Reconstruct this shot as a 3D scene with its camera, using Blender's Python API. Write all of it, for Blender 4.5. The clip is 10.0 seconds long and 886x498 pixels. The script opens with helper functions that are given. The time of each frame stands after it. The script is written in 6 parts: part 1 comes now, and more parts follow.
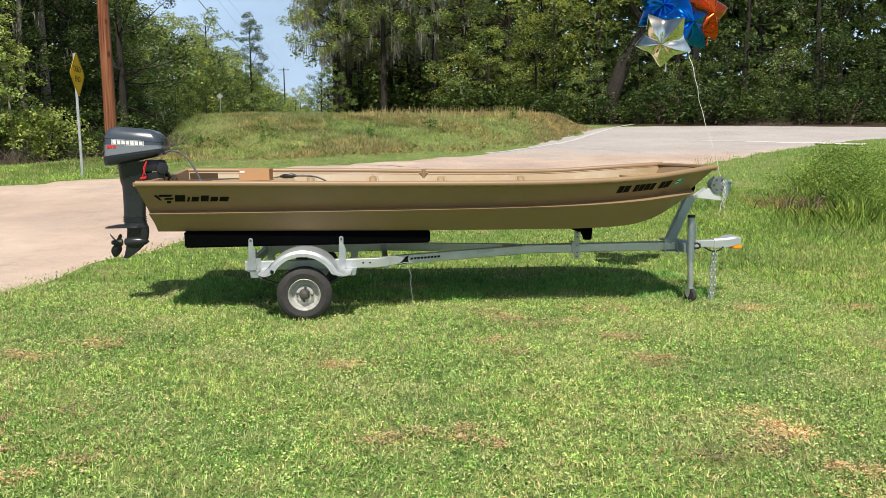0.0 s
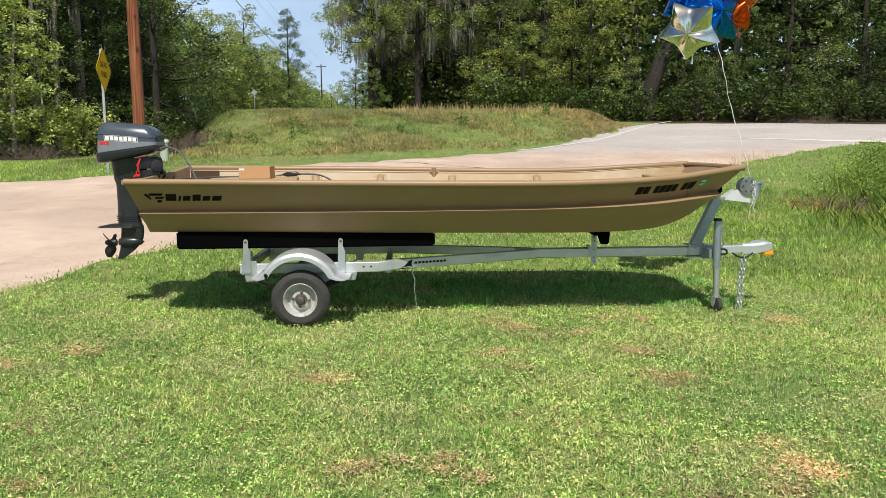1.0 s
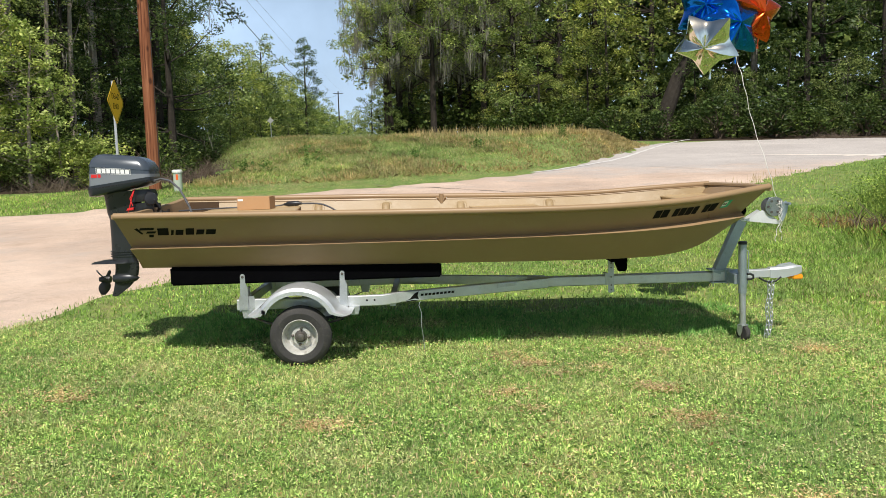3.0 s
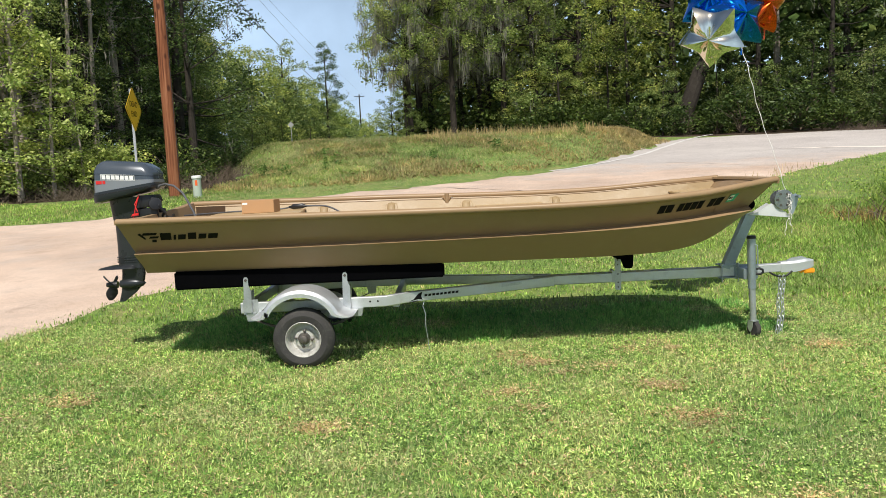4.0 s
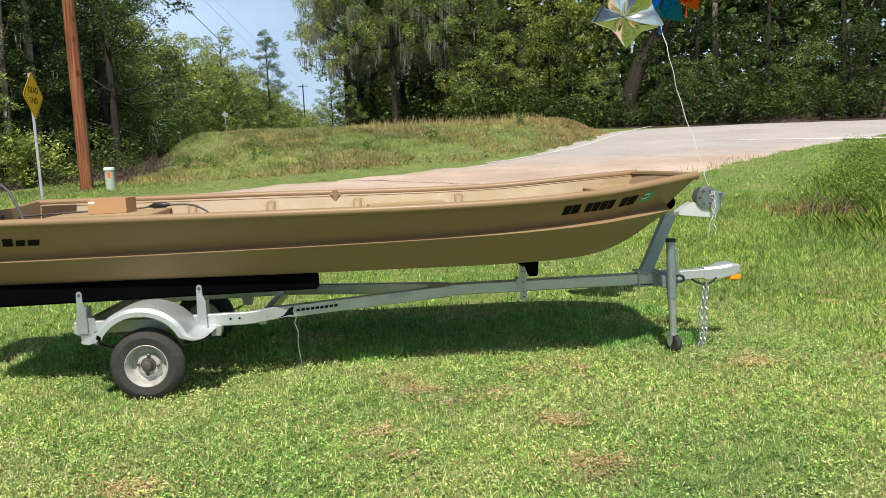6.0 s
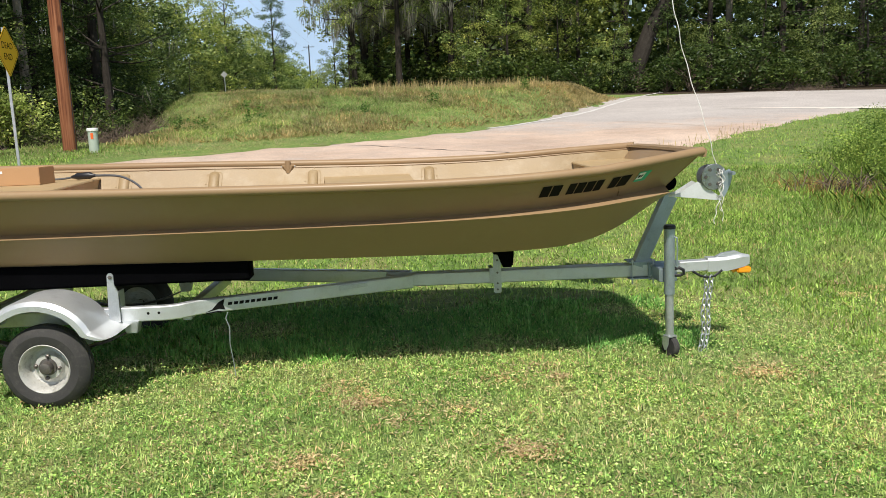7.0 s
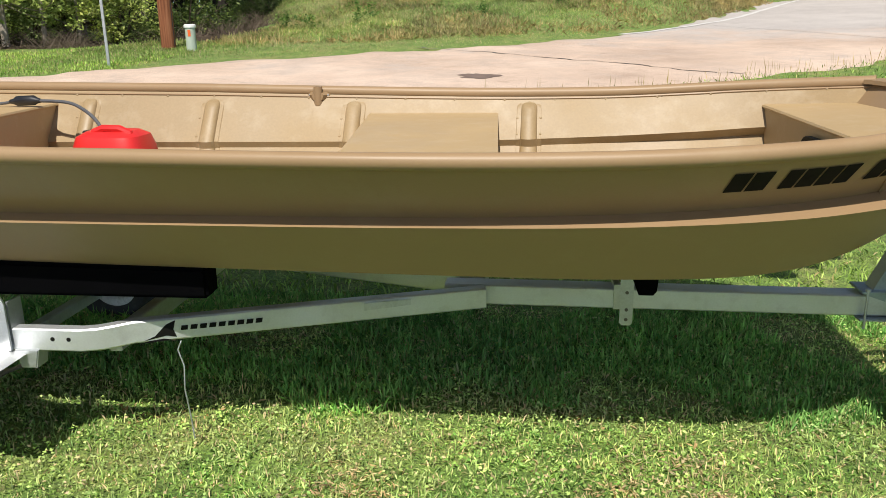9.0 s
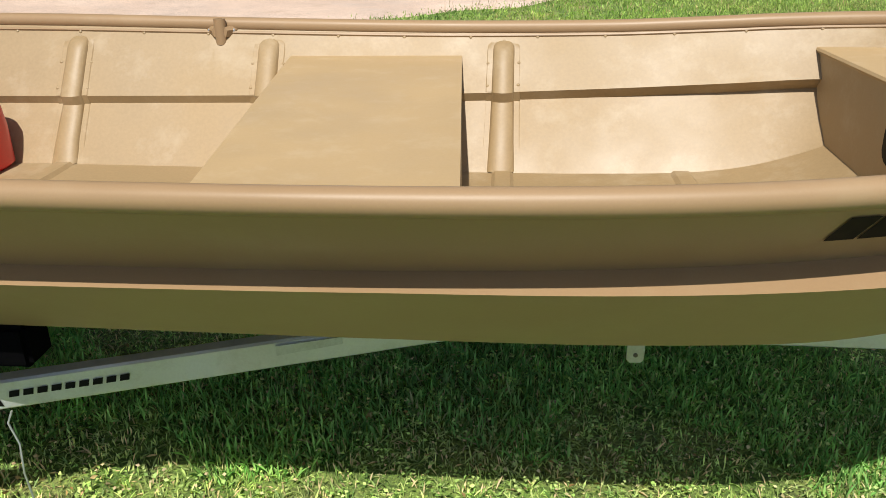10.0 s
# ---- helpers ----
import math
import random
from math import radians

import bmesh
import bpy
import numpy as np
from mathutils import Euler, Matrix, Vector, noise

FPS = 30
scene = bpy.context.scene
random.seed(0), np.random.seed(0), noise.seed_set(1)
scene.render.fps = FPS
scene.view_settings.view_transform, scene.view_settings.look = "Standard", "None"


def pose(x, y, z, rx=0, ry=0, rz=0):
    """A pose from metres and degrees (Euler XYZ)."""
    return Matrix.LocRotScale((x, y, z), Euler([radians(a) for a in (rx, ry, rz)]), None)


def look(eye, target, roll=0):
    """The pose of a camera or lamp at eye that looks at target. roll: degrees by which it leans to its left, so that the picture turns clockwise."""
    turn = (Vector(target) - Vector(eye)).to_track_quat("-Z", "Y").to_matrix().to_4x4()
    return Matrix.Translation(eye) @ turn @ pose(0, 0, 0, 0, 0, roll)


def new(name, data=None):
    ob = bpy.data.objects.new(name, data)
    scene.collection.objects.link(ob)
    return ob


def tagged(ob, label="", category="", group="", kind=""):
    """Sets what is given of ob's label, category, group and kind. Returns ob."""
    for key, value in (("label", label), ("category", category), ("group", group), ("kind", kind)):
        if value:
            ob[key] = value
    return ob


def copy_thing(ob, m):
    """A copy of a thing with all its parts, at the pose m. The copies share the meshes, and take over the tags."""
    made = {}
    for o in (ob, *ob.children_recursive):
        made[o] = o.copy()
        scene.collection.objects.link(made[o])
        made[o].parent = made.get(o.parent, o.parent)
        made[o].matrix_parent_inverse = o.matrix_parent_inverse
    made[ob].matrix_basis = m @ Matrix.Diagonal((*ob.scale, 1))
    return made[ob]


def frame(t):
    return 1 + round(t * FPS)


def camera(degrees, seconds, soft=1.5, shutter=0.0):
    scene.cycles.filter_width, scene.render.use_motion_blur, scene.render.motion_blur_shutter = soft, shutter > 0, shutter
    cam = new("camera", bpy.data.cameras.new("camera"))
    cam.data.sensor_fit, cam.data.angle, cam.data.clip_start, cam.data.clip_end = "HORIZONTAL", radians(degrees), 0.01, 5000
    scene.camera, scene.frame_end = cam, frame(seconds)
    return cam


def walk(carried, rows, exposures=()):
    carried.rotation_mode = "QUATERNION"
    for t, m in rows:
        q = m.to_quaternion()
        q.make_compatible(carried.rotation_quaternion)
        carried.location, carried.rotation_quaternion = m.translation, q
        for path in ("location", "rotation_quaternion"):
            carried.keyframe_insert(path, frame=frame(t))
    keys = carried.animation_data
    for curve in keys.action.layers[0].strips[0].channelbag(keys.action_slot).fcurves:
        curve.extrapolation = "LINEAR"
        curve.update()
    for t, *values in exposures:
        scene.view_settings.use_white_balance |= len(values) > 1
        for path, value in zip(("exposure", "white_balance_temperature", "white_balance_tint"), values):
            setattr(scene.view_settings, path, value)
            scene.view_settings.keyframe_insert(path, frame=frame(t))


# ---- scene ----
EXPOSURE = 0.07
cam = camera(58.6, 10.0, soft=0.55)
PATH = [
    (0, (0.612, -0.336, 1.439), (0.788, 1.64, 1.179), -0.7),
    (0.5, (0.779, -0.126, 1.449), (0.913, 1.852, 1.186), -0.5),
    (1, (0.902, 0.063, 1.441), (0.987, 2.043, 1.174), -0.5),
    (1.5, (0.909, 0.233, 1.451), (0.993, 2.215, 1.197), -0.8),
    (2, (0.906, 0.355, 1.454), (1.01, 2.339, 1.219), -1.3),
    (2.5, (0.963, 0.393, 1.457), (1.039, 2.379, 1.231), -1.6),
    (3, (1.02, 0.419, 1.454), (1.056, 2.407, 1.246), -1.8),
    (4.5, (1.261, 0.526, 1.423), (1.225, 2.516, 1.223), -3.3),
    (5, (1.299, 0.737, 1.416), (1.271, 2.728, 1.222), -3.4),
    (5.5, (1.399, 1.004, 1.424), (1.461, 2.993, 1.218), -3.5),
    (6, (1.682, 1.323, 1.425), (1.787, 3.307, 1.193), -2.9),
    (6.2, (1.767, 1.454, 1.432), (1.881, 3.435, 1.185), -2.4),
    (7.3, (2.083, 2.424, 1.44), (2.127, 4.394, 1.096), -1.9),
    (7.5, (2.119, 2.62, 1.431), (2.094, 4.588, 1.073), -1.5),
    (8, (2.144, 3.094, 1.43), (1.983, 5.043, 1.014), -0.7),
    (8.5, (2.124, 3.58, 1.466), (1.939, 5.512, 0.984), -1.0),
    (9, (2.186, 4.134, 1.472), (1.973, 6.047, 0.927), -0.9),
    (9.5, (2.11, 4.648, 1.488), (1.959, 6.522, 0.805), -0.6),
    (10, (2.161, 5.075, 1.54), (2.031, 6.91, 0.754), -0.8),
]
walk(cam, [(t, look(eye, target, roll)) for t, eye, target, roll in PATH], [(0.0, EXPOSURE - 0.04), (2.0, EXPOSURE - 0.03), (3.5, EXPOSURE), (8.0, EXPOSURE), (9.0, EXPOSURE + 0.05), (10.0, EXPOSURE + 0.07)])

# ---- light ----
SUN_EL, SUN_SHIFT = 55.5, 0.03
world = bpy.data.worlds.new("sky")
scene.world = world
world.use_nodes = True
wn = world.node_tree
sky = wn.nodes.new("ShaderNodeTexSky")
sky.sky_type = "NISHITA"
sky.sun_disc = False
sky.sun_elevation = radians(SUN_EL)
sky.sun_rotation = radians(180)
sky.air_density, sky.dust_density = 1.0, 1.6
# thin high cloud over the blue
coord = wn.nodes.new("ShaderNodeTexCoord")
drift = wn.nodes.new("ShaderNodeTexNoise")
drift.inputs["Scale"].default_value, drift.inputs["Detail"].default_value, drift.inputs["Roughness"].default_value = 3.2, 6.0, 0.6
veil = wn.nodes.new("ShaderNodeValToRGB")
veil.color_ramp.elements[0].position, veil.color_ramp.elements[0].color = 0.36, (0.55, 0.55, 0.55, 1)
veil.color_ramp.elements[1].position, veil.color_ramp.elements[1].color = 0.70, (0.95, 0.95, 0.95, 1)
cloud = wn.nodes.new("ShaderNodeMix")
cloud.data_type = "RGBA"
cloud.inputs[7].default_value = (9.6, 12.8, 17.0, 1.0)
wn.links.new(coord.outputs["Generated"], drift.inputs["Vector"])
wn.links.new(drift.outputs["Fac"], veil.inputs[0])
# haze and cloud thin out towards the zenith
up = wn.nodes.new("ShaderNodeSeparateXYZ")
wn.links.new(coord.outputs["Generated"], up.inputs[0])
low = wn.nodes.new("ShaderNodeMapRange")
low.inputs["From Min"].default_value, low.inputs["From Max"].default_value = 0.18, 0.46
low.inputs["To Min"].default_value, low.inputs["To Max"].default_value = 1.0, 0.04
wn.links.new(up.outputs["Z"], low.inputs["Value"])
thin = wn.nodes.new("ShaderNodeMath")
thin.operation = "MULTIPLY"
wn.links.new(veil.outputs[0], thin.inputs[0])
wn.links.new(low.outputs[0], thin.inputs[1])
wn.links.new(thin.outputs[0], cloud.inputs[0])
wn.links.new(sky.outputs[0], cloud.inputs[6])
wn.links.new(cloud.outputs[2], wn.nodes["Background"].inputs[0])
wn.nodes["Background"].inputs[1].default_value = 0.065
sun = new("sun", bpy.data.lights.new("sun", "SUN"))
sun.data.energy, sun.data.angle, sun.data.color = 5.0, radians(0.53), (1.0, 0.95, 0.87)
c, e = math.cos(radians(SUN_EL)), math.sin(radians(SUN_EL))
sun.matrix_world = look((-20 * SUN_SHIFT, -20 * c, 20 * e), (0, 0, 0))

# ---- materials ----


def nodes_of(name):
    m = bpy.data.materials.new(name)
    m.use_nodes = True
    nt = m.node_tree
    return m, nt, nt.nodes["Principled BSDF"]


def noise_node(nt, scale, detail=4.0, coord="Object", rough=0.55):
    tc = nt.nodes.new("ShaderNodeTexCoord")
    n = nt.nodes.new("ShaderNodeTexNoise")
    n.inputs["Scale"].default_value, n.inputs["Detail"].default_value, n.inputs["Roughness"].default_value = scale, detail, rough
    nt.links.new(tc.outputs[coord], n.inputs["Vector"])
    return n.outputs["Fac"]


def ramp(nt, fac, stops):
    r = nt.nodes.new("ShaderNodeValToRGB")
    els = r.color_ramp.elements
    while len(els) < len(stops):
        els.new(0.5)
    for el, (p, col) in zip(els, stops):
        el.position, el.color = p, (*col, 1.0)
    nt.links.new(fac, r.inputs[0])
    return r.outputs[0]


def mix(nt, fac, a, b, blend="MIX"):
    m = nt.nodes.new("ShaderNodeMix")
    m.data_type, m.blend_type = "RGBA", blend
    for val, sock in ((fac, m.inputs[0]), (a, m.inputs[6]), (b, m.inputs[7])):
        if isinstance(val, (int, float)):
            sock.default_value = val
        elif isinstance(val, tuple):
            sock.default_value = (*val, 1.0)
        else:
            nt.links.new(val, sock)
    return m.outputs[2]


def shade(c3, k):
    return tuple(min(1.0, v * k) for v in c3)


def bump(nt, bsdf, fac, strength, distance):
    b = nt.nodes.new("ShaderNodeBump")
    b.inputs["Strength"].default_value, b.inputs["Distance"].default_value = strength, distance
    nt.links.new(fac, b.inputs["Height"])
    nt.links.new(b.outputs[0], bsdf.inputs["Normal"])


def surface(name, col, rough=0.5, metal=0.0, var=0.18, scale=3.0, fine=60.0, bumps=0.15, dist=0.002, stain=None, stain_amount=0.5, spec=0.5):
    """A worn surface: broad and fine variation, stains, fine relief, roughness that wanders."""
    m, nt, b = nodes_of(name)
    broad, grain = noise_node(nt, scale, 5), noise_node(nt, fine, 3)
    base = ramp(nt, broad, [(0.3, shade(col, 1 - var)), (0.7, shade(col, 1 + var))])
    base = mix(nt, 0.5, base, ramp(nt, grain, [(0.3, shade(col, 1 - var * 0.7)), (0.7, shade(col, 1 + var * 0.7))]))
    if stain:
        blot = ramp(nt, noise_node(nt, scale * 2.3, 8, rough=0.7), [(0.52, (0, 0, 0)), (0.75, (stain_amount,) * 3)])
        base = mix(nt, blot, base, stain)
    nt.links.new(base, b.inputs["Base Color"])
    r = ramp(nt, broad, [(0.3, (rough * 0.8,) * 3), (0.7, (min(1, rough * 1.2),) * 3)])
    nt.links.new(r, b.inputs["Roughness"])
    b.inputs["Metallic"].default_value = metal
    b.inputs["Specular IOR Level"].default_value = spec
    if bumps:
        bump(nt, b, grain, bumps, dist)
    return m


def foliage(name, dark, mid, light, dry=None, scale=0.6, trans=0.35, rough=0.5, dryness=0.12, patch=0.0, clump=1.2, depth=0.4, patch_scale=0.55, own_tone=True, gloss=0.3):
    """Leaves: each leaf its own tone, clumps drift together, light passes through."""
    m, nt, b = nodes_of(name)
    geo = nt.nodes.new("ShaderNodeNewGeometry")
    isl = geo.outputs["Random Per Island"]
    stops = [(0.0, dark), (0.5, mid), (1.0, light)]
    if dry:
        stops = [(0.0, dark), (0.45, mid), (1.0 - dryness - 0.03, light), (1.0 - dryness + 0.03, dry)]
    leaf = ramp(nt, isl, stops)
    drift = ramp(nt, noise_node(nt, scale, 3, "Object"), [(0.3, (0.62, 0.7, 0.66)), (0.7, (1.25, 1.18, 0.95))])
    col = mix(nt, 1.0, leaf, drift, "MULTIPLY")
    tuft = ramp(nt, noise_node(nt, clump, 2, "Object"), [(0.3, (1 - depth,) * 3), (0.7, (1 + depth * 0.8,) * 3)])
    col = mix(nt, 1.0, col, tuft, "MULTIPLY")
    if patch:
        worn = ramp(nt, noise_node(nt, patch_scale, 5, "Object", 0.65), [(0.48, (0, 0, 0)), (0.75, (patch,) * 3)])
        col = mix(nt, worn, col, mix(nt, 0.6, leaf, dry))
    if own_tone:
        info = nt.nodes.new("ShaderNodeObjectInfo")
        own = ramp(nt, info.outputs["Random"], [(0.0, (0.72, 0.8, 0.75)), (0.5, (1.0, 1.0, 0.95)), (1.0, (1.3, 1.2, 0.95))])
        col = mix(nt, 1.0, col, own, "MULTIPLY")
    nt.links.new(col, b.inputs["Base Color"])
    b.inputs["Roughness"].default_value = rough
    b.inputs["Specular IOR Level"].default_value = gloss
    t = nt.nodes.new("ShaderNodeBsdfTranslucent")
    nt.links.new(col, t.inputs["Color"])
    add = nt.nodes.new("ShaderNodeMixShader")
    add.inputs[0].default_value = trans
    nt.links.new(b.outputs[0], add.inputs[1])
    nt.links.new(t.outputs[0], add.inputs[2])
    nt.links.new(add.outputs[0], nt.nodes["Material Output"].inputs["Surface"])
    return m


TAN = (0.335, 0.235, 0.119)
m_boat = surface("tan_boat_paint", (0.300, 0.197, 0.105), 0.42, 0, 0.07, 2.0, 220, 0.06, 0.001, (0.36, 0.27, 0.16), 0.35, spec=0.35)
m_boat_in = surface("tan_boat_paint_inside", shade(TAN, 0.92), 0.5, 0, 0.16, 2.2, 90, 0.12, 0.001, (0.42, 0.33, 0.215), 0.75)
# the boat's own tan paint, lightened so the flat decks look sunlit
m_deck = surface("tan_deck_paint_lit", shade(TAN, 1.3), 0.55, 0, 0.06, 4.0, 120, 0.08, 0.0006, (0.52, 0.40, 0.25), 0.5)
m_well_panel = surface("dark_brown_panel", (0.055, 0.034, 0.019), 0.85, 0, 0.25, 6, 120, 0.1, 0.001, spec=0.1)
m_galv = surface("galvanized_steel", (0.52, 0.54, 0.55), 0.42, 0.75, 0.16, 9.0, 120, 0.06, 0.001, (0.33, 0.34, 0.33), 0.6)
m_alu = surface("aluminium_frame", (0.62, 0.64, 0.65), 0.38, 0.6, 0.10, 6.0, 150, 0.05, 0.001, (0.42, 0.42, 0.40), 0.5)
m_jack = surface("zinc_jack_tube", (0.36, 0.42, 0.45), 0.42, 0.7, 0.15, 9.0, 120, 0.06, 0.001, (0.22, 0.24, 0.24), 0.5)
m_bright = surface("bright_plated_steel", (0.72, 0.73, 0.74), 0.35, 0.35, 0.10, 9.0, 120, 0.05, 0.001, (0.5, 0.5, 0.5), 0.5)
m_winch = surface("bright_zinc_winch", (0.40, 0.41, 0.42), 0.3, 0.95, 0.3, 14.0, 90, 0.2, 0.002, (0.14, 0.14, 0.14), 0.7)
m_carpet = surface("black_bunk_carpet", (0.0025, 0.0025, 0.003), 0.95, 0, 0.4, 8, 500, 0.8, 0.004, spec=0.02)
m_rubber = surface("worn_tyre_rubber", (0.045, 0.043, 0.041), 0.8, 0, 0.25, 9, 180, 0.25, 0.002, (0.12, 0.11, 0.095), 0.5, spec=0.3)
m_rim = surface("scuffed_white_rim", (0.54, 0.53, 0.49), 0.42, 0.25, 0.22, 11, 70, 0.12, 0.001, (0.20, 0.17, 0.13), 0.9)
m_hub = surface("greasy_hub_steel", (0.14, 0.125, 0.11), 0.5, 0.6, 0.3, 25, 150, 0.2, 0.001)
m_black = surface("black_plastic", (0.015, 0.015, 0.017), 0.4, 0, 0.25, 10, 200, 0.06, 0.001)
m_cowl = surface("dark_grey_cowl", (0.062, 0.076, 0.094), 0.24, 0.1, 0.12, 5, 300, 0.03, 0.001)
m_cowl_dark = surface("blackish_cowl_base", (0.018, 0.022, 0.027), 0.3, 0, 0.2, 5, 200, 0.04, 0.001)
m_cowl_light = surface("grey_cowl_band", (0.20, 0.215, 0.23), 0.32, 0.15, 0.08, 5, 300, 0.03, 0.001)
m_leg = surface("grey_engine_leg", (0.028, 0.031, 0.035), 0.30, 0.2, 0.2, 9, 160, 0.08, 0.001)
m_white = surface("white_decal", (0.78, 0.78, 0.76), 0.4, 0, 0.04, 8, 200, 0)
m_decal = surface("black_decal", (0.007, 0.007, 0.006), 0.6, 0, 0.2, 8, 200, 0, spec=0.12)
m_red = surface("red_plastic", (0.62, 0.022, 0.02), 0.38, 0, 0.1, 8, 200, 0.08, 0.001)
m_green = surface("green_decal", (0.03, 0.38, 0.22), 0.4, 0, 0.06, 8, 200, 0)
m_card = surface("brown_cardboard", (0.46, 0.27, 0.135), 0.8, 0, 0.06, 6, 160, 0.1, 0.001, spec=0.2)
m_amber = surface("amber_lens", (0.85, 0.33, 0.02), 0.25, 0, 0.1, 9, 100, 0.05)
m_hose = surface("grey_hose", (0.09, 0.09, 0.095), 0.45, 0, 0.2, 20, 200, 0.05)
m_rope = surface("white_cord", (0.72, 0.70, 0.66), 0.8, 0, 0.1, 20, 200, 0.2)
m_brown_pole, nt, b = nodes_of("red_brown_pole_wood")
tc = nt.nodes.new("ShaderNodeTexCoord")
along = nt.nodes.new("ShaderNodeMapping")
along.inputs["Scale"].default_value = (14.0, 14.0, 0.5)
nt.links.new(tc.outputs["Object"], along.inputs["Vector"])
streak = nt.nodes.new("ShaderNodeTexNoise")
streak.inputs["Scale"].default_value, streak.inputs["Detail"].default_value = 1.6, 6.0
nt.links.new(along.outputs[0], streak.inputs["Vector"])
wood = ramp(nt, streak.outputs["Fac"], [(0.32, (0.105, 0.036, 0.018)), (0.5, (0.215, 0.080, 0.038)), (0.7, (0.31, 0.135, 0.07))])
knots = nt.nodes.new("ShaderNodeMapping")
knots.inputs["Scale"].default_value = (3.2, 3.2, 1.5)
nt.links.new(tc.outputs["Object"], knots.inputs["Vector"])
cells = nt.nodes.new("ShaderNodeTexVoronoi")
cells.inputs["Scale"].default_value = 1.0
nt.links.new(knots.outputs[0], cells.inputs["Vector"])
knot = ramp(nt, cells.outputs["Distance"], [(0.10, (0.85, 0.85, 0.85)), (0.20, (0, 0, 0))])
nt.links.new(mix(nt, knot, wood, (0.045, 0.016, 0.010)), b.inputs["Base Color"])
b.inputs["Roughness"].default_value, b.inputs["Specular IOR Level"].default_value = 0.85, 0.2
bump(nt, b, streak.outputs["Fac"], 0.6, 0.01)
m_wire = surface("black_cable", (0.02, 0.02, 0.022), 0.6, 0, 0.1, 3, 20, 0)
m_sign = surface("yellow_sign_face", (0.62, 0.40, 0.015), 0.45, 0, 0.06, 4, 60, 0.02)
m_signback = surface("grey_sign_back", (0.42, 0.42, 0.41), 0.5, 0.5, 0.1, 5, 60, 0.05)
m_ped = surface("pale_green_pedestal", (0.40, 0.46, 0.38), 0.55, 0, 0.08, 6, 80, 0.05)
m_orange = surface("orange_label", (0.75, 0.12, 0.02), 0.5, 0, 0.05, 6, 80, 0)
m_bark = surface("grey_brown_bark", (0.040, 0.034, 0.028), 0.95, 0, 0.4, 1.5, 14, 1.0, 0.03, (0.10, 0.09, 0.075), 0.5, spec=0.1)
# pale grey bark, lightened further for trunks that catch the sun
m_bark_pale = surface("pale_sunlit_bark", (0.30, 0.255, 0.21), 0.95, 0, 0.45, 1.2, 10, 1.0, 0.03, (0.05, 0.042, 0.035), 0.7, spec=0.1)
m_twig = surface("bleached_dead_twigs", (0.135, 0.105, 0.078), 0.95, 0, 0.35, 2.0, 14, 0, spec=0.05)
m_moss = surface("grey_hanging_moss", (0.20, 0.195, 0.155), 0.95, 0, 0.35, 1.0, 8, 0, spec=0.05)
m_blue_foil = surface("blue_foil", (0.005, 0.16, 0.62), 0.12, 0.9, 0.08, 4, 30, 0.12, 0.004)
m_silver_foil = surface("silver_foil", (0.80, 0.78, 0.66), 0.10, 1.0, 0.05, 4, 30, 0.12, 0.004)
m_orange_foil = surface("orange_foil", (0.72, 0.10, 0.015), 0.14, 0.85, 0.08, 4, 30, 0.12, 0.004)
m_pale = surface("faded_stop_paint", (0.74, 0.665, 0.585), 0.85, 0, 0.1, 1.5, 40, 0.1)
m_line = surface("worn_white_line", (0.60, 0.58, 0.55), 0.8, 0, 0.1, 2, 40, 0.1)

m_lawn = foliage("lawn_blades", (0.14, 0.32, 0.075), (0.42, 0.62, 0.185), (0.77, 0.89, 0.37), (0.88, 0.68, 0.44), 0.8, 0.24, 0.45, 0.15, 0.8, 17.0, 0.55, 1.3, False, 0.35)
# greener blades, tinted to match the shadow under the boat
m_shadow_grass = foliage("shadow_green_blades", (0.12, 0.33, 0.075), (0.26, 0.54, 0.14), (0.44, 0.72, 0.23), (0.66, 0.54, 0.34), 0.8, 0.25, 0.55, 0.03, 0.0, 9.0, 0.45, 1.3, False, 0.35)
m_thatch = foliage("dry_thatch_blades", (0.50, 0.34, 0.19), (0.70, 0.51, 0.31), (0.88, 0.72, 0.48), None, 2.0, 0.2, 0.7, own_tone=False)
m_verge = foliage("verge_blades", (0.14, 0.25, 0.045), (0.33, 0.51, 0.115), (0.56, 0.74, 0.235), (0.64, 0.50, 0.29), 0.6, 0.3, 0.6, 0.08, 0.6, 9.0, 0.45, 0.5, False, 0.12)
m_straw = foliage("straw_blades", (0.30, 0.25, 0.11), (0.50, 0.38, 0.20), (0.68, 0.52, 0.30), None, 0.5, 0.25, 0.7, own_tone=False)
m_weed = foliage("weed_leaves", (0.20, 0.42, 0.085), (0.47, 0.70, 0.19), (0.68, 0.85, 0.32), (0.80, 0.62, 0.40), 1.2, 0.22, 0.5, 0.14, 0.8, 17.0, 0.50, 1.3, False, 0.25)
m_ditch = foliage("ditch_leaves", (0.08, 0.16, 0.035), (0.20, 0.33, 0.08), (0.42, 0.54, 0.17), None, 0.8, 0.3, 0.5)
m_tall = foliage("rough_grass_blades", (0.20, 0.29, 0.085), (0.33, 0.42, 0.145), (0.48, 0.54, 0.225), (0.66, 0.52, 0.34), 0.22, 0.3, 0.7, 0.18, 0.85, 1.2, 0.5, 0.4, False, 0.15)
m_leaf = foliage("tree_leaves", (0.09, 0.14, 0.038), (0.26, 0.33, 0.105), (0.52, 0.56, 0.23), None, 0.35, 0.35, 0.45)
m_leaf2 = foliage("bright_leaves", (0.15, 0.22, 0.050), (0.33, 0.42, 0.12), (0.58, 0.62, 0.25), None, 0.5, 0.4, 0.45)
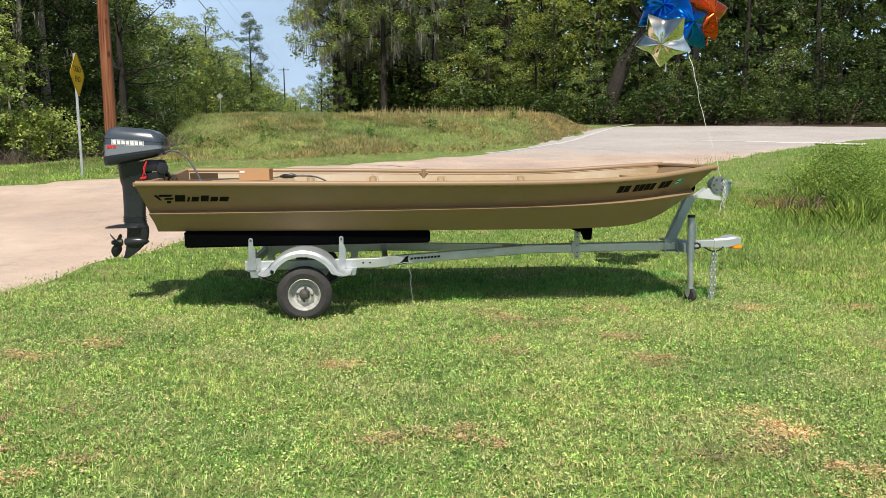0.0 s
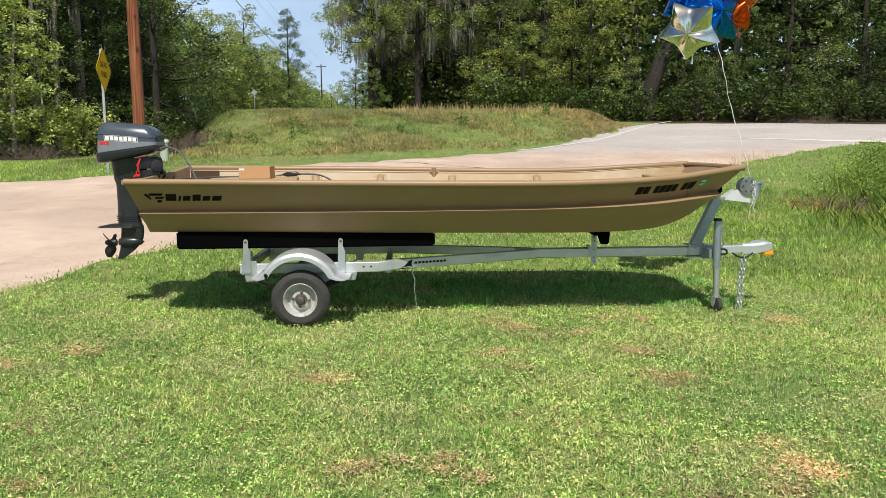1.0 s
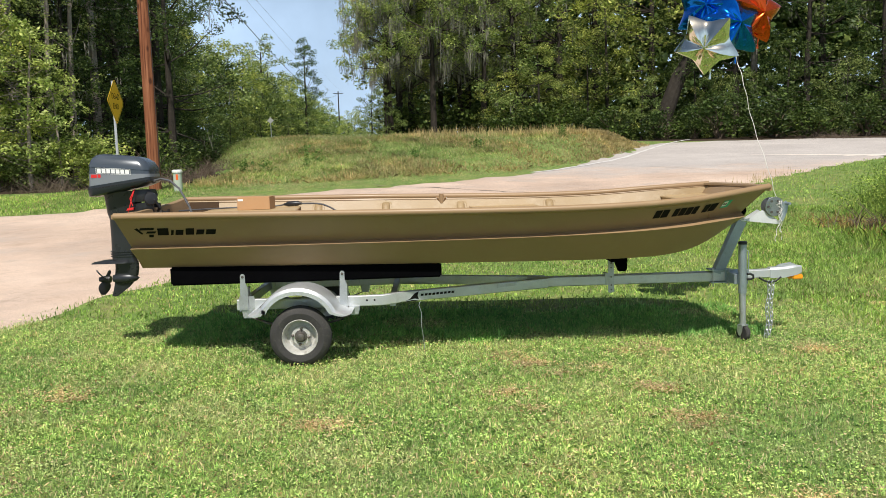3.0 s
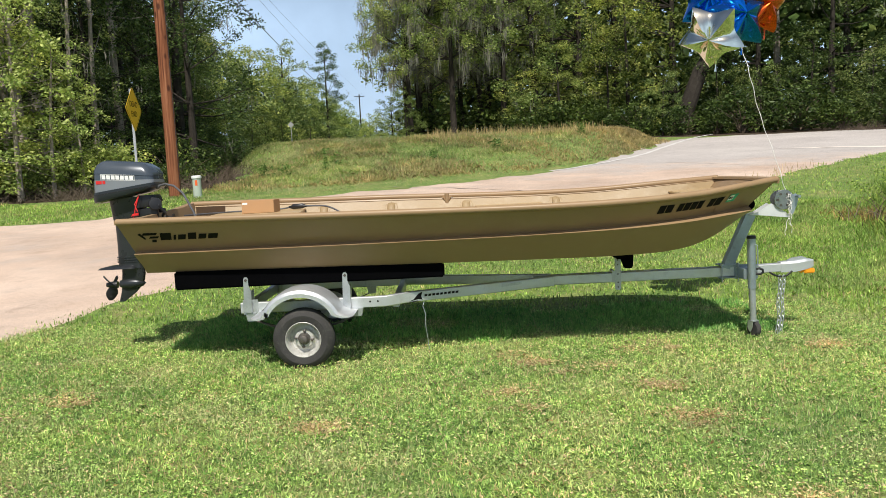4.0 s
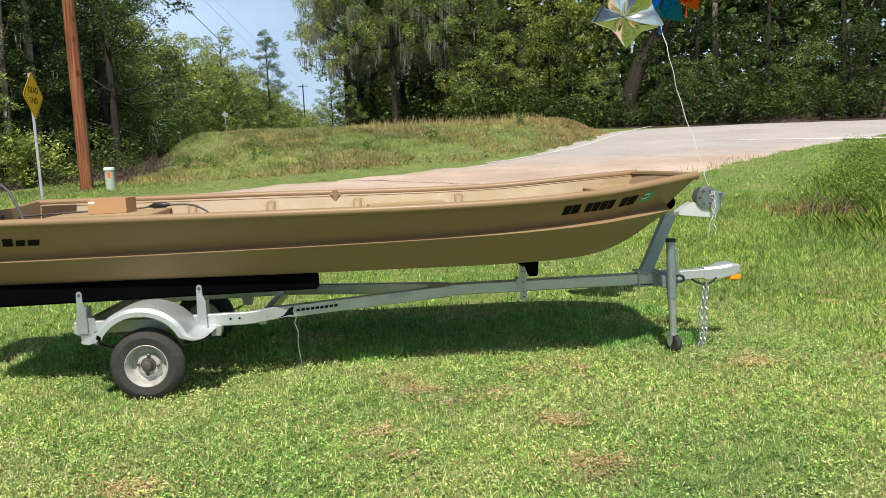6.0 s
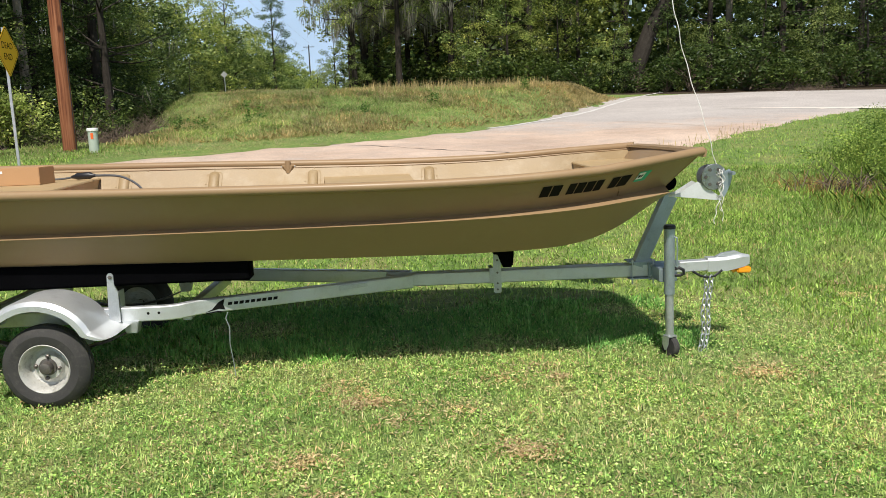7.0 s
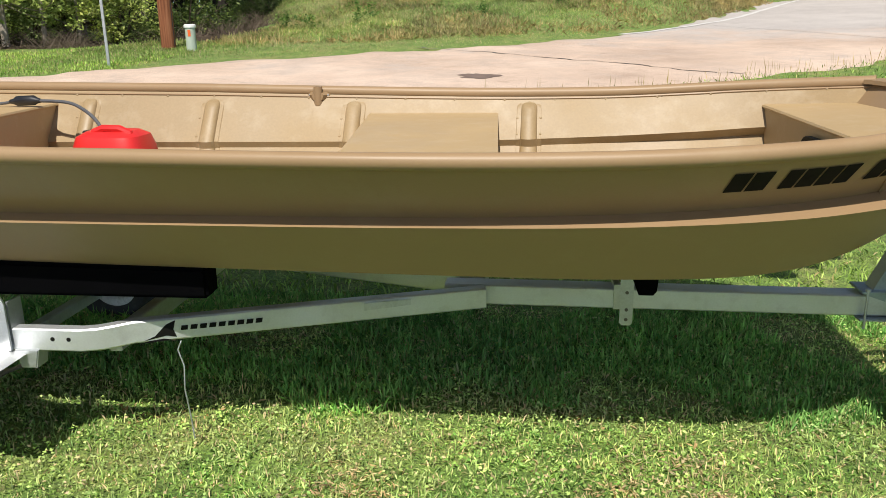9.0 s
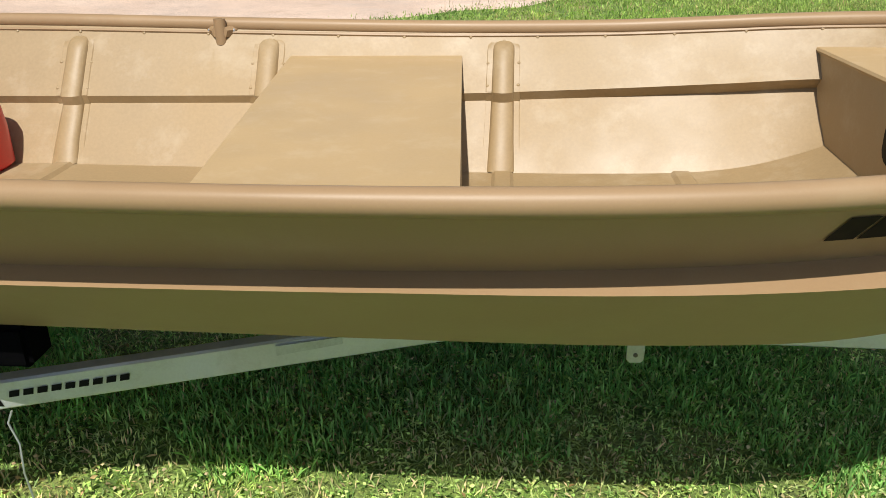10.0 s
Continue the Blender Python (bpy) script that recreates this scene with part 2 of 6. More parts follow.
# yellow-green leaves with sunlight put into their colour
m_sunlit = foliage("sunlit_leaves", (0.20, 0.29, 0.07), (0.44, 0.55, 0.17), (0.72, 0.78, 0.36), None, 0.9, 0.45, 0.45)
# low leaves darkened for the shade under the crowns, which are kept brighter
m_under = foliage("shaded_undergrowth_leaves", (0.03, 0.057, 0.014), (0.075, 0.118, 0.03), (0.17, 0.23, 0.07), None, 0.5, 0.35, 0.45)
m_pine = foliage("pine_needles", (0.045, 0.08, 0.026), (0.09, 0.15, 0.045), (0.19, 0.25, 0.085), None, 0.4, 0.25, 0.5)
# dark green leaves, lowered further to put the wood's shade into their colour
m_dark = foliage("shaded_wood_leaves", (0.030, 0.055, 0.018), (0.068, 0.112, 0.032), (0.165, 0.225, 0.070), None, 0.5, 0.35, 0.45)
m_litter = foliage("fallen_leaves", (0.27, 0.16, 0.065), (0.40, 0.27, 0.125), (0.52, 0.38, 0.20), None, 3.0, 0.1, 0.8)

# leaf litter, darkened to stand for the shade under the trees
m_floor = surface("shade_darkened_litter", (0.060, 0.044, 0.030), 0.95, 0, 0.45, 0.8, 18, 1.0, 0.03, (0.115, 0.085, 0.055), 0.6, spec=0.1)

# ground: green sod with straw and bare patches
m_ground, nt, b = nodes_of("grassy_soil")
sod = ramp(nt, noise_node(nt, 9.0, 6), [(0.28, (0.055, 0.105, 0.018)), (0.5, (0.125, 0.205, 0.040)), (0.72, (0.21, 0.285, 0.066))])
straw = ramp(nt, noise_node(nt, 1.5, 6, rough=0.7), [(0.46, (0, 0, 0)), (0.70, (0.6, 0.6, 0.6))])
sod = mix(nt, straw, sod, (0.34, 0.27, 0.125))
thatch = ramp(nt, noise_node(nt, 75, 5, rough=0.7), [(0.36, (0.30, 0.32, 0.28)), (0.5, (1.0, 1.0, 1.0)), (0.64, (1.9, 1.95, 1.6))])
sod = mix(nt, 0.85, sod, mix(nt, 1.0, sod, thatch, "MULTIPLY"))
nt.links.new(sod, b.inputs["Base Color"])
b.inputs["Roughness"].default_value = 0.95
bump(nt, b, noise_node(nt, 45, 4), 0.8, 0.02)

# one road surface: pinkish packed sand and grit by the boat, bleached asphalt towards the junction
m_lane, nt, b = nodes_of("sandy_lane_and_bleached_asphalt")
sand = ramp(nt, noise_node(nt, 0.35, 7, rough=0.65), [(0.3, (0.44, 0.325, 0.25)), (0.5, (0.57, 0.43, 0.335)), (0.7, (0.68, 0.535, 0.43))])
grey = ramp(nt, noise_node(nt, 0.9, 8, rough=0.7), [(0.47, (0, 0, 0)), (0.66, (0.7, 0.7, 0.7))])
sand = mix(nt, grey, sand, (0.44, 0.35, 0.29))
tar = ramp(nt, noise_node(nt, 0.3, 7, rough=0.65), [(0.3, (0.41, 0.37, 0.345)), (0.7, (0.53, 0.485, 0.45))])
spot = nt.nodes.new("ShaderNodeNewGeometry")
xyz = nt.nodes.new("ShaderNodeSeparateXYZ")
nt.links.new(spot.outputs["Position"], xyz.inputs[0])
away = nt.nodes.new("ShaderNodeMapRange")
away.inputs["From Min"].default_value, away.inputs["From Max"].default_value = 24.0, 38.0
nt.links.new(xyz.outputs["Y"], away.inputs["Value"])
edge_noise = nt.nodes.new("ShaderNodeMath")
edge_noise.operation = "MULTIPLY_ADD"
nt.links.new(noise_node(nt, 0.5, 6, rough=0.7), edge_noise.inputs[0])
edge_noise.inputs[1].default_value = 1.1
nt.links.new(away.outputs[0], edge_noise.inputs[2])
blend = ramp(nt, edge_noise.outputs[0], [(0.62, (0, 0, 0)), (1.0, (1, 1, 1))])
col = mix(nt, blend, sand, tar)
grit = ramp(nt, noise_node(nt, 70, 3), [(0.35, (0.62, 0.62, 0.62)), (0.65, (1.28, 1.28, 1.28))])
col = mix(nt, 0.6, col, mix(nt, 1.0, col, grit, "MULTIPLY"))
track = ramp(nt, noise_node(nt, 2.3, 9, rough=0.75), [(0.54, (0, 0, 0)), (0.70, (0.75, 0.75, 0.75))])
col = mix(nt, track, col, mix(nt, 1.0, col, (0.72, 0.70, 0.68), "MULTIPLY"))
nt.links.new(col, b.inputs["Base Color"])
b.inputs["Roughness"].default_value = 0.92
bump(nt, b, noise_node(nt, 55, 4), 0.5, 0.01)
m_road = m_lane

# ---- building tools ----


def finish(bm, name, material, smooth=True, crease=0.5):
    bmesh.ops.recalc_face_normals(bm, faces=bm.faces)
    if smooth:
        for f in bm.faces:
            f.smooth = True
        for ed in bm.edges:
            if len(ed.link_faces) == 2 and ed.calc_face_angle(0) > crease:
                ed.smooth = False
    me = bpy.data.meshes.new(name)
    bm.to_mesh(me)
    bm.free()
    me.materials.append(material)
    return me


def thing(name, at, label, category, group=""):
    ob = new(name)
    ob.location = at
    ob.empty_display_size = 0.1
    return tagged(ob, label, category, group)


def part(name, bm, material, parent, label="", smooth=True):
    """One mesh under a thing or a part; its points are given in the world."""
    ob = new(name, finish(bm, name, material, smooth))
    ob.parent = parent
    if parent.parent is None:
        ob.location = -parent.location
    return tagged(ob, label)


def lone(name, bm, material, label, category, group="", kind="", smooth=True):
    return tagged(new(name, finish(bm, name, material, smooth)), label, category, group, kind)


def box(bm, x0, x1, y0, y1, z0, z1, bevel=0.0):
    r = bmesh.ops.create_cube(bm, size=1.0)
    for v in r["verts"]:
        v.co = Vector((x0 + (v.co.x + 0.5) * (x1 - x0), y0 + (v.co.y + 0.5) * (y1 - y0), z0 + (v.co.z + 0.5) * (z1 - z0)))
    if bevel:
        bmesh.ops.bevel(bm, geom=list({ed for v in r["verts"] for ed in v.link_edges}), offset=bevel, segments=2, affect="EDGES")
    return r["verts"]


def loft(bm, rings, cap=True, closed=True):
    vs = [[bm.verts.new(p) for p in ring] for ring in rings]
    n = len(rings[0])
    for a, b2 in zip(vs, vs[1:]):
        for i in range(n if closed else n - 1):
            j = (i + 1) % n
            bm.faces.new((a[i], a[j], b2[j], b2[i]))
    if cap and closed:
        bm.faces.new(vs[0][::-1])
        bm.faces.new(vs[-1])
    return vs


def tube(bm, pts, radius, seg=8, flat=1.0):
    """A round bar along points; radius may be a list."""
    pts = [Vector(p) for p in pts]
    rad = radius if isinstance(radius, (list, tuple)) else [radius] * len(pts)
    rings, up = [], None
    for i, p in enumerate(pts):
        d = (pts[min(i + 1, len(pts) - 1)] - pts[max(i - 1, 0)]).normalized()
        if up is None:
            up = Vector((0, 0, 1)) if abs(d.z) < 0.9 else Vector((1, 0, 0))
        side = d.cross(up).normalized()
        up = side.cross(d).normalized()
        rings.append([p + side * math.cos(a) * rad[i] + up * math.sin(a) * rad[i] * flat for a in (2 * math.pi * k / seg for k in range(seg))])
    return loft(bm, rings)


def beam(bm, pts, w, h, bevel=0.004):
    """A rectangular bar along level points: w across, h high; points at its middle."""
    pts = [Vector(p) for p in pts]
    rings = []
    for i, p in enumerate(pts):
        d = Vector((0, 0, 0))
        if i > 0:
            d += (p - pts[i - 1]).normalized()
        if i < len(pts) - 1:
            d += (pts[i + 1] - p).normalized()
        d.normalize()
        side = d.cross(Vector((0, 0, 1))).normalized()
        up = side.cross(d)
        k = bevel
        a, b2 = w / 2, h / 2
        rings.append([p + side * u + up * v for u, v in ((-a + k, -b2), (a - k, -b2), (a, -b2 + k), (a, b2 - k), (a - k, b2), (-a + k, b2), (-a, b2 - k), (-a, -b2 + k))])
    return loft(bm, rings)


def revolve(bm, profile, centre, axis, seg=32):
    """Turns (radius, along) points round an axis through centre."""
    ax = Vector(axis).normalized()
    u = ax.orthogonal().normalized()
    v = ax.cross(u)
    o = Vector(centre)
    rings = [[o + ax * h + (u * math.cos(t) + v * math.sin(t)) * max(r, 1e-4) for t in (2 * math.pi * k / seg for k in range(seg))] for r, h in profile]
    return loft(bm, rings, cap=profile[0] != profile[-1])


def prism(bm, outline, y0, y1, bevel=0.0):
    """An outline in x, z made solid between y0 and y1."""
    a = [bm.verts.new((x, y0, z)) for x, z in outline]
    b2 = [bm.verts.new((x, y1, z)) for x, z in outline]
    n = len(outline)
    fs = [bm.faces.new(a), bm.faces.new(b2[::-1])]
    for i in range(n):
        fs.append(bm.faces.new((a[i], b2[i], b2[(i + 1) % n], a[(i + 1) % n])))
    if bevel:
        bmesh.ops.recalc_face_normals(bm, faces=fs)
        eds = list({ed for f in fs[:2] for ed in f.edges})
        bmesh.ops.bevel(bm, geom=eds, offset=bevel, segments=2, affect="EDGES")


def catmull(rows, n):
    """A smooth run through rows of numbers, n steps in all."""
    rows = np.array(rows, float)
    k = len(rows) - 1
    out = []
    for u in np.linspace(0, k, n):
        i = min(int(u), k - 1)
        f = u - i
        p0, p1, p2, p3 = rows[max(i - 1, 0)], rows[i], rows[i + 1], rows[min(i + 2, k)]
        out.append(0.5 * (2 * p1 + (p2 - p0) * f + (2 * p0 - 5 * p1 + 4 * p2 - p3) * f * f + (3 * p1 - p0 - 3 * p2 + p3) * f ** 3))
    return np.array(out)


def soup(name, verts, tris, material):
    """A mesh straight from arrays of points and triangles."""
    me = bpy.data.meshes.new(name)
    me.vertices.add(len(verts))
    me.vertices.foreach_set("co", np.ascontiguousarray(verts, dtype=np.float32).ravel())
    me.loops.add(len(tris) * 3)
    me.loops.foreach_set("vertex_index", np.ascontiguousarray(tris, dtype=np.int32).ravel())
    me.polygons.add(len(tris))
    me.polygons.foreach_set("loop_start", np.arange(0, len(tris) * 3, 3, dtype=np.int32))
    me.update(calc_edges=True)
    me.materials.append(material)
    return me


# ---- the lie of the land ----
LANE_NEAR = [(-9.0, -6.0), (-6.2, 0.0), (-4.2, 5.0), (-3.15, 7.9), (-2.57, 9.6), (-1.9, 11.2), (-0.9, 13.4), (0.6, 14.6), (2.2, 15.8), (5.6, 18.3), (8.7, 20.6), (10.9, 23.2), (13.0, 25.6), (17.0, 29.4), (24.6, 35.0), (40.0, 38.5), (90.0, 43.0)]
LANE_FAR = [(-40.0, 9.5), (-20.0, 14.5), (-8.6, 18.1), (-5.8, 19.6), (-4.1, 20.7), (-1.8, 22.2), (0.7, 23.9), (3.8, 26.7), (6.9, 31.3), (9.3, 35.6), (11.9, 41.6), (14.0, 46.2), (15.2, 49.0)]


def height(x, y):
    x, y = np.asarray(x, float), np.asarray(y, float)
    d = 60.5 - 2.0 * np.log1p(np.exp((60.5 - np.minimum(y, 400.0)) / 2.0)) - 8.0
    z = 0.06 * (np.sqrt(d * d + 1.0) + d) / 2
    z = z - 0.035 - 0.013 * np.clip(x, -3, 6)
    # bank between the lane and the far road
    across = 1 / (1 + np.exp(-(x + 7.0 + 0.15 * (np.clip(y, 20, 46) - 27.0)) / 0.40)) / (1 + np.exp((x - 13.0) / 0.6)) * np.interp(x, [-9, -2, 3, 8, 12], [1.28, 1.26, 1.26, 1.30, 1.15])
    front = np.interp(x, [-8.5, -2.0], [3.6, 8.5])
    crest = np.where(y < 40, np.exp(-((y - 40) / front) ** 2), np.exp(-((y - 40) / 14.0) ** 2))
    far_y = np.interp(x, [p[0] for p in LANE_FAR], [p[1] for p in LANE_FAR])
    z = z + 0.85 * across * crest * np.clip((y - far_y - 0.3) / np.interp(x, [0, 9], [6.0, 4.0]), 0, 1)
    # hollow between the bank and the left-hand wood
    z = z - 0.7 * np.exp(-((x + 10.6) / 1.9) ** 2 - ((y - 34.5) / 5.5) ** 2)
    # small unevenness off the roads
    z = z + 0.012 * np.sin(x * 1.7 + 0.6 * y) * np.sin(y * 1.3 - 0.4 * x)
    return z


def ground_at(x, y):
    return float(height(x, y))


def on_lane(x, y, margin=0.0):
    """True for places on the lane or the road."""
    near = np.interp(x, [p[0] for p in LANE_NEAR], [p[1] for p in LANE_NEAR])
    far = np.interp(x, [p[0] for p in LANE_FAR], [p[1] for p in LANE_FAR], right=58.0)
    far = np.where(x > 15.0, np.interp(x, [15, 20, 27, 45, 90], [57.0, 52.0, 48.0, 46.0, 51.0]), far)
    return (y > near + margin) & (y < far - margin)


def strip(name, left, right, lift, material, label, cross=10):
    """A surface laid on the ground between two lines of points."""
    a, b2 = catmull(left, 160), catmull(right, 160)
    bm = bmesh.new()
    rows = []
    for i, (p, q) in enumerate(zip(a, b2)):
        row = []
        d = (q - p) / max(1e-6, np.linalg.norm(q - p))
        p = p + d * (0.10 * math.sin(i * 0.37) + 0.07 * math.sin(i * 0.83 + 1))
        q = q - d * (0.14 * math.sin(i * 0.41 + 2) + 0.09 * math.sin(i * 0.97))
        for x, y, up in ((*(p - d * 0.25), -0.06), *((*(p + (q - p) * k / cross), lift) for k in range(cross + 1)), (*(q + d * 0.25), -0.06)):
            row.append(bm.verts.new((x, y, ground_at(x, y) + up)))
        rows.append(row)
    for r0, r1 in zip(rows, rows[1:]):
        for k in range(cross + 2):
            bm.faces.new((r0[k], r0[k + 1], r1[k + 1], r1[k]))
    return lone(name, bm, material, label, "road", kind="structure")


gx = np.unique(np.concatenate([np.arange(-30, 40, 0.8), np.linspace(-400, -30, 40), np.linspace(40, 400, 40)]))
gy = np.unique(np.concatenate([np.arange(-4, 70, 0.8), np.linspace(-250, -4, 24), np.linspace(70, 170, 50), np.linspace(170, 900, 24)]))
X, Y = np.meshgrid(gx, gy)
Z = height(X, Y)
bm = bmesh.new()
vs = [[bm.verts.new((X[j, i], Y[j, i], Z[j, i])) for i in range(len(gx))] for j in range(len(gy))]
for j in range(len(gy) - 1):
    for i in range(len(gx) - 1):
        bm.faces.new((vs[j][i], vs[j][i + 1], vs[j + 1][i + 1], vs[j + 1][i]))
lone("ground", bm, m_ground, "rough green lawn and verge over sandy soil", "ground", kind="structure")

# lane: from the drive past the boat to the bend; the road: from the bend to the far side
NEAR_L = [(-9.0, -6.0), (-4.2, 5.0), (-2.57, 9.6), (-0.9, 13.4), (2.2, 15.8), (5.6, 18.3), (8.7, 20.6), (10.9, 23.2), (13.0, 25.6)]
FAR_L = [(-40.0, 9.5), (-20.0, 14.5), (-8.6, 18.1), (-5.8, 19.6), (-1.8, 22.2), (0.7, 23.9), (3.8, 26.7), (6.9, 31.4), (9.4, 36.0)]
strip("road_lane", NEAR_L, FAR_L, 0.035, m_lane, "pale pink packed sand lane with worn patches", 16)
strip("road_main", [(12.0, 24.4), (17.0, 29.4), (24.6, 35.0), (40.0, 38.5), (90.0, 43.0)], [(7.6, 32.6), (11.8, 41.6), (15.6, 50.0), (24.0, 51.0), (40.0, 46.0), (90.0, 51.0)], 0.039, m_road, "bleached grey asphalt road at the junction", 16)
edge = catmull([(4.6, 28.1), (7.2, 31.5), (9.5, 35.4), (12.2, 41.5), (16.0, 49.8), (19.6, 56.4)], 120)
bm = bmesh.new()
rows = []
for i, (x, y) in enumerate(edge):
    d = Vector((*(edge[min(i + 1, 119)] - edge[max(i - 1, 0)]), 0)).normalized()
    n = Vector((d.y, -d.x, 0))
    w = 0.10
    rows.append([bm.verts.new((x + n.x * s, y + n.y * s, ground_at(x + n.x * s, y + n.y * s) + 0.047)) for s in (0.15 - w, 0.15 + w)])
for a, b2 in zip(rows, rows[1:]):
    bm.faces.new((a[0], a[1], b2[1], b2[0]))
lone("road_edge_line", bm, m_line, "worn white painted edge line on asphalt", "road marking", kind="structure")
bm = bmesh.new()
rows = []
for i, f in enumerate(np.linspace(0, 1, 26)):
    x, y = 15.2 + 5.6 * f, 34.9 - 4.3 * f
    w = (0.06 + 0.62 * f ** 0.7) * (1 + 0.22 * math.sin(i * 2.3))
    rows.append([bm.verts.new((x + k * w * 0.6, y + k * w * 0.8, ground_at(x + k * w * 0.6, y + k * w * 0.8) + 0.046)) for k in (-1 + 0.2 * math.sin(i * 1.7), 0, 1)])
for a, b2 in zip(rows, rows[1:]):
    for k in (0, 1):
        bm.faces.new((a[k], a[k + 1], b2[k + 1], b2[k]))
lone("road_stop_line", bm, m_pale, "worn pale stop line across the junction", "road marking", kind="structure", smooth=False)

# tar crack across the lane
bm = bmesh.new()
rows = []
for i, (x, y) in enumerate(catmull([(-0.6, 24.0), (1.1, 22.8), (2.7, 21.5), (4.2, 20.3), (5.3, 19.2), (6.0, 18.9)], 50)):
    x, y = x + 0.05 * math.sin(i * 1.9), y + 0.05 * math.sin(i * 1.3 + 1)
    w = 0.018 + 0.012 * math.sin(i * 0.7)
    rows.append([bm.verts.new((x + k * w, y + k * w, ground_at(x, y) + 0.041)) for k in (-1, 1)])
for a, b2 in zip(rows, rows[1:]):
    bm.faces.new((a[0], a[1], b2[1], b2[0]))
lone("road_crack", bm, m_hub, "thin dark crack across the sandy lane", "road crack", kind="structure")

# ---- the boat ----
CY = 7.156
# gunwale x, half width, height; chine x, half width, height; height of the side's step
STATIONS = [
    (-1.295, 0.850, 1.178, -1.205, 0.560, 0.736, 0.897),
    (-0.7, 0.853, 1.170, -0.65, 0.563, 0.727, 0.894),
    (0.1, 0.860, 1.156, 0.1, 0.566, 0.716, 0.892),
    (1.0, 0.867, 1.142, 1.0, 0.570, 0.703, 0.892),
    (1.9, 0.870, 1.133, 1.9, 0.573, 0.692, 0.897),
    (2.5, 0.862, 1.140, 2.48, 0.571, 0.690, 0.911),
    (2.95, 0.812, 1.160, 2.90, 0.555, 0.710, 0.934),
    (3.3, 0.722, 1.186, 3.17, 0.520, 0.782, 0.962),
    (3.67, 0.565, 1.215, 3.45, 0.43, 0.93, 0.985),
]
HULL = catmull(STATIONS, 73)


def side_point(row, f, side, out=0.0):
    """On the hull's side: f is 0 at the gunwale, 1 at the step, 2 at the chine."""
    xg, hg, zg, xb, hb, zb, zl = row
    # near gunwale lowered and far side raised to fit the camera's view
    zg = zg + ((0.012 + 0.022 * min(1.0, max(0.0, (2.6 - xg) / 2.0))) if side > 0 else -0.022) * min(1.0, max(0.0, (3.67 - xg) / 0.6))
    zl, zb = (zl + 0.036, zb + 0.012) if side > 0 else (zl + 0.006, zb)
    k = (zl - zb) / (zg - zb)
    bow = max(0.0, (xg - 2.0) / 1.67)
    # the bow's two ends are shifted along x to fit the camera's view
    bow_shift = (-0.045 if side > 0 else 0.025) * bow * bow
    xg, xb = xg + bow_shift, xb + bow_shift
    hl, xl = hb + (hg - hb) * k, xb + (xg - xb) * k
    step_in, step_out = 0.006 + 0.010 * bow, 0.050 + 0.034 * bow
    up = 0.016 + 0.014 * bow
    if f <= 1:
        x, h, z = xg + (xl - xg) * f, hg + (hl - step_in - hg) * f, zg + (zl + up - zg) * f
    else:
        g = f - 1
        x, h, z = xl + (xb - xl) * g, hl + step_out + (hb - hl - step_out) * g, zl - 0.002 + (zb - zl + 0.002) * g
    return Vector((x, CY + side * (h + out), z))


def hull_row(x):
    i = int(np.argmin(np.abs(HULL[:, 0] - x)))
    i = max(0, min(len(HULL) - 2, i if HULL[i, 0] <= x else i - 1))
    f = (x - HULL[i, 0]) / (HULL[i + 1, 0] - HULL[i, 0])
    return HULL[i] + (HULL[i + 1] - HULL[i]) * f


boat = thing("jon_boat", (1.2, CY, 0.70), "tan painted aluminium jon boat resting on a trailer", "boat")


# how far the inner skin stands in from the outer one, down the side
INSIDE = ((0, -0.008), (0.5, -0.008), (1, -0.008), (1.05, -0.043), (1.6, -0.030), (2, -0.012))
bm = bmesh.new()
rings = []
for row in HULL:
    lo = [side_point(row, f, -1) for f in (0, 0.5, 1, 1.001, 1.5, 2)]
    ro = [side_point(row, f, 1) for f in (2, 1.5, 1.001, 1, 0.5, 0)]
    ri = [side_point(row, f, 1, o) for f, o in INSIDE]
    li = [side_point(row, f, -1, o) for f, o in INSIDE[::-1]]
    for p in (ri[-1], li[0]):
        p.z += 0.008
    rings.append(lo + ro + ri + li)
loft(bm, rings)
hull = part("hull", bm, m_boat, boat)
hull.data.materials.append(m_boat_in)
for k, poly in enumerate(hull.data.polygons):
    if 12 <= k % 24 <= 22:
        poly.material_index = 1

# transom and bow boards
bm = bmesh.new()
r0 = HULL[0]
loft(bm, [[side_point(r0, f, -1, 0.0) + Vector((dx, 0, 0)) for f in (0, 1, 2)] + [side_point(r0, f, 1, 0.0) + Vector((dx, 0, 0)) for f in (2, 1, 0)] for dx in (-0.012, 0.035)])
part("transom", bm, m_boat, boat)
bm = bmesh.new()
r1 = HULL[-1]
loft(bm, [[side_point(r1, f, -1) + Vector((dx, 0, 0)) for f in (0, 1, 2)] + [side_point(r1, f, 1) + Vector((dx, 0, 0)) for f in (2, 1, 0)] for dx in (-0.012, 0.010)])
part("bow_board", bm, m_boat, boat)

# rolled gunwale
for side in (-1, 1):
    bm = bmesh.new()
    tube(bm, [side_point(r, 0, side, 0.003) + Vector((0, 0, 0.003)) for r in HULL], 0.026, 16)
    part("gunwale", bm, m_boat, boat)
bm = bmesh.new()
p, q = side_point(r1, 0, -1), side_point(r1, 0, 1)
rings = []
for k in range(13):
    f = k / 12
    m = p.lerp(q, f) + Vector((0.03 * math.sin(math.pi * f) ** 0.6, 0, 0))
    rings.append([m + Vector((u, 0, v)) for u, v in ((-0.055, -0.004), (-0.05, 0.012), (0.02, 0.018), (0.03, 0.006), (0.025, -0.03), (0.0, -0.03), (-0.02, -0.008))])
loft(bm, rings)
part("bow_cap", bm, m_boat, boat)
bm = bmesh.new()
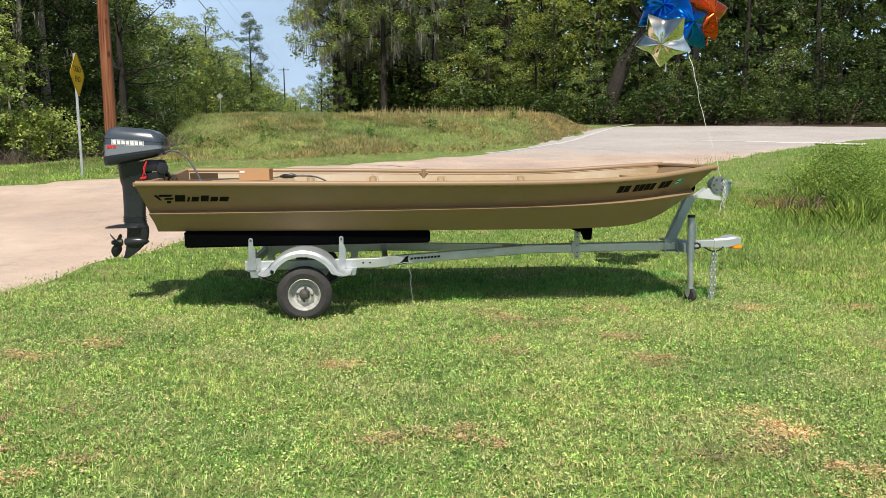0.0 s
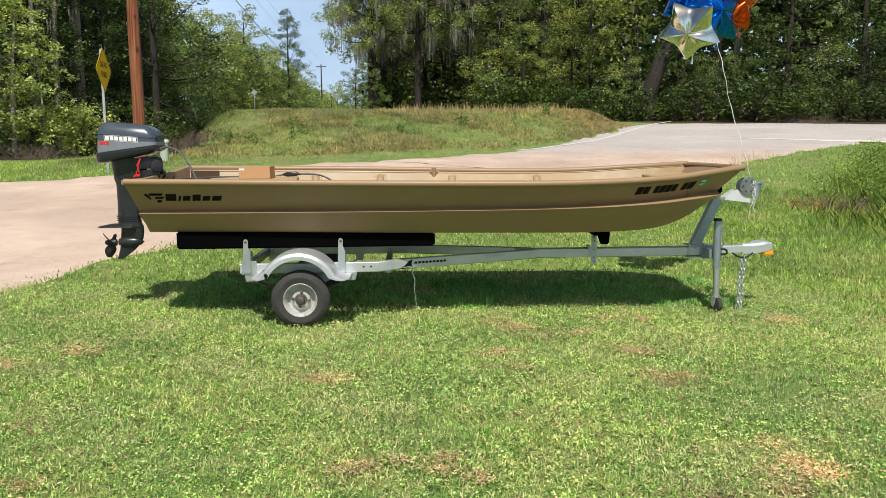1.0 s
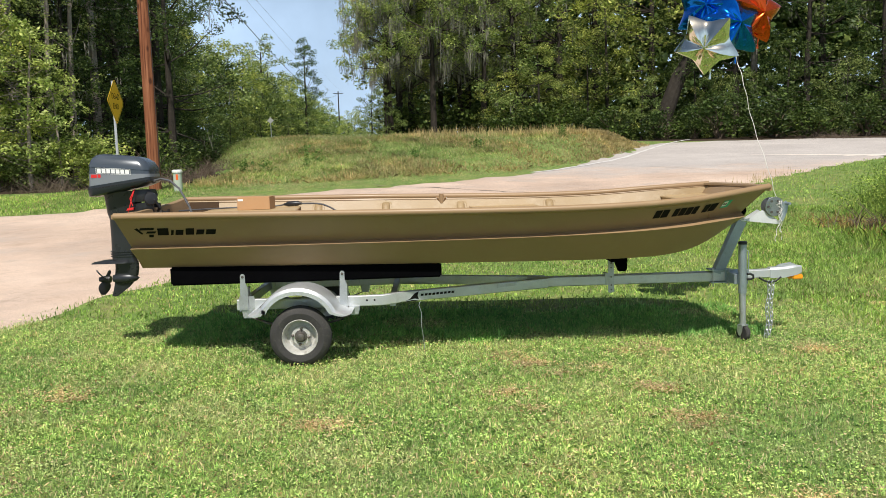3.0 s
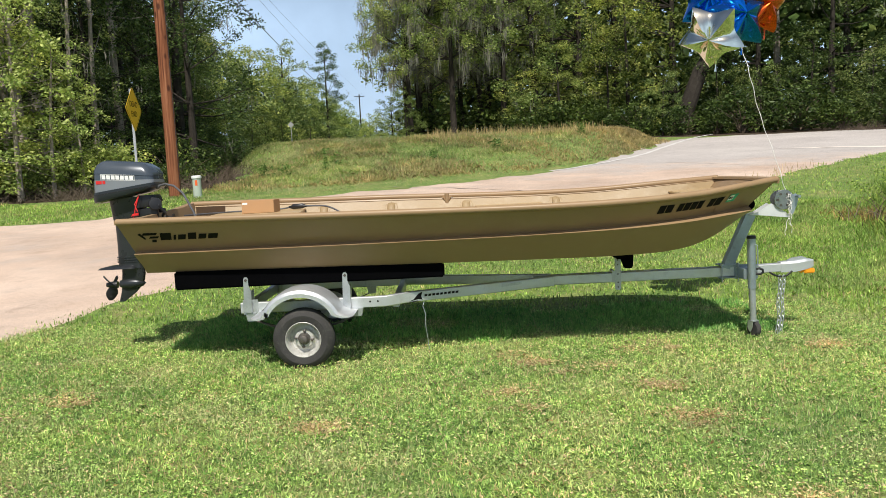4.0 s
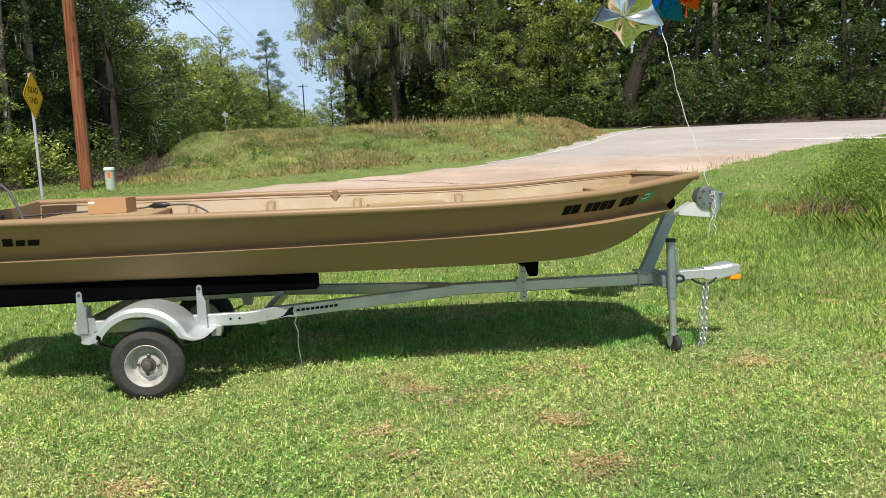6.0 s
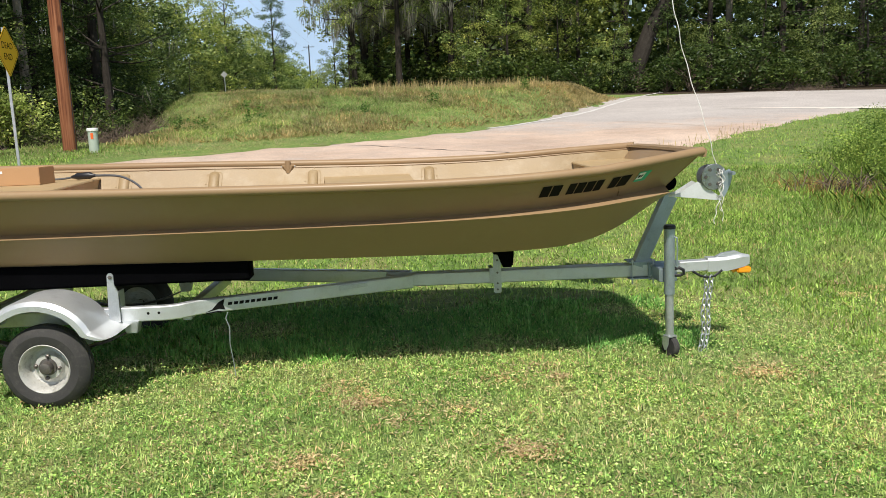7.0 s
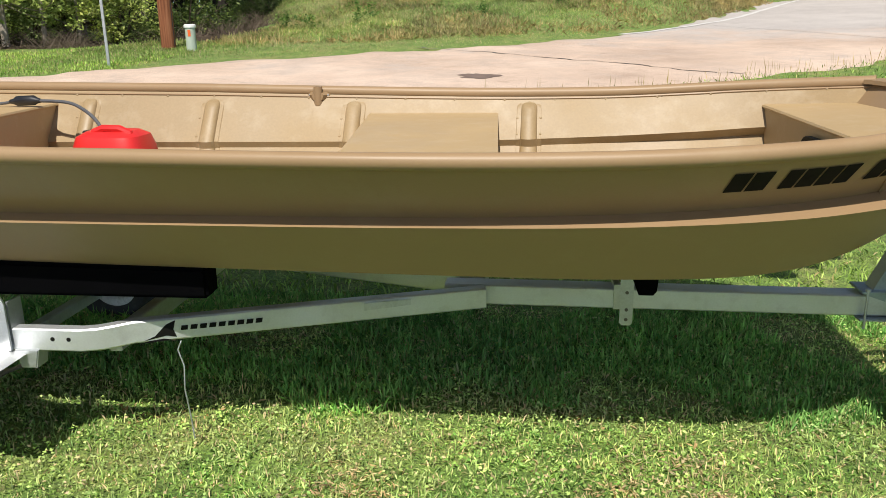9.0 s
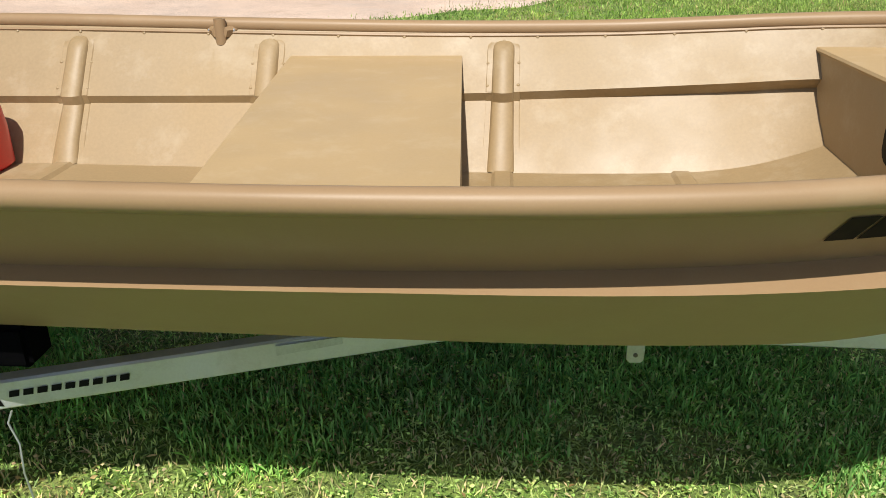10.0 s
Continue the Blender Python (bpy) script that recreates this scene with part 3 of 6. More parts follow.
p, q = side_point(r0, 0, -1), side_point(r0, 0, 1)
beam(bm, [p + Vector((0.0, 0.02, 0.0)), p.lerp(q, 0.3) + Vector((0, 0, -0.02)), p.lerp(q, 0.35) + Vector((0, 0, -0.03)), p.lerp(q, 0.65) + Vector((0, 0, -0.03)), p.lerp(q, 0.7) + Vector((0, 0, -0.02)), q + Vector((0, -0.02, 0))], 0.06, 0.035)
part("transom_cap", bm, m_boat, boat)


def half_in(x, z):
    """Half width inside the hull at x and height z."""
    xg, hg, zg, xb, hb, zb, zl = hull_row(x)
    k = (z - zb) / (zg - zb)
    return hb + (hg - hb) * k - 0.02


def deck(name, front, back, z, drop, faces="front", lab="", rise=0.0):
    """A deck across the hull between two slanted lines, each (x near, x far); a face hangs below each named edge."""
    bm = bmesh.new()
    n, across = 7, 9
    rows = []
    for f in np.linspace(0, 1, n):
        row = []
        for s in np.linspace(-1, 1, across):
            u = (s + 1) / 2
            x = (front[0] + (front[1] - front[0]) * u) * (1 - f) + (back[0] + (back[1] - back[0]) * u) * f
            row.append(bm.verts.new((x, CY + s * half_in(x, z), z + rise * f)))
        rows.append(row)
    for a, b2 in zip(rows, rows[1:]):
        for j in range(across - 1):
            bm.faces.new((a[j], a[j + 1], b2[j + 1], b2[j]))
    for edge_row in ([rows[0]] if faces == "front" else [rows[0], rows[-1]]):
        low = []
        for v in edge_row:
            k = half_in(v.co.x, z - drop) / half_in(v.co.x, z)
            low.append(bm.verts.new((v.co.x, CY + (v.co.y - CY) * k, z - drop)))
        for j in range(across - 1):
            bm.faces.new((edge_row[j], edge_row[j + 1], low[j + 1], low[j]))
    return part(name, bm, m_deck, boat, lab, smooth=False)


def lip(name, front, z):
    """A small rolled edge along a deck's front."""
    bm = bmesh.new()
    tube(bm, [(front[0] + (front[1] - front[0]) * u, CY + (2 * u - 1) * half_in(front[0], z), z - 0.008) for u in np.linspace(0, 1, 9)], 0.009, 6)
    part(name, bm, m_deck, boat)


deck("rear_deck", (0.0, -0.2), (-0.86, -0.985), 1.125, 0.38, "both")
lip("deck_lip", (0.0, -0.2), 1.125)
deck("front_deck", (3.20, 3.21), (3.645, 3.645), 1.115, 0.32, rise=0.026)
lip("deck_lip", (3.20, 3.21), 1.115)
# dark hatch in the bulkhead
bm = bmesh.new()
loft(bm, [[(x, CY - 0.10 + 0.17 * s * math.copysign(abs(math.cos(a)) ** 0.5, math.cos(a)), 0.985 + 0.085 * s * math.copysign(abs(math.sin(a)) ** 0.5, math.sin(a))) for a in (2 * math.pi * k / 24 for k in range(24))] for x, s in ((3.198, 1.0), (3.188, 1.0), (3.184, 0.96))])
part("hatch", bm, m_decal, boat, "black rounded hatch in the bulkhead")
deck("bench_seat", (2.108, 2.030), (1.60, 1.41), 1.068, 0.34, "both", "flat tan bench seat across the hull")

# thin dark brown panel added over the far side of the open stern well
bm = bmesh.new()
loft(bm, [[side_point(hull_row(x), f, 1, o) for f, o in ((0.08, -0.012), (0.95, -0.012), (0.95, -0.018), (0.08, -0.018))] for x in np.linspace(-1.25, -0.97, 5)])
part("well_liner", bm, m_well_panel, boat, "thin dark brown panel on the stern well's far side")

# ribs up the sides and across the floor
RIBS = (-0.02, 0.62, 1.33, 2.18, 2.78)
for x in RIBS:
    for side in (-1, 1):
        if x > 2.5:
            continue
        bm = bmesh.new()
        row = hull_row(x)
        rings = []
        for f, deep, w in ((0.19, 0.004, 0.016), (0.215, 0.014, 0.028), (0.26, 0.024, 0.036), (0.34, 0.030, 0.038), (0.6, 0.030, 0.038), (0.99, 0.030, 0.039), (1.06, 0.028, 0.040), (1.6, 0.028, 0.043), (1.95, 0.024, 0.048)):
            skin = float(np.interp(f, [q[0] for q in INSIDE], [q[1] for q in INSIDE]))
            c0 = side_point(row, f, side, skin - deep)
            c1 = side_point(row, f, side, skin + 0.002)
            ring = [c1 + Vector((-w - 0.022, 0, 0)), c1.lerp(c0, 0.12) + Vector((-w - 0.018, 0, 0))]
            for q in range(11):
                a = math.pi * q / 10
                ring.append(c1.lerp(c0, 0.12 + 0.88 * math.sin(a)) + Vector((-w * math.cos(a), 0, 0)))
            rings.append(ring + [c1.lerp(c0, 0.12) + Vector((w + 0.018, 0, 0)), c1 + Vector((w + 0.022, 0, 0))])
        loft(bm, rings, closed=False)
        part("side_rib", bm, m_boat_in, boat)
        for f in (0.2, 0.55, 0.9, 1.2, 1.5):
            for dx in ((0.0,) if f == 0.2 else (-0.055, 0.055)):
                bm = bmesh.new()
                c1 = side_point(hull_row(x + dx), f, side, -0.006)
                revolve(bm, [(0.007, 0.0), (0.006, 0.003), (0.003, 0.005), (0, 0.0055)], c1, (0, -side, 0.4), 8)
                part("rivet", bm, m_boat_in, boat)
    bm = bmesh.new()
    z = hull_row(x)[5] + 0.008
    h = hull_row(x)[4] - 0.02
    loft(bm, [[(x + u, CY + s * h, z + v) for u, v in ((-0.05, 0), (-0.025, 0.022), (0.025, 0.022), (0.05, 0))] for s in (-1, 1)])
    part("floor_rib", bm, m_boat_in, boat)
# rivets under the far and near rails
for side in (-1, 1):
    for x in np.arange(-0.1, 3.5, 0.24):
        bm = bmesh.new()
        revolve(bm, [(0.006, 0.0), (0.005, 0.003), (0, 0.005)], side_point(hull_row(x), 0.13, side, -0.008), (0, -side, 0.5), 8)
        part("rivet", bm, m_boat_in, boat)
    bm = bmesh.new()
    tube(bm, [side_point(r, 0.1, side, -0.010) for r in HULL], 0.006, 6)
    part("rail_seam", bm, m_boat, boat)

# rowlock bracket on the rails
for side in (-1, 1):
    if side < 0:
        continue
    bm = bmesh.new()
    c0 = side_point(hull_row(1.15), 0.06, side, -0.028)
    revolve(bm, [(0.012, -0.05), (0.021, -0.05), (0.021, 0.04), (0.012, 0.04), (0.012, -0.05)], c0, (0, 0, 1), 14)
    loft(bm, [[c0 + Vector((u, 0.022, v)) for u, v in ((-0.06, 0.0), (-0.045, -0.028), (0.045, -0.028), (0.06, 0.0), (0.045, 0.012), (-0.045, 0.012))], [c0 + Vector((u * 0.6, -0.012, v)) for u, v in ((-0.05, 0.0), (-0.035, -0.024), (0.035, -0.024), (0.05, 0.0), (0.035, 0.01), (-0.035, 0.01))]])
    part("rowlock_socket", bm, m_boat, boat)
    for dx in (-0.045, 0.045):
        bm = bmesh.new()
        revolve(bm, [(0.007, 0.0), (0.006, 0.004), (0, 0.006)], c0 + Vector((dx, 0.012, -0.002)), (0, -1, 0), 8)
        part("screw", bm, m_galv, boat)


# marks on the near side
def on_side(bm, quads, out=0.0035):
    """Flat marks: outlines of (x, f) on the near upper side."""
    for q in quads:
        bm.faces.new([bm.verts.new(side_point(hull_row(x), f, -1, out)) for x, f in q])


def slanted(x0, x1, f0, f1, lean):
    """A leaning bar, split so that it follows the curve."""
    n = max(1, int((x1 - x0) / 0.05))
    xs = np.linspace(x0, x1, n + 1)
    return [[(a + lean, f0), (b2 + lean, f0), (b2, f1), (a, f1)] for a, b2 in zip(xs, xs[1:])]


bm = bmesh.new()
on_side(bm, slanted(-1.17, -1.06, 0.38, 0.46, 0.02) + slanted(-1.13, -1.06, 0.50, 0.57, 0.02) + slanted(-1.12, -1.085, 0.61, 0.70, 0.01) + [[(-1.2, 0.42), (-1.175, 0.38), (-1.15, 0.58), (-1.165, 0.6)]])
part("maker_emblem", bm, m_decal, boat, smooth=False)
for x0, x1, f0 in ((-1.045, -0.96, 0.40), (-0.945, -0.925, 0.47), (-0.91, -0.85, 0.47), (-0.83, -0.765, 0.42), (-0.75, -0.69, 0.47), (-0.675, -0.60, 0.47)):
    bm = bmesh.new()
    on_side(bm, slanted(x0, x1, f0, 0.64, 0.022))
    part("name_bar", bm, m_decal, boat, smooth=False)
for x0, x1 in ((2.735, 2.787), (2.793, 2.847), (2.885, 2.927), (2.933, 2.982), (2.988, 3.037), (3.043, 3.087), (3.135, 3.184), (3.190, 3.255)):
    bm = bmesh.new()
    on_side(bm, slanted(x0, x1, 0.32, 0.66, 0.016))
    part("registration_bar", bm, m_decal, boat, smooth=False)
bm = bmesh.new()
on_side(bm, slanted(3.302, 3.382, 0.29, 0.61, 0.012))
sticker = part("sticker", bm, m_green, boat, "small green and white sticker", smooth=False)
bm = bmesh.new()
on_side(bm, slanted(3.309, 3.350, 0.33, 0.53, 0.010), 0.006)
part("sticker_field", bm, m_white, sticker, smooth=False)

for x0, x1 in ((3.315, 3.328), (3.332, 3.345)):
    bm = bmesh.new()
    on_side(bm, slanted(x0, x1, 0.40, 0.48, 0.005), 0.0075)
    part("sticker_mark", bm, m_decal, sticker, smooth=False)

# ---- the trailer ----
trailer = thing("boat_trailer", (0.6, CY, -0.03), "galvanized single-axle boat trailer parked on grass", "trailer")
RAIL_Y, RAIL_Z, RAIL_H = 0.560, 0.420, 0.084
for side in (-1, 1):
    bm = bmesh.new()
    beam(bm, [(-0.50, CY + side * RAIL_Y, RAIL_Z), (0.62, CY + side * RAIL_Y, RAIL_Z), (0.68, CY + side * (RAIL_Y - 0.010), RAIL_Z + 0.003), (0.73, CY + side * (RAIL_Y - 0.032), RAIL_Z + 0.007), (0.78, CY + side * 0.497, RAIL_Z + 0.010), (2.02, CY + side * 0.068, RAIL_Z + 0.018)], 0.05, RAIL_H, 0.006)
    rail = part("frame_rail", bm, m_alu, trailer)
    for x in (0.52, 0.58):
        bm = bmesh.new()
        revolve(bm, [(0.008, 0), (0.008, 0.002)], (x, CY + side * (RAIL_Y + 0.0245), RAIL_Z + 0.005), (0, side, 0), 10)
        part("bolt_hole", bm, m_decal, rail)
    # plate where the rail meets the tongue
    bm = bmesh.new()
    d = Vector((1.24, -side * 0.422, 0)).normalized()
    c0 = Vector((1.66, CY + side * 0.1975, RAIL_Z + 0.016))
    vs = []
    for o in (0.026, 0.029):
        vs.append([c0 + d * u + Vector((0, side * o / d.x, v)) for u, v in ((-0.09, 0.0), (0.09, 0.008), (0.09, 0.03), (-0.09, 0.03))])
    loft(bm, vs)
    part("label_plate", bm, m_galv, rail)
# tongue
TY = CY - 0.07
bm = bmesh.new()
beam(bm, [(1.86, CY, RAIL_Z + 0.018), (3.66, TY, 0.446)], 0.088, 0.0825, 0.006)
tongue = part("tongue", bm, m_alu, trailer)
bm = bmesh.new()
beam(bm, [(3.60, TY, 0.452), (3.98, TY, 0.458), (4.03, TY, 0.462)], 0.078, 0.070, 0.006)
part("tongue_end", bm, m_alu, trailer)
# cross members and axle
for x, z in ((-0.47, RAIL_Z - 0.01), (0.72, RAIL_Z - 0.02)):
    bm = bmesh.new()
    beam(bm, [(x, CY - RAIL_Y + 0.03, z), (x, CY + RAIL_Y - 0.03, z)], 0.05, 0.075, 0.005)
    part("cross_member", bm, m_galv, trailer)
bm = bmesh.new()
beam(bm, [(0.02, CY - 0.73, 0.20), (0.02, CY + 0.73, 0.20)], 0.055, 0.055, 0.005)
part("axle", bm, m_galv, trailer)
for side in (-1, 1):
    bm = bmesh.new()
    y = CY + side * RAIL_Y
    for k in range(3):
        pts = [(x, y, 0.30 - 0.012 * k - 0.10 * (1 - (x / 0.42) ** 2) * (1 - 0.12 * k) + 0.03) for x in np.linspace(-0.40 + 0.1 * k, 0.40 - 0.1 * k, 11)]
        beam(bm, pts, 0.045, 0.008, 0.001)
    part("leaf_spring", bm, m_hub, trailer)
    for x in (-0.42, 0.42):
        bm = bmesh.new()
        prism(bm, [(x - 0.045, 0.385), (x + 0.045, 0.385), (x + 0.03, 0.315), (x - 0.03, 0.315)], y - 0.035, y + 0.035, 0.004)
        part("spring_hanger", bm, m_galv, trailer)
# bunks on posts
for side in (-1, 1):
    y = CY + side * 0.555
    bm = bmesh.new()
    box(bm, -1.0, 1.115, y - 0.045, y + 0.055, 0.592, 0.7005, 0.012)
    for v in bm.verts:
        if v.co.z > 0.65:
            v.co.z += 0.017 * (1.1 - v.co.x)
    part("bunk", bm, m_carpet, trailer, "black carpeted bunk board")
    for x in (-0.44, 0.336):
        bm = bmesh.new()
        prism(bm, [(x - 0.03, 0.385), (x + 0.035, 0.385), (x + 0.035, 0.56), (x + 0.018, 0.60), (x + 0.018, 0.655), (x + 0.008, 0.668), (x - 0.008, 0.668), (x - 0.018, 0.655), (x - 0.022, 0.56)], y + side * 0.047 - 0.004, y + side * 0.047 + 0.004)
        prism(bm, [(x + 0.027, 0.40), (x + 0.035, 0.40), (x + 0.035, 0.56), (x + 0.027, 0.56)], y + (0 if side < 0 else -0.0) - 0.03, y + 0.045)
        post = part("bunk_post", bm, m_galv, trailer)
        bm = bmesh.new()
        revolve(bm, [(0.011, 0), (0.011, 0.008), (0.004, 0.010)], (x, y + side * 0.051, 0.645), (0, side, 0), 6)
        part("bolt", bm, m_hub, post)
    bm = bmesh.new()
    box(bm, -0.48, -0.36, CY + side * (RAIL_Y + 0.026) - 0.003, CY + side * (RAIL_Y + 0.026) + 0.003, 0.37, 0.487, 0.002)
    plate = part("end_plate", bm, m_galv, trailer)
    for x in (-0.44,):
        bm = bmesh.new()
        revolve(bm, [(0.013, 0), (0.013, 0.008), (0.006, 0.014)], (x, CY + side * (RAIL_Y + 0.029), 0.43), (0, side, 0), 6)
        part("bolt", bm, m_hub, plate)
# fenders
for side in (-1, 1):
    bm = bmesh.new()
    arc = [(-0.36, 0.385), (-0.31, 0.40), (-0.27, 0.445)]
    for k in range(15):
        a = math.radians(158 - 136 * k / 14)
        arc.append((0.015 + 0.315 * math.cos(a), 0.305 + 0.285 * math.sin(a)))
    arc += [(0.32, 0.40), (0.38, 0.375), (0.42, 0.37)]
    arc = [(x, z) for x, z in arc]
    y_in, y_out = CY + side * 0.585, CY + side * 0.885
    rings = []
    for x, z in arc:
        n = Vector((x - 0.015, 0, z - 0.28)).normalized()
        prof = [(y_in, 0.0), (y_out - side * 0.05, 0.0), (y_out - side * 0.018, -0.008), (y_out, -0.03), (y_out, -0.06), (y_out - side * 0.005, -0.06), (y_out - side * 0.006, -0.03), (y_out - side * 0.022, -0.014), (y_out - side * 0.05, -0.006), (y_in, -0.006)]
        rings.append([Vector((x, yy, z)) + n * o for yy, o in prof])
    loft(bm, rings)
    part("fender", bm, m_alu, trailer)
# wheels
TR = 0.235
for side in (-1, 1):
    c0 = Vector((0.02, CY + side * 0.765, 0.196))
    bm = bmesh.new()
    w = 0.062
    revolve(bm, [(0.132, -w + 0.008), (0.15, -w), (0.185, -w - 0.004), (0.212, -w + 0.008), (0.226, -w + 0.022), (TR, -w + 0.035), (TR, -0.017), (TR - 0.006, -0.015), (TR - 0.006, -0.011), (TR + 0.001, -0.009), (TR + 0.001, 0.009), (TR - 0.006, 0.011), (TR - 0.006, 0.015), (TR, 0.017), (TR, w - 0.035), (0.226, w - 0.022), (0.212, w - 0.008), (0.185, w + 0.004), (0.15, w), (0.132, w - 0.008), (0.132, -w + 0.008)], c0, (0, side, 0), 56)
    tyre_top = part("wheel", bm, m_rubber, trailer, "narrow worn trailer tyre on a white rim")
    bm = bmesh.new()
    revolve(bm, [(0.134, 0.048), (0.140, 0.055), (0.134, 0.058), (0.126, 0.048), (0.119, 0.030), (0.114, 0.0), (0.108, -0.022), (0.095, -0.028), (0.080, -0.020), (0.070, 0.006), (0.050, 0.008), (0.03, 0.008), (0.03, 0.0), (0.132, -0.04), (0.134, 0.048)], c0, (0, side, 0), 48)
    rim = part("rim", bm, m_rim, tyre_top)
    bm = bmesh.new()
    revolve(bm, [(0.048, 0.010), (0.046, 0.018), (0.034, 0.020), (0.032, 0.044), (0.029, 0.052), (0.018, 0.056), (0, 0.057)], c0, (0, side, 0), 24)
    part("hub", bm, m_hub, rim)
    for k in range(4):
        a = math.pi / 2 * k + 1.45
        p = c0 + Vector((math.cos(a) * 0.062, side * 0.012, math.sin(a) * 0.062))
        bm = bmesh.new()
        revolve(bm, [(0.012, 0.0), (0.012, 0.010), (0.006, 0.014), (0.005, 0.022), (0, 0.022)], p, (0, side, 0), 6)
        part("wheel_nut", bm, m_hub, rim)
# keel support ahead
bm = bmesh.new()
prism(bm, [(2.525, 0.687), (2.645, 0.687), (2.637, 0.57), (2.625, 0.553), (2.575, 0.553)], CY - 0.36, CY - 0.28, 0.008)
prism(bm, [(2.525, 0.687), (2.645, 0.687), (2.64, 0.62), (2.53, 0.62)], CY - 0.28, CY + 0.36, 0.008)
part("front_bunk", bm, m_carpet, trailer, "black carpeted cross bunk")
bm = bmesh.new()
prism(bm, [(2.545, 0.345), (2.555, 0.335), (2.585, 0.335), (2.595, 0.345), (2.595, 0.62), (2.545, 0.62)], CY - 0.082, CY - 0.074, 0.0)
prism(bm, [(2.52, 0.40), (2.545, 0.40), (2.545, 0.50), (2.52, 0.50)], CY - 0.079, CY + 0.03)
post = part("support_post", bm, m_galv, trailer)
for z in (0.36, 0.40, 0.47, 0.55, 0.59):
    bm = bmesh.new()
    revolve(bm, [(0.007, 0), (0.007, 0.002)], (2.57, CY - 0.0825, z), (0, -1, 0), 8)
    part("bolt_hole", bm, m_hub, post)
# winch post
bm = bmesh.new()
rings = []
for x, z in ((3.485, 0.47), (3.553, 0.62), (3.626, 0.78), (3.688, 0.915)):
    rings.append([Vector((x + u, TY + v, z - 0.35 * u)) for u, v in ((-0.040, -0.038), (0.036, -0.038), (0.036, 0.038), (-0.040, 0.038))])
loft(bm, rings)
part("winch_post", bm, m_jack, trailer)
bm = bmesh.new()
box(bm, 3.41, 3.585, TY - 0.066, TY + 0.066, 0.499, 0.508, 0.002)
cl = part("clamp_plate", bm, m_jack, trailer)
bm = bmesh.new()
box(bm, 3.41, 3.585, TY - 0.066, TY + 0.066, 0.394, 0.402, 0.002)
part("clamp_plate", bm, m_jack, trailer)
for x in (3.43, 3.565):
    bm = bmesh.new()
    revolve(bm, [(0.005, -0.075), (0.005, 0.07), (0.010, 0.07), (0.010, 0.08), (0, 0.08)], (x, TY - 0.062, 0.44), (0, 0, 1), 6)
    part("u_bolt", bm, m_galv, cl)
# winch: side plates, drum, gear, strap
bm = bmesh.new()
for y in (TY - 0.055, TY + 0.045):
    prism(bm, [(3.66, 0.915), (3.74, 0.938), (3.80, 0.975), (3.848, 1.002), (3.88, 0.985), (4.008, 0.893), (4.0, 0.878), (3.74, 0.910)], y, y + 0.006)
winch = part("winch_frame", bm, m_bright, trailer)
bm = bmesh.new()
revolve(bm, [(0.079, -0.004), (0.083, 0.0), (0.079, 0.004), (0.03, 0.004), (0.03, 0.095), (0.075, 0.095), (0.075, 0.10), (0.0, 0.10)], (3.945, TY - 0.07, 1.03), (0, 1, 0), 28)
drum = part("winch_drum", bm, m_winch, winch)
for k in range(6):
    a = k * math.pi / 3
    bm = bmesh.new()
    revolve(bm, [(0.011, 0), (0.011, 0.003)], (3.945 + 0.052 * math.cos(a), TY - 0.0745, 1.03 + 0.052 * math.sin(a)), (0, -1, 0), 10)
    part("drum_hole", bm, m_hub, winch)
bm = bmesh.new()
prism(bm, [(3.985, 1.05), (4.035, 1.078), (4.06, 1.055), (4.045, 0.98), (4.012, 0.905), (3.975, 0.905), (4.0, 0.98)], TY - 0.088, TY - 0.082, 0.001)
tube(bm, [(4.04, TY - 0.085, 1.055), (4.04, TY - 0.15, 1.055)], 0.012, 8)
part("crank", bm, m_jack, winch)
bm = bmesh.new()
revolve(bm, [(0.045, -0.06), (0.05, -0.05), (0.05, 0.05), (0.045, 0.06), (0.01, 0.06), (0.01, -0.06), (0.045, -0.06)], (3.665, TY, 1.005), (0, 1, 0), 16)
part("bow_roller", bm, m_carpet, winch)
# jack with its wheel
JX, jack_y = 3.612, TY - 0.235
bm = bmesh.new()
tube(bm, [(JX, jack_y, 0.33), (JX - 0.002, jack_y, 0.745)], 0.033, 18)
jack = part("jack", bm, m_jack, trailer, "zinc-plated swivel jack")
bm = bmesh.new()
tube(bm, [(JX + 0.006, jack_y, 0.055), (JX, jack_y, 0.335)], 0.026, 18)
part("inner_tube", bm, m_galv, jack, "paler inner tube")
bm = bmesh.new()
tube(bm, [(JX - 0.002, jack_y, 0.738), (JX - 0.002, jack_y, 0.752), (JX - 0.002, jack_y, 0.762)], [0.037, 0.037, 0.031], 18)
part("cap", bm, m_black, jack)
bm = bmesh.new()
box(bm, JX - 0.055, JX + 0.06, jack_y + 0.03, TY - 0.035, 0.40, 0.485, 0.004)
box(bm, JX - 0.075, JX + 0.085, TY - 0.055, TY - 0.043, 0.385, 0.505, 0.003)
bracket = part("jack_bracket", bm, m_jack, jack)
for dx, z in ((-0.055, 0.41), (-0.055, 0.48), (0.065, 0.41), (0.065, 0.48)):
    bm = bmesh.new()
    revolve(bm, [(0.009, 0), (0.009, 0.008), (0.004, 0.011)], (JX + dx, TY - 0.055, z), (0, -1, 0), 6)
    part("bolt", bm, m_galv, bracket)
bm = bmesh.new()
tube(bm, [(JX + 0.035, jack_y, 0.487), (JX + 0.06, jack_y - 0.005, 0.492), (JX + 0.085, jack_y - 0.008, 0.478), (JX + 0.088, jack_y - 0.008, 0.455), (JX + 0.07, jack_y, 0.444), (JX + 0.03, jack_y, 0.446)], 0.010, 8)
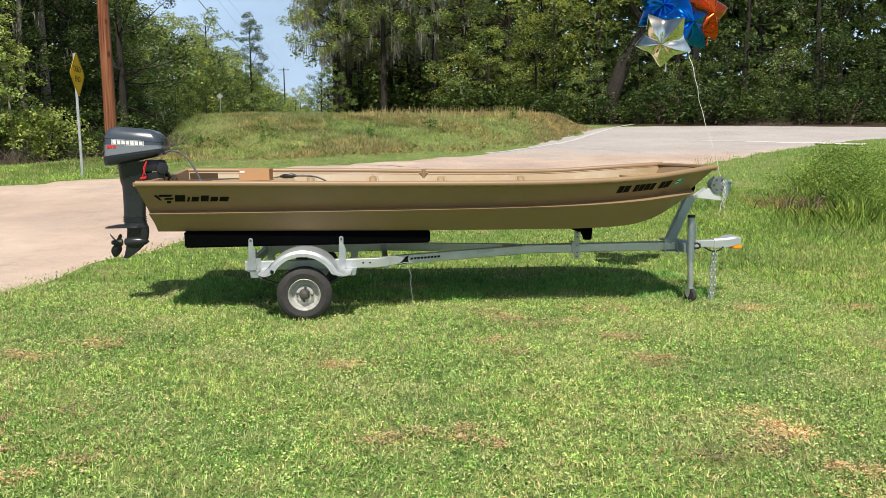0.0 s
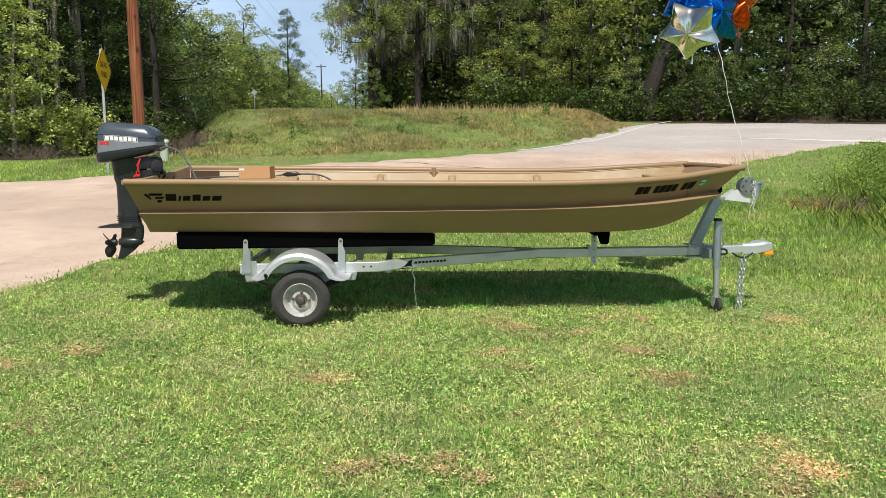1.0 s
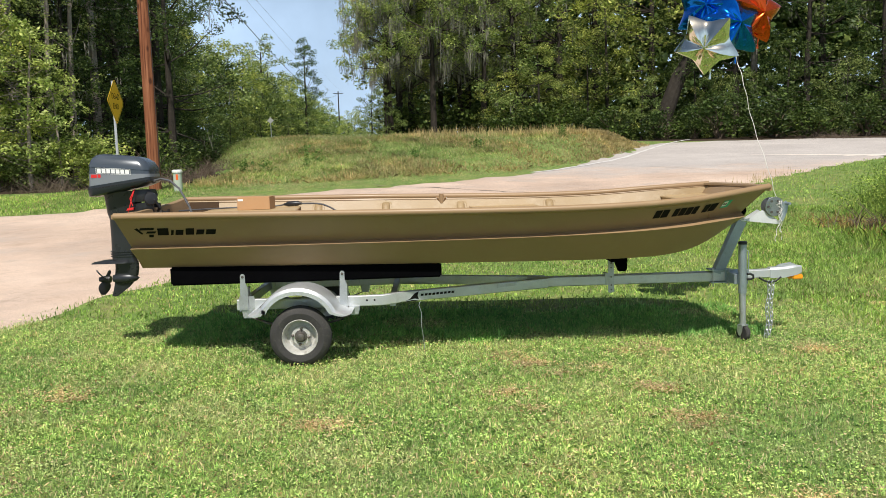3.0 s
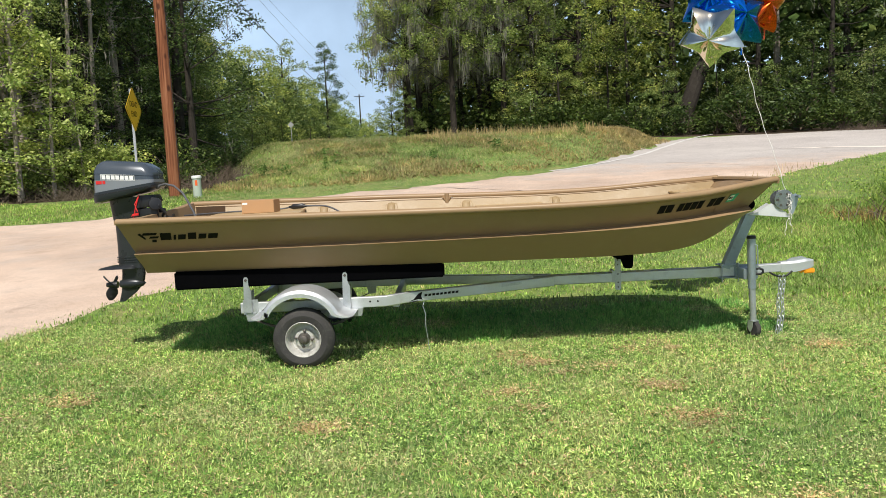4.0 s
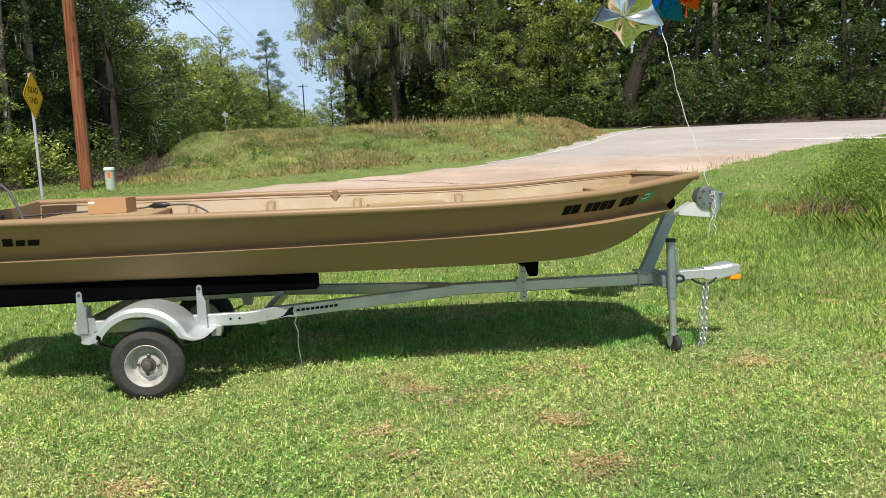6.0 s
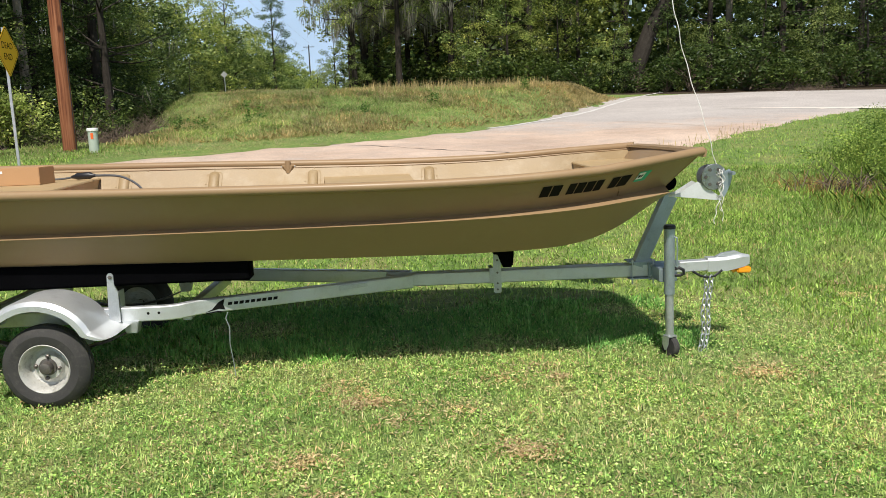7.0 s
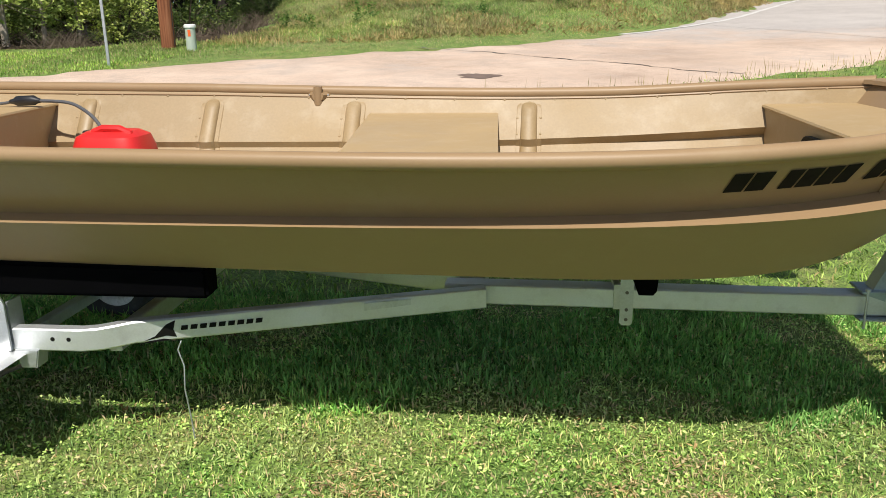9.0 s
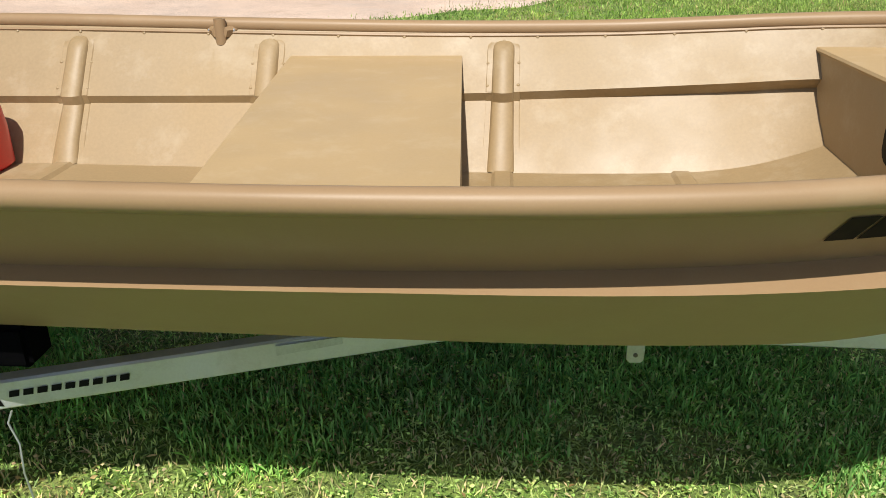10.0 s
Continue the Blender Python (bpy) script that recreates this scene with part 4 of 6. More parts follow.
part("locking_pin", bm, m_black, jack)
bm = bmesh.new()
tube(bm, [(JX + 0.02, jack_y - 0.022, 0.69), (JX + 0.037, jack_y - 0.026, 0.682), (JX + 0.040, jack_y - 0.026, 0.60), (JX + 0.038, jack_y - 0.022, 0.50)], 0.005, 6)
part("crank_rod", bm, m_jack, jack)
# the caster is turned nearly end on to the lawn
axle_dir, roll_dir = Vector((0.92, 0.39, 0)), Vector((-0.39, 0.92, 0))
hub_at = Vector((JX + 0.016, jack_y + 0.012, -0.008))
bm = bmesh.new()
for k in (-0.031, 0.031):
    top = Vector((JX + 0.006, jack_y, 0.062))
    loft(bm, [[top + axle_dir * (k + e) + roll_dir * u + Vector((0, 0, v)) for u, v in ((-0.028, 0.0), (0.028, 0.0), (0.030, -0.055), (0.012, -0.088), (-0.004, -0.088), (-0.022, -0.05))] for e in (-0.002, 0.002)])
loft(bm, [[Vector((JX + 0.006, jack_y, z)) + axle_dir * u + roll_dir * v for u, v in ((-0.033, -0.028), (0.033, -0.028), (0.033, 0.028), (-0.033, 0.028))] for z in (0.058, 0.066)])
part("caster_fork", bm, m_galv, jack)
bm = bmesh.new()
revolve(bm, [(0.015, -0.022), (0.058, -0.022), (0.067, -0.013), (0.069, 0.0), (0.067, 0.013), (0.058, 0.022), (0.015, 0.022)], hub_at, axle_dir, 28)
part("caster_wheel", bm, m_rubber, jack)
# coupler, latch, lamp and chain
bm = bmesh.new()
rings = []
for x, w, zt, zb in ((3.93, 0.045, 0.505, 0.418), (4.05, 0.045, 0.508, 0.418), (4.12, 0.042, 0.515, 0.43), (4.17, 0.036, 0.52, 0.44), (4.21, 0.022, 0.512, 0.455)):
    rings.append([Vector((x, TY + u * w, zb + (zt - zb) * v)) for u, v in ((-1, 0), (1, 0), (1, 0.8), (0.7, 1), (-0.7, 1), (-1, 0.8))])
loft(bm, rings)
coupler = part("coupler", bm, m_alu, trailer)
bm = bmesh.new()
prism(bm, [(3.99, 0.508), (4.03, 0.53), (4.12, 0.542), (4.15, 0.53), (4.19, 0.50), (4.17, 0.49), (4.10, 0.51)], TY - 0.016, TY + 0.016, 0.003)
part("latch", bm, m_galv, coupler)
bm = bmesh.new()
tube(bm, [(4.10, TY + 0.0, 0.41), (4.13, TY, 0.435), (4.17, TY, 0.45)], [0.02, 0.026, 0.018], 10)
box(bm, 4.125, 4.215, TY - 0.04, TY - 0.01, 0.398, 0.44, 0.008)
part("cable_plug", bm, m_amber, coupler, "amber cable plug")
bm = bmesh.new()
tube(bm, [(3.83, TY - 0.045, 0.425), (3.87, TY - 0.05, 0.40), (3.91, TY - 0.05, 0.385), (3.97, TY - 0.05, 0.39), (4.02, TY - 0.045, 0.425)], 0.008, 8)
part("chain_loop", bm, m_black, coupler)


def link(bm, c0, turn, size=0.024):
    pts = []
    for k in range(14):
        a = 2 * math.pi * k / 14
        u = math.cos(a) * size * 0.55
        pts.append(c0 + Vector((u * math.cos(turn), u * math.sin(turn), math.sin(a) * size)))
    tube(bm, pts + [pts[0]], 0.0048, 5)


for i, dx in enumerate((-0.012, 0.016)):
    bm = bmesh.new()
    n = 13
    for k in range(n):
        link(bm, Vector((3.925 + dx - 0.005 * k + 0.006 * math.sin(k * 0.9 + i), TY - 0.05 - 0.01 * i - 0.008 * k + 0.004 * math.cos(k), 0.375 - 0.0365 * k)), (k % 2) * math.pi / 2 + 0.4)
    part("safety_chain", bm, m_galv, trailer, "galvanized safety chain hanging to the grass")
# maker's marks on the near rail: a fin and a thin bar
bm = bmesh.new()
d = Vector((1.24, 0.422, 0.008)).normalized()
o = Vector((0.80, CY - 0.490 - 0.0272, RAIL_Z + 0.010))


def rail_quad(bm, pts):
    bm.faces.new([bm.verts.new(o + d * u + Vector((0, -0.0008, v))) for u, v in pts])


rail_quad(bm, [(0.02, -0.035), (0.06, -0.02), (0.10, 0.02), (0.135, 0.035), (0.125, 0.0), (0.135, -0.03), (0.10, -0.022)])
rail_quad(bm, [(0.0, -0.045), (0.04, -0.036), (0.09, -0.032), (0.145, -0.045), (0.09, -0.040)])
part("maker_fin", bm, m_decal, trailer, smooth=False)
for k in range(9):
    bm = bmesh.new()
    u0 = 0.15 + 0.033 * k
    rail_quad(bm, [(u0, -0.006), (u0 + 0.024, -0.006), (u0 + 0.028, 0.012), (u0 + 0.004, 0.012)])
    part("name_bar", bm, m_decal, trailer, smooth=False)
# loose wire under the rail
bm = bmesh.new()
tube(bm, [(0.94, CY - 0.47, 0.385), (0.925, CY - 0.475, 0.35), (0.945, CY - 0.48, 0.29), (0.94, CY - 0.485, 0.2), (0.955, CY - 0.49, 0.08), (0.96, CY - 0.49, 0.0)], 0.0028, 6)
part("loose_wire", bm, m_galv, trailer)

# ---- the outboard motor ----
motor = thing("outboard_motor", (-1.36, CY, 1.15), "dark grey outboard motor clamped to the transom", "outboard motor")


def rounded(x0, x1, half, z, r):
    """A rounded outline at one height."""
    out = []
    for cx, cy, a0 in ((x1 - r, half - r, 0), (x0 + r, half - r, 90), (x0 + r, -half + r, 180), (x1 - r, -half + r, 270)):
        for k in range(5):
            a = math.radians(a0 + 22.5 * k)
            out.append(Vector((cx + r * math.cos(a), CY + cy + r * math.sin(a), z)))
    return out


def tilted(ring, slope, x0=-1.52):
    return [Vector((p.x, p.y, p.z + slope * (p.x - x0))) for p in ring]


bm = bmesh.new()
loft(bm, [tilted(rounded(-1.700, -1.29, 0.135, 1.326, 0.06), 0.20), tilted(rounded(-1.738, -1.235, 0.160, 1.338, 0.06), 0.20), tilted(rounded(-1.741, -1.218, 0.17, 1.362, 0.06), 0.16), tilted(rounded(-1.737, -1.22, 0.17, 1.385, 0.06), 0.13), tilted(rounded(-1.735, -1.22, 0.17, 1.405, 0.06), 0.13)])
part("cowl_base", bm, m_cowl_dark, motor)
bm = bmesh.new()
loft(bm, [tilted(rounded(-1.731, -1.223, 0.166, 1.406, 0.06), 0.13), tilted(rounded(-1.728, -1.225, 0.165, 1.440, 0.06), 0.06), tilted(rounded(-1.726, -1.227, 0.164, 1.478, 0.06), -0.03)])
part("cowl_band", bm, m_cowl_light, motor, "lighter grey band round the cowl")
bm = bmesh.new()
loft(bm, [tilted(rounded(-1.7262, -1.2268, 0.1642, 1.4785, 0.06), -0.03), tilted(rounded(-1.722, -1.23, 0.163, 1.523, 0.06), -0.09)])
part("cowl_stripe", bm, m_cowl, motor)
bm = bmesh.new()
loft(bm, [tilted(rounded(-1.724, -1.228, 0.167, 1.524, 0.06), -0.09), tilted(rounded(-1.720, -1.23, 0.165, 1.545, 0.06), -0.09), tilted(rounded(-1.703, -1.255, 0.150, 1.590, 0.06), -0.09), tilted(rounded(-1.67, -1.30, 0.125, 1.622, 0.06), -0.10), tilted(rounded(-1.63, -1.36, 0.085, 1.634, 0.05), -0.10)])
part("cowl_top", bm, m_cowl, motor)
bm = bmesh.new()
loft(bm, [tilted(rounded(-1.741, -1.216, 0.1715, 1.378, 0.06), 0.13), tilted(rounded(-1.742, -1.215, 0.1725, 1.383, 0.06), 0.13), tilted(rounded(-1.741, -1.216, 0.1715, 1.388, 0.06), 0.13)])
part("cowl_seam", bm, m_black, motor)
bm = bmesh.new()
y = CY - 0.1668


def name_z(x, f):
    """Height on the cowl's side: f is 0 at the foot of the name and 1 at its head."""
    return 1.490 - 0.07 * (x + 1.64) + 0.034 * f


for x0, x1, f0, f1 in ((-1.648, -1.368, -0.20, -0.12), (-1.648, -1.368, 1.12, 1.20), (-1.648, -1.644, -0.12, 1.12), (-1.372, -1.368, -0.12, 1.12)):
    bm.faces.new([bm.verts.new((x, y, name_z(x, f))) for x, f in ((x0, f0), (x1, f0), (x1, f1), (x0, f1))])
part("name_frame", bm, m_white, motor, smooth=False)
for k in range(7):
    bm = bmesh.new()
    x0 = -1.638 + 0.038 * k
    bm.faces.new([bm.verts.new((x, y, name_z(x, f))) for x, f in ((x0, 0), (x0 + 0.031, 0), (x0 + 0.031, 1), (x0, 1))])
    part("name_bar", bm, m_white, motor, "white bar of the maker's name", smooth=False)
bm = bmesh.new()
for x0, x1 in ((-1.690, -1.642), (-1.635, -1.612)):
    bm.faces.new([bm.verts.new((x, y, z)) for x, z in ((x0, 1.450), (x1, 1.450), (x1, 1.476), (x0, 1.477))])
part("red_mark", bm, m_red, motor, "two small red marks", smooth=False)
bm = bmesh.new()
loft(bm, [rounded(-1.655, -1.34, 0.075, 1.33, 0.05), rounded(-1.645, -1.36, 0.07, 1.24, 0.05), rounded(-1.64, -1.39, 0.055, 1.15, 0.045), rounded(-1.625, -1.41, 0.05, 1.10, 0.04), rounded(-1.626, -1.43, 0.04, 0.95, 0.035), rounded(-1.63, -1.44, 0.036, 0.80, 0.03), rounded(-1.63, -1.42, 0.036, 0.728, 0.03)])
part("midsection", bm, m_leg, motor)
for z in (0.785, 0.805, 0.825):
    bm = bmesh.new()
    loft(bm, [rounded(-1.64, -1.428, 0.043, z - 0.004, 0.036), rounded(-1.64, -1.428, 0.043, z + 0.004, 0.036)])
    part("leg_fin", bm, m_leg, motor)
bm = bmesh.new()
loft(bm, [rounded(-1.80, -1.475, 0.085, 0.728, 0.05), rounded(-1.79, -1.48, 0.075, 0.738, 0.05), rounded(-1.70, -1.48, 0.04, 0.755, 0.035)])
part("cavitation_plate", bm, m_leg, motor)
bm = bmesh.new()
loft(bm, [rounded(-1.61, -1.416, 0.030, 0.738, 0.028), rounded(-1.612, -1.414, 0.026, 0.68, 0.024), rounded(-1.620, -1.425, 0.024, 0.62, 0.022), rounded(-1.627, -1.465, 0.014, 0.56, 0.012), rounded(-1.635, -1.503, 0.009, 0.52, 0.008), rounded(-1.658, -1.610, 0.006, 0.442, 0.005)])
revolve(bm, [(0.0, -0.165), (0.03, -0.16), (0.042, -0.12), (0.046, -0.08), (0.042, -0.02), (0.028, 0.03), (0.0, 0.06)], (-1.475, CY, 0.595), (1, 0, 0), 20)
part("gearcase", bm, m_leg, motor)
bm = bmesh.new()
revolve(bm, [(0.0, -0.07), (0.018, -0.065), (0.028, -0.03), (0.032, 0.02), (0.03, 0.03)], (-1.69, CY, 0.590), (1, 0, 0), 16)
for k in range(3):
    a0 = math.radians(262 + 120 * k)
    out, tang = Vector((0, math.cos(a0), math.sin(a0))), Vector((0, -math.sin(a0), math.cos(a0)))
    up, dn = [], []
    for i in range(8):
        u = i / 7
        r = 0.022 + 0.110 * u
        chord = 0.100 * math.sin(math.pi * (0.17 + 0.76 * u)) ** 0.8
        pitch = math.radians(58 - 24 * u)
        d = Vector((math.sin(pitch), 0, 0)) + tang * math.cos(pitch)
        n = d.cross(out).normalized()
        c1 = Vector((-1.705 - 0.02 * u, CY, 0.590)) + out * r
        up.append([bm.verts.new(c1 + d * chord * (j - 2) / 4 + n * (0.003 + 0.004 * (1 - abs(j - 2) / 2))) for j in range(5)])
        dn.append([bm.verts.new(c1 + d * chord * (j - 2) / 4 + n * -0.003) for j in range(5)])
    for i in range(7):
        for j in range(4):
            bm.faces.new((up[i][j], up[i][j + 1], up[i + 1][j + 1], up[i + 1][j]))
            bm.faces.new((dn[i][j], dn[i + 1][j], dn[i + 1][j + 1], dn[i][j + 1]))
    rim_u = [r[0] for r in up] + up[-1][1:] + [r[-1] for r in up[-2::-1]]
    rim_d = [r[0] for r in dn] + dn[-1][1:] + [r[-1] for r in dn[-2::-1]]
    for i in range(len(rim_u) - 1):
        bm.faces.new((rim_u[i], rim_u[i + 1], rim_d[i + 1], rim_d[i]))
part("propeller", bm, m_black, motor)
bm = bmesh.new()
for s in (-0.085, 0.085):
    prism(bm, [(-1.40, 1.06), (-1.33, 0.98), (-1.315, 1.18), (-1.25, 1.18), (-1.25, 1.10), (-1.225, 1.10), (-1.225, 1.215), (-1.30, 1.235), (-1.40, 1.22)], CY + s - 0.016, CY + s + 0.016, 0.004)
    revolve(bm, [(0.012, 0), (0.012, 0.06), (0.03, 0.06), (0.03, 0.068), (0, 0.068)], (-1.225, CY + s, 1.14), (1, 0, 0), 10)
box(bm, -1.40, -1.315, CY - 0.1, CY + 0.1, 1.03, 1.20, 0.01)
part("transom_clamp", bm, m_black, motor)
bm = bmesh.new()
loft(bm, [rounded(-1.42, -1.26, 0.10, 1.24, 0.05), rounded(-1.40, -1.235, 0.11, 1.29, 0.05), rounded(-1.40, -1.25, 0.10, 1.34, 0.05)])
revolve(bm, [(0.0, -0.015), (0.045, -0.012), (0.055, 0.0), (0.05, 0.02), (0.02, 0.025)], (-1.235, CY - 0.115, 1.265), (0.5, -1, 0.1), 16)
tube(bm, [(-1.26, CY - 0.1, 1.32), (-1.20, CY - 0.12, 1.25), (-1.17, CY - 0.1, 1.19), (-1.2, CY - 0.06, 1.16)], 0.012, 8)
part("tiller_mount", bm, m_black, motor)
bm = bmesh.new()
tube(bm, [(-1.36, CY - 0.125, 1.345), (-1.375, CY - 0.15, 1.28), (-1.40, CY - 0.15, 1.20), (-1.42, CY - 0.14, 1.15)], 0.0045, 6)
tube(bm, [(-1.36, CY - 0.125, 1.345), (-1.39, CY - 0.155, 1.27), (-1.37, CY - 0.16, 1.21)], 0.004, 6)
prism(bm, [(-1.43, 1.17), (-1.37, 1.175), (-1.365, 1.20), (-1.42, 1.19)], CY - 0.155, CY - 0.135, 0.004)
part("kill_lanyard", bm, m_red, motor, "red lanyard")
bm = bmesh.new()
revolve(bm, [(0.018, 0), (0.018, 0.02), (0.012, 0.03), (0, 0.03)], (-1.235, CY - 0.06, 1.405), (1, 0, 0), 12)
tube(bm, [(-1.235, CY - 0.06, 1.405), (-1.15, CY - 0.08, 1.425), (-1.07, CY - 0.10, 1.405), (-0.99, CY - 0.13, 1.34), (-0.94, CY - 0.16, 1.26), (-0.90, CY - 0.18, 1.19), (-0.88, CY - 0.19, 1.135)], 0.009, 8)
part("control_cable", bm, m_hose, motor)

# ---- loose things in the boat ----
bm = bmesh.new()
box(bm, -0.65, -0.365, CY + 0.245, CY + 0.45, 1.126, 1.238, 0.003)
for v in bm.verts:
    v.co.x += 0.04 * (v.co.y - CY - 0.3)
carton = thing("cardboard_box", (-0.5, CY + 0.3, 1.126), "small closed brown cardboard box on the rear deck", "box")
part("carton", bm, m_card, carton, smooth=False)
bm = bmesh.new()
box(bm, -0.645, -0.37, CY + 0.335, CY + 0.36, 1.2375, 1.2392)
part("tape", bm, m_card, carton, smooth=False)
bm = bmesh.new()
box(bm, -0.645, -0.60, CY + 0.2435, CY + 0.2448, 1.205, 1.222)
part("paper_label", bm, m_white, carton, "white paper label", smooth=False)
tank = thing("fuel_tank", (0.30, CY + 0.45, 0.73), "red plastic portable fuel tank on the boat floor", "fuel tank")
bm = bmesh.new()
loft(bm, [[Vector((0.32 + u * sx, CY + 0.45 + v * sy, z)) for u, v in ((math.cos(a) * abs(math.cos(a)) ** -0.45 if abs(math.cos(a)) > 1e-6 else 0, math.sin(a) * abs(math.sin(a)) ** -0.45 if abs(math.sin(a)) > 1e-6 else 0) for a in (2 * math.pi * k / 28 for k in range(28)))] for z, sx, sy in ((0.732, 0.165, 0.125), (0.745, 0.18, 0.14), (0.87, 0.178, 0.145), (0.96, 0.168, 0.138), (1.01, 0.15, 0.12), (1.032, 0.11, 0.08))])
part("tank_body", bm, m_red, tank)
bm = bmesh.new()
tube(bm, [(0.24, CY + 0.40, 0.99), (0.255, CY + 0.40, 1.03), (0.30, CY + 0.40, 1.046), (0.38, CY + 0.40, 1.044), (0.425, CY + 0.40, 1.025), (0.44, CY + 0.40, 0.98)], 0.017, 8)
part("carry_handle", bm, m_red, tank)
bm = bmesh.new()
revolve(bm, [(0.04, 0), (0.042, 0.05), (0.036, 0.055), (0, 0.055)], (0.21, CY + 0.46, 0.975), (0, 0, 1), 20)
part("filler_cap", bm, m_black, tank)
bm = bmesh.new()
revolve(bm, [(0.03, 0), (0.03, 0.003), (0, 0.003)], (0.492, CY + 0.38, 0.90), (1, -0.15, 0.05), 20)
part("round_badge", bm, m_white, tank, "round pale badge")
hose = thing("fuel_hose", (-0.2, CY + 0.6, 1.13), "dark fuel hose with primer bulb over the rear deck", "hose")
bm = bmesh.new()
tube(bm, catmull([(-1.15, CY + 0.2, 1.14), (-0.8, CY + 0.55, 1.137), (-0.42, CY + 0.62, 1.137), (-0.30, CY + 0.60, 1.15)], 20).tolist(), 0.007, 8)
tube(bm, catmull([(-0.14, CY + 0.58, 1.155), (0.02, CY + 0.54, 1.15), (0.12, CY + 0.50, 1.12), (0.20, CY + 0.46, 1.07), (0.25, CY + 0.44, 0.995)], 24).tolist(), 0.008, 8)
part("hose_line", bm, m_hose, hose)
bm = bmesh.new()
tube(bm, [(-0.31, CY + 0.60, 1.15), (-0.29, CY + 0.60, 1.15), (-0.27, CY + 0.598, 1.153), (-0.18, CY + 0.588, 1.157), (-0.16, CY + 0.585, 1.156), (-0.14, CY + 0.58, 1.155)], [0.01, 0.014, 0.024, 0.024, 0.014, 0.01], 14)
part("primer_bulb", bm, m_black, hose)

# the boat and its load are turned and moved slightly to fit the camera's view
BOAT_FIT = Matrix.Translation((1.2, CY - 0.02, 0)) @ Matrix.Rotation(-0.008, 4, "Z") @ Matrix.Translation((-1.2, -CY, 0))
for ob in (boat, motor, carton, tank, hose):
    ob.matrix_basis = BOAT_FIT @ ob.matrix_basis
# motor and tank nudged further to fit the view
motor.location += Vector((-0.028, -0.035, 0.0))
tank.location.x -= 0.04

# ---- balloons tied at the winch ----
def star_balloon(name, centre, size, spin, face, material, label):
    ob = thing(name, centre, label, "balloon", "star balloons")
    n, bm = 60, bmesh.new()
    f = Vector(face).normalized()
    u = f.orthogonal().normalized()
    v = f.cross(u)
    o = Vector(centre)
    def radius(a):
        k = (a * 5 / (2 * math.pi)) % 1.0
        t = abs(k - 0.5) * 2
        return size * (0.66 + 0.34 * t ** 1.9)
    rings = []
    for s in (1, -1):
        for d in ((0.04, 0.5, 0.8, 0.95, 1.0) if s > 0 else (0.95, 0.8, 0.5, 0.04)):
            ring = []
            for k in range(n):
                a = 2 * math.pi * k / n
                r = radius(a) * d
                puff = size * 0.46 * (1 - d ** 2.4) ** 0.75 * (0.86 + 0.14 * math.cos(5 * a))
                crease = 1 + (0.06 * math.sin(a * 20 + 3 * spin)) * d ** 2
                ring.append(o + u * r * math.cos(a + spin) + v * r * math.sin(a + spin) + f * s * puff * crease)
            rings.append(ring)
    loft(bm, rings)
    part("foil_star", bm, material, ob)
    bm = bmesh.new()
    tip = o + Vector((0.10 * size, 0, -0.75 * size))
    tube(bm, [tip, tip - Vector((0, 0, 0.04)), tip - Vector((0.004, 0, 0.09))], [0.012, 0.004, 0.01], 6)
    part("neck", bm, material, ob)
    return ob


BC = Vector((3.62, CY + 0.24, 2.51))
star_balloon("star_balloon", BC + Vector((0.10, 0.0, 0.08)), 0.31, 0.3, (0.25, -1, 0.1), m_blue_foil, "shiny blue foil star balloon on a string")
star_balloon("star_balloon", BC + Vector((-0.08, 0.12, 0.24)), 0.29, 1.0, (-0.4, -1, 0.35), m_blue_foil, "shiny blue foil star balloon on a string")
star_balloon("star_balloon", BC + Vector((-0.14, -0.06, -0.07)), 0.29, 0.75, (-0.5, -0.8, -0.45), m_silver_foil, "shiny silver foil star balloon on a string")
star_balloon("star_balloon", BC + Vector((0.34, 0.10, 0.20)), 0.29, 0.1, (0.35, -1, -0.1), m_orange_foil, "shiny orange foil star balloon on a string")
bm = bmesh.new()
pts = catmull([tuple(BC + Vector((0.12, 0, -0.14))), (3.72, CY - 0.01, 2.1), (3.80, CY - 0.02, 1.75), (3.90, TY - 0.04, 1.35), (3.97, TY - 0.06, 1.08), (3.99, TY - 0.11, 0.98), (3.95, TY - 0.12, 0.85), (3.93, TY - 0.12, 0.74)], 80)
tube(bm, [Vector(p) + Vector((0.004 * math.sin(i * 0.9), 0.004 * math.cos(i * 0.9), 0)) for i, p in enumerate(pts)], 0.0026, 5)
curl = random.Random(8)
for k in range(3):
    x0, y0 = 4.0 + curl.uniform(-0.04, 0.05), TY - 0.11 + curl.uniform(-0.03, 0.03)
    pts = [(x0 + curl.uniform(-0.014, 0.014) + 0.010 * math.sin(2.4 * q + k), y0 + 0.012 * math.cos(2.4 * q), 1.08 - (0.018 + 0.006 * k) * q) for q in range(12)]
    tube(bm, catmull(pts, 48).tolist(), 0.0022, 5)
lone("balloon_ribbon", bm, m_rope, "white curled ribbon tying balloons to the winch", "ribbon")

# ---- roadside things ----
sx, sy = -6.62, 20.3
sz = ground_at(sx, sy)
sign = thing("road_sign", (sx, sy, sz), "yellow diamond dead end sign on a steel post", "road sign")
bm = bmesh.new()
prism(bm, [(sx - 0.03, sz - 0.2), (sx + 0.03, sz - 0.2), (sx + 0.03, 3.80), (sx - 0.03, 3.80)], sy, sy + 0.03, 0.004)
part("post", bm, m_galv, sign)
FACE = Matrix.Translation((sx + 0.045, sy + 0.015, 3.29)) @ Euler((0, 0, radians(92))).to_matrix().to_4x4()
bm = bmesh.new()
R, t = 0.545, 0.004
ring = []
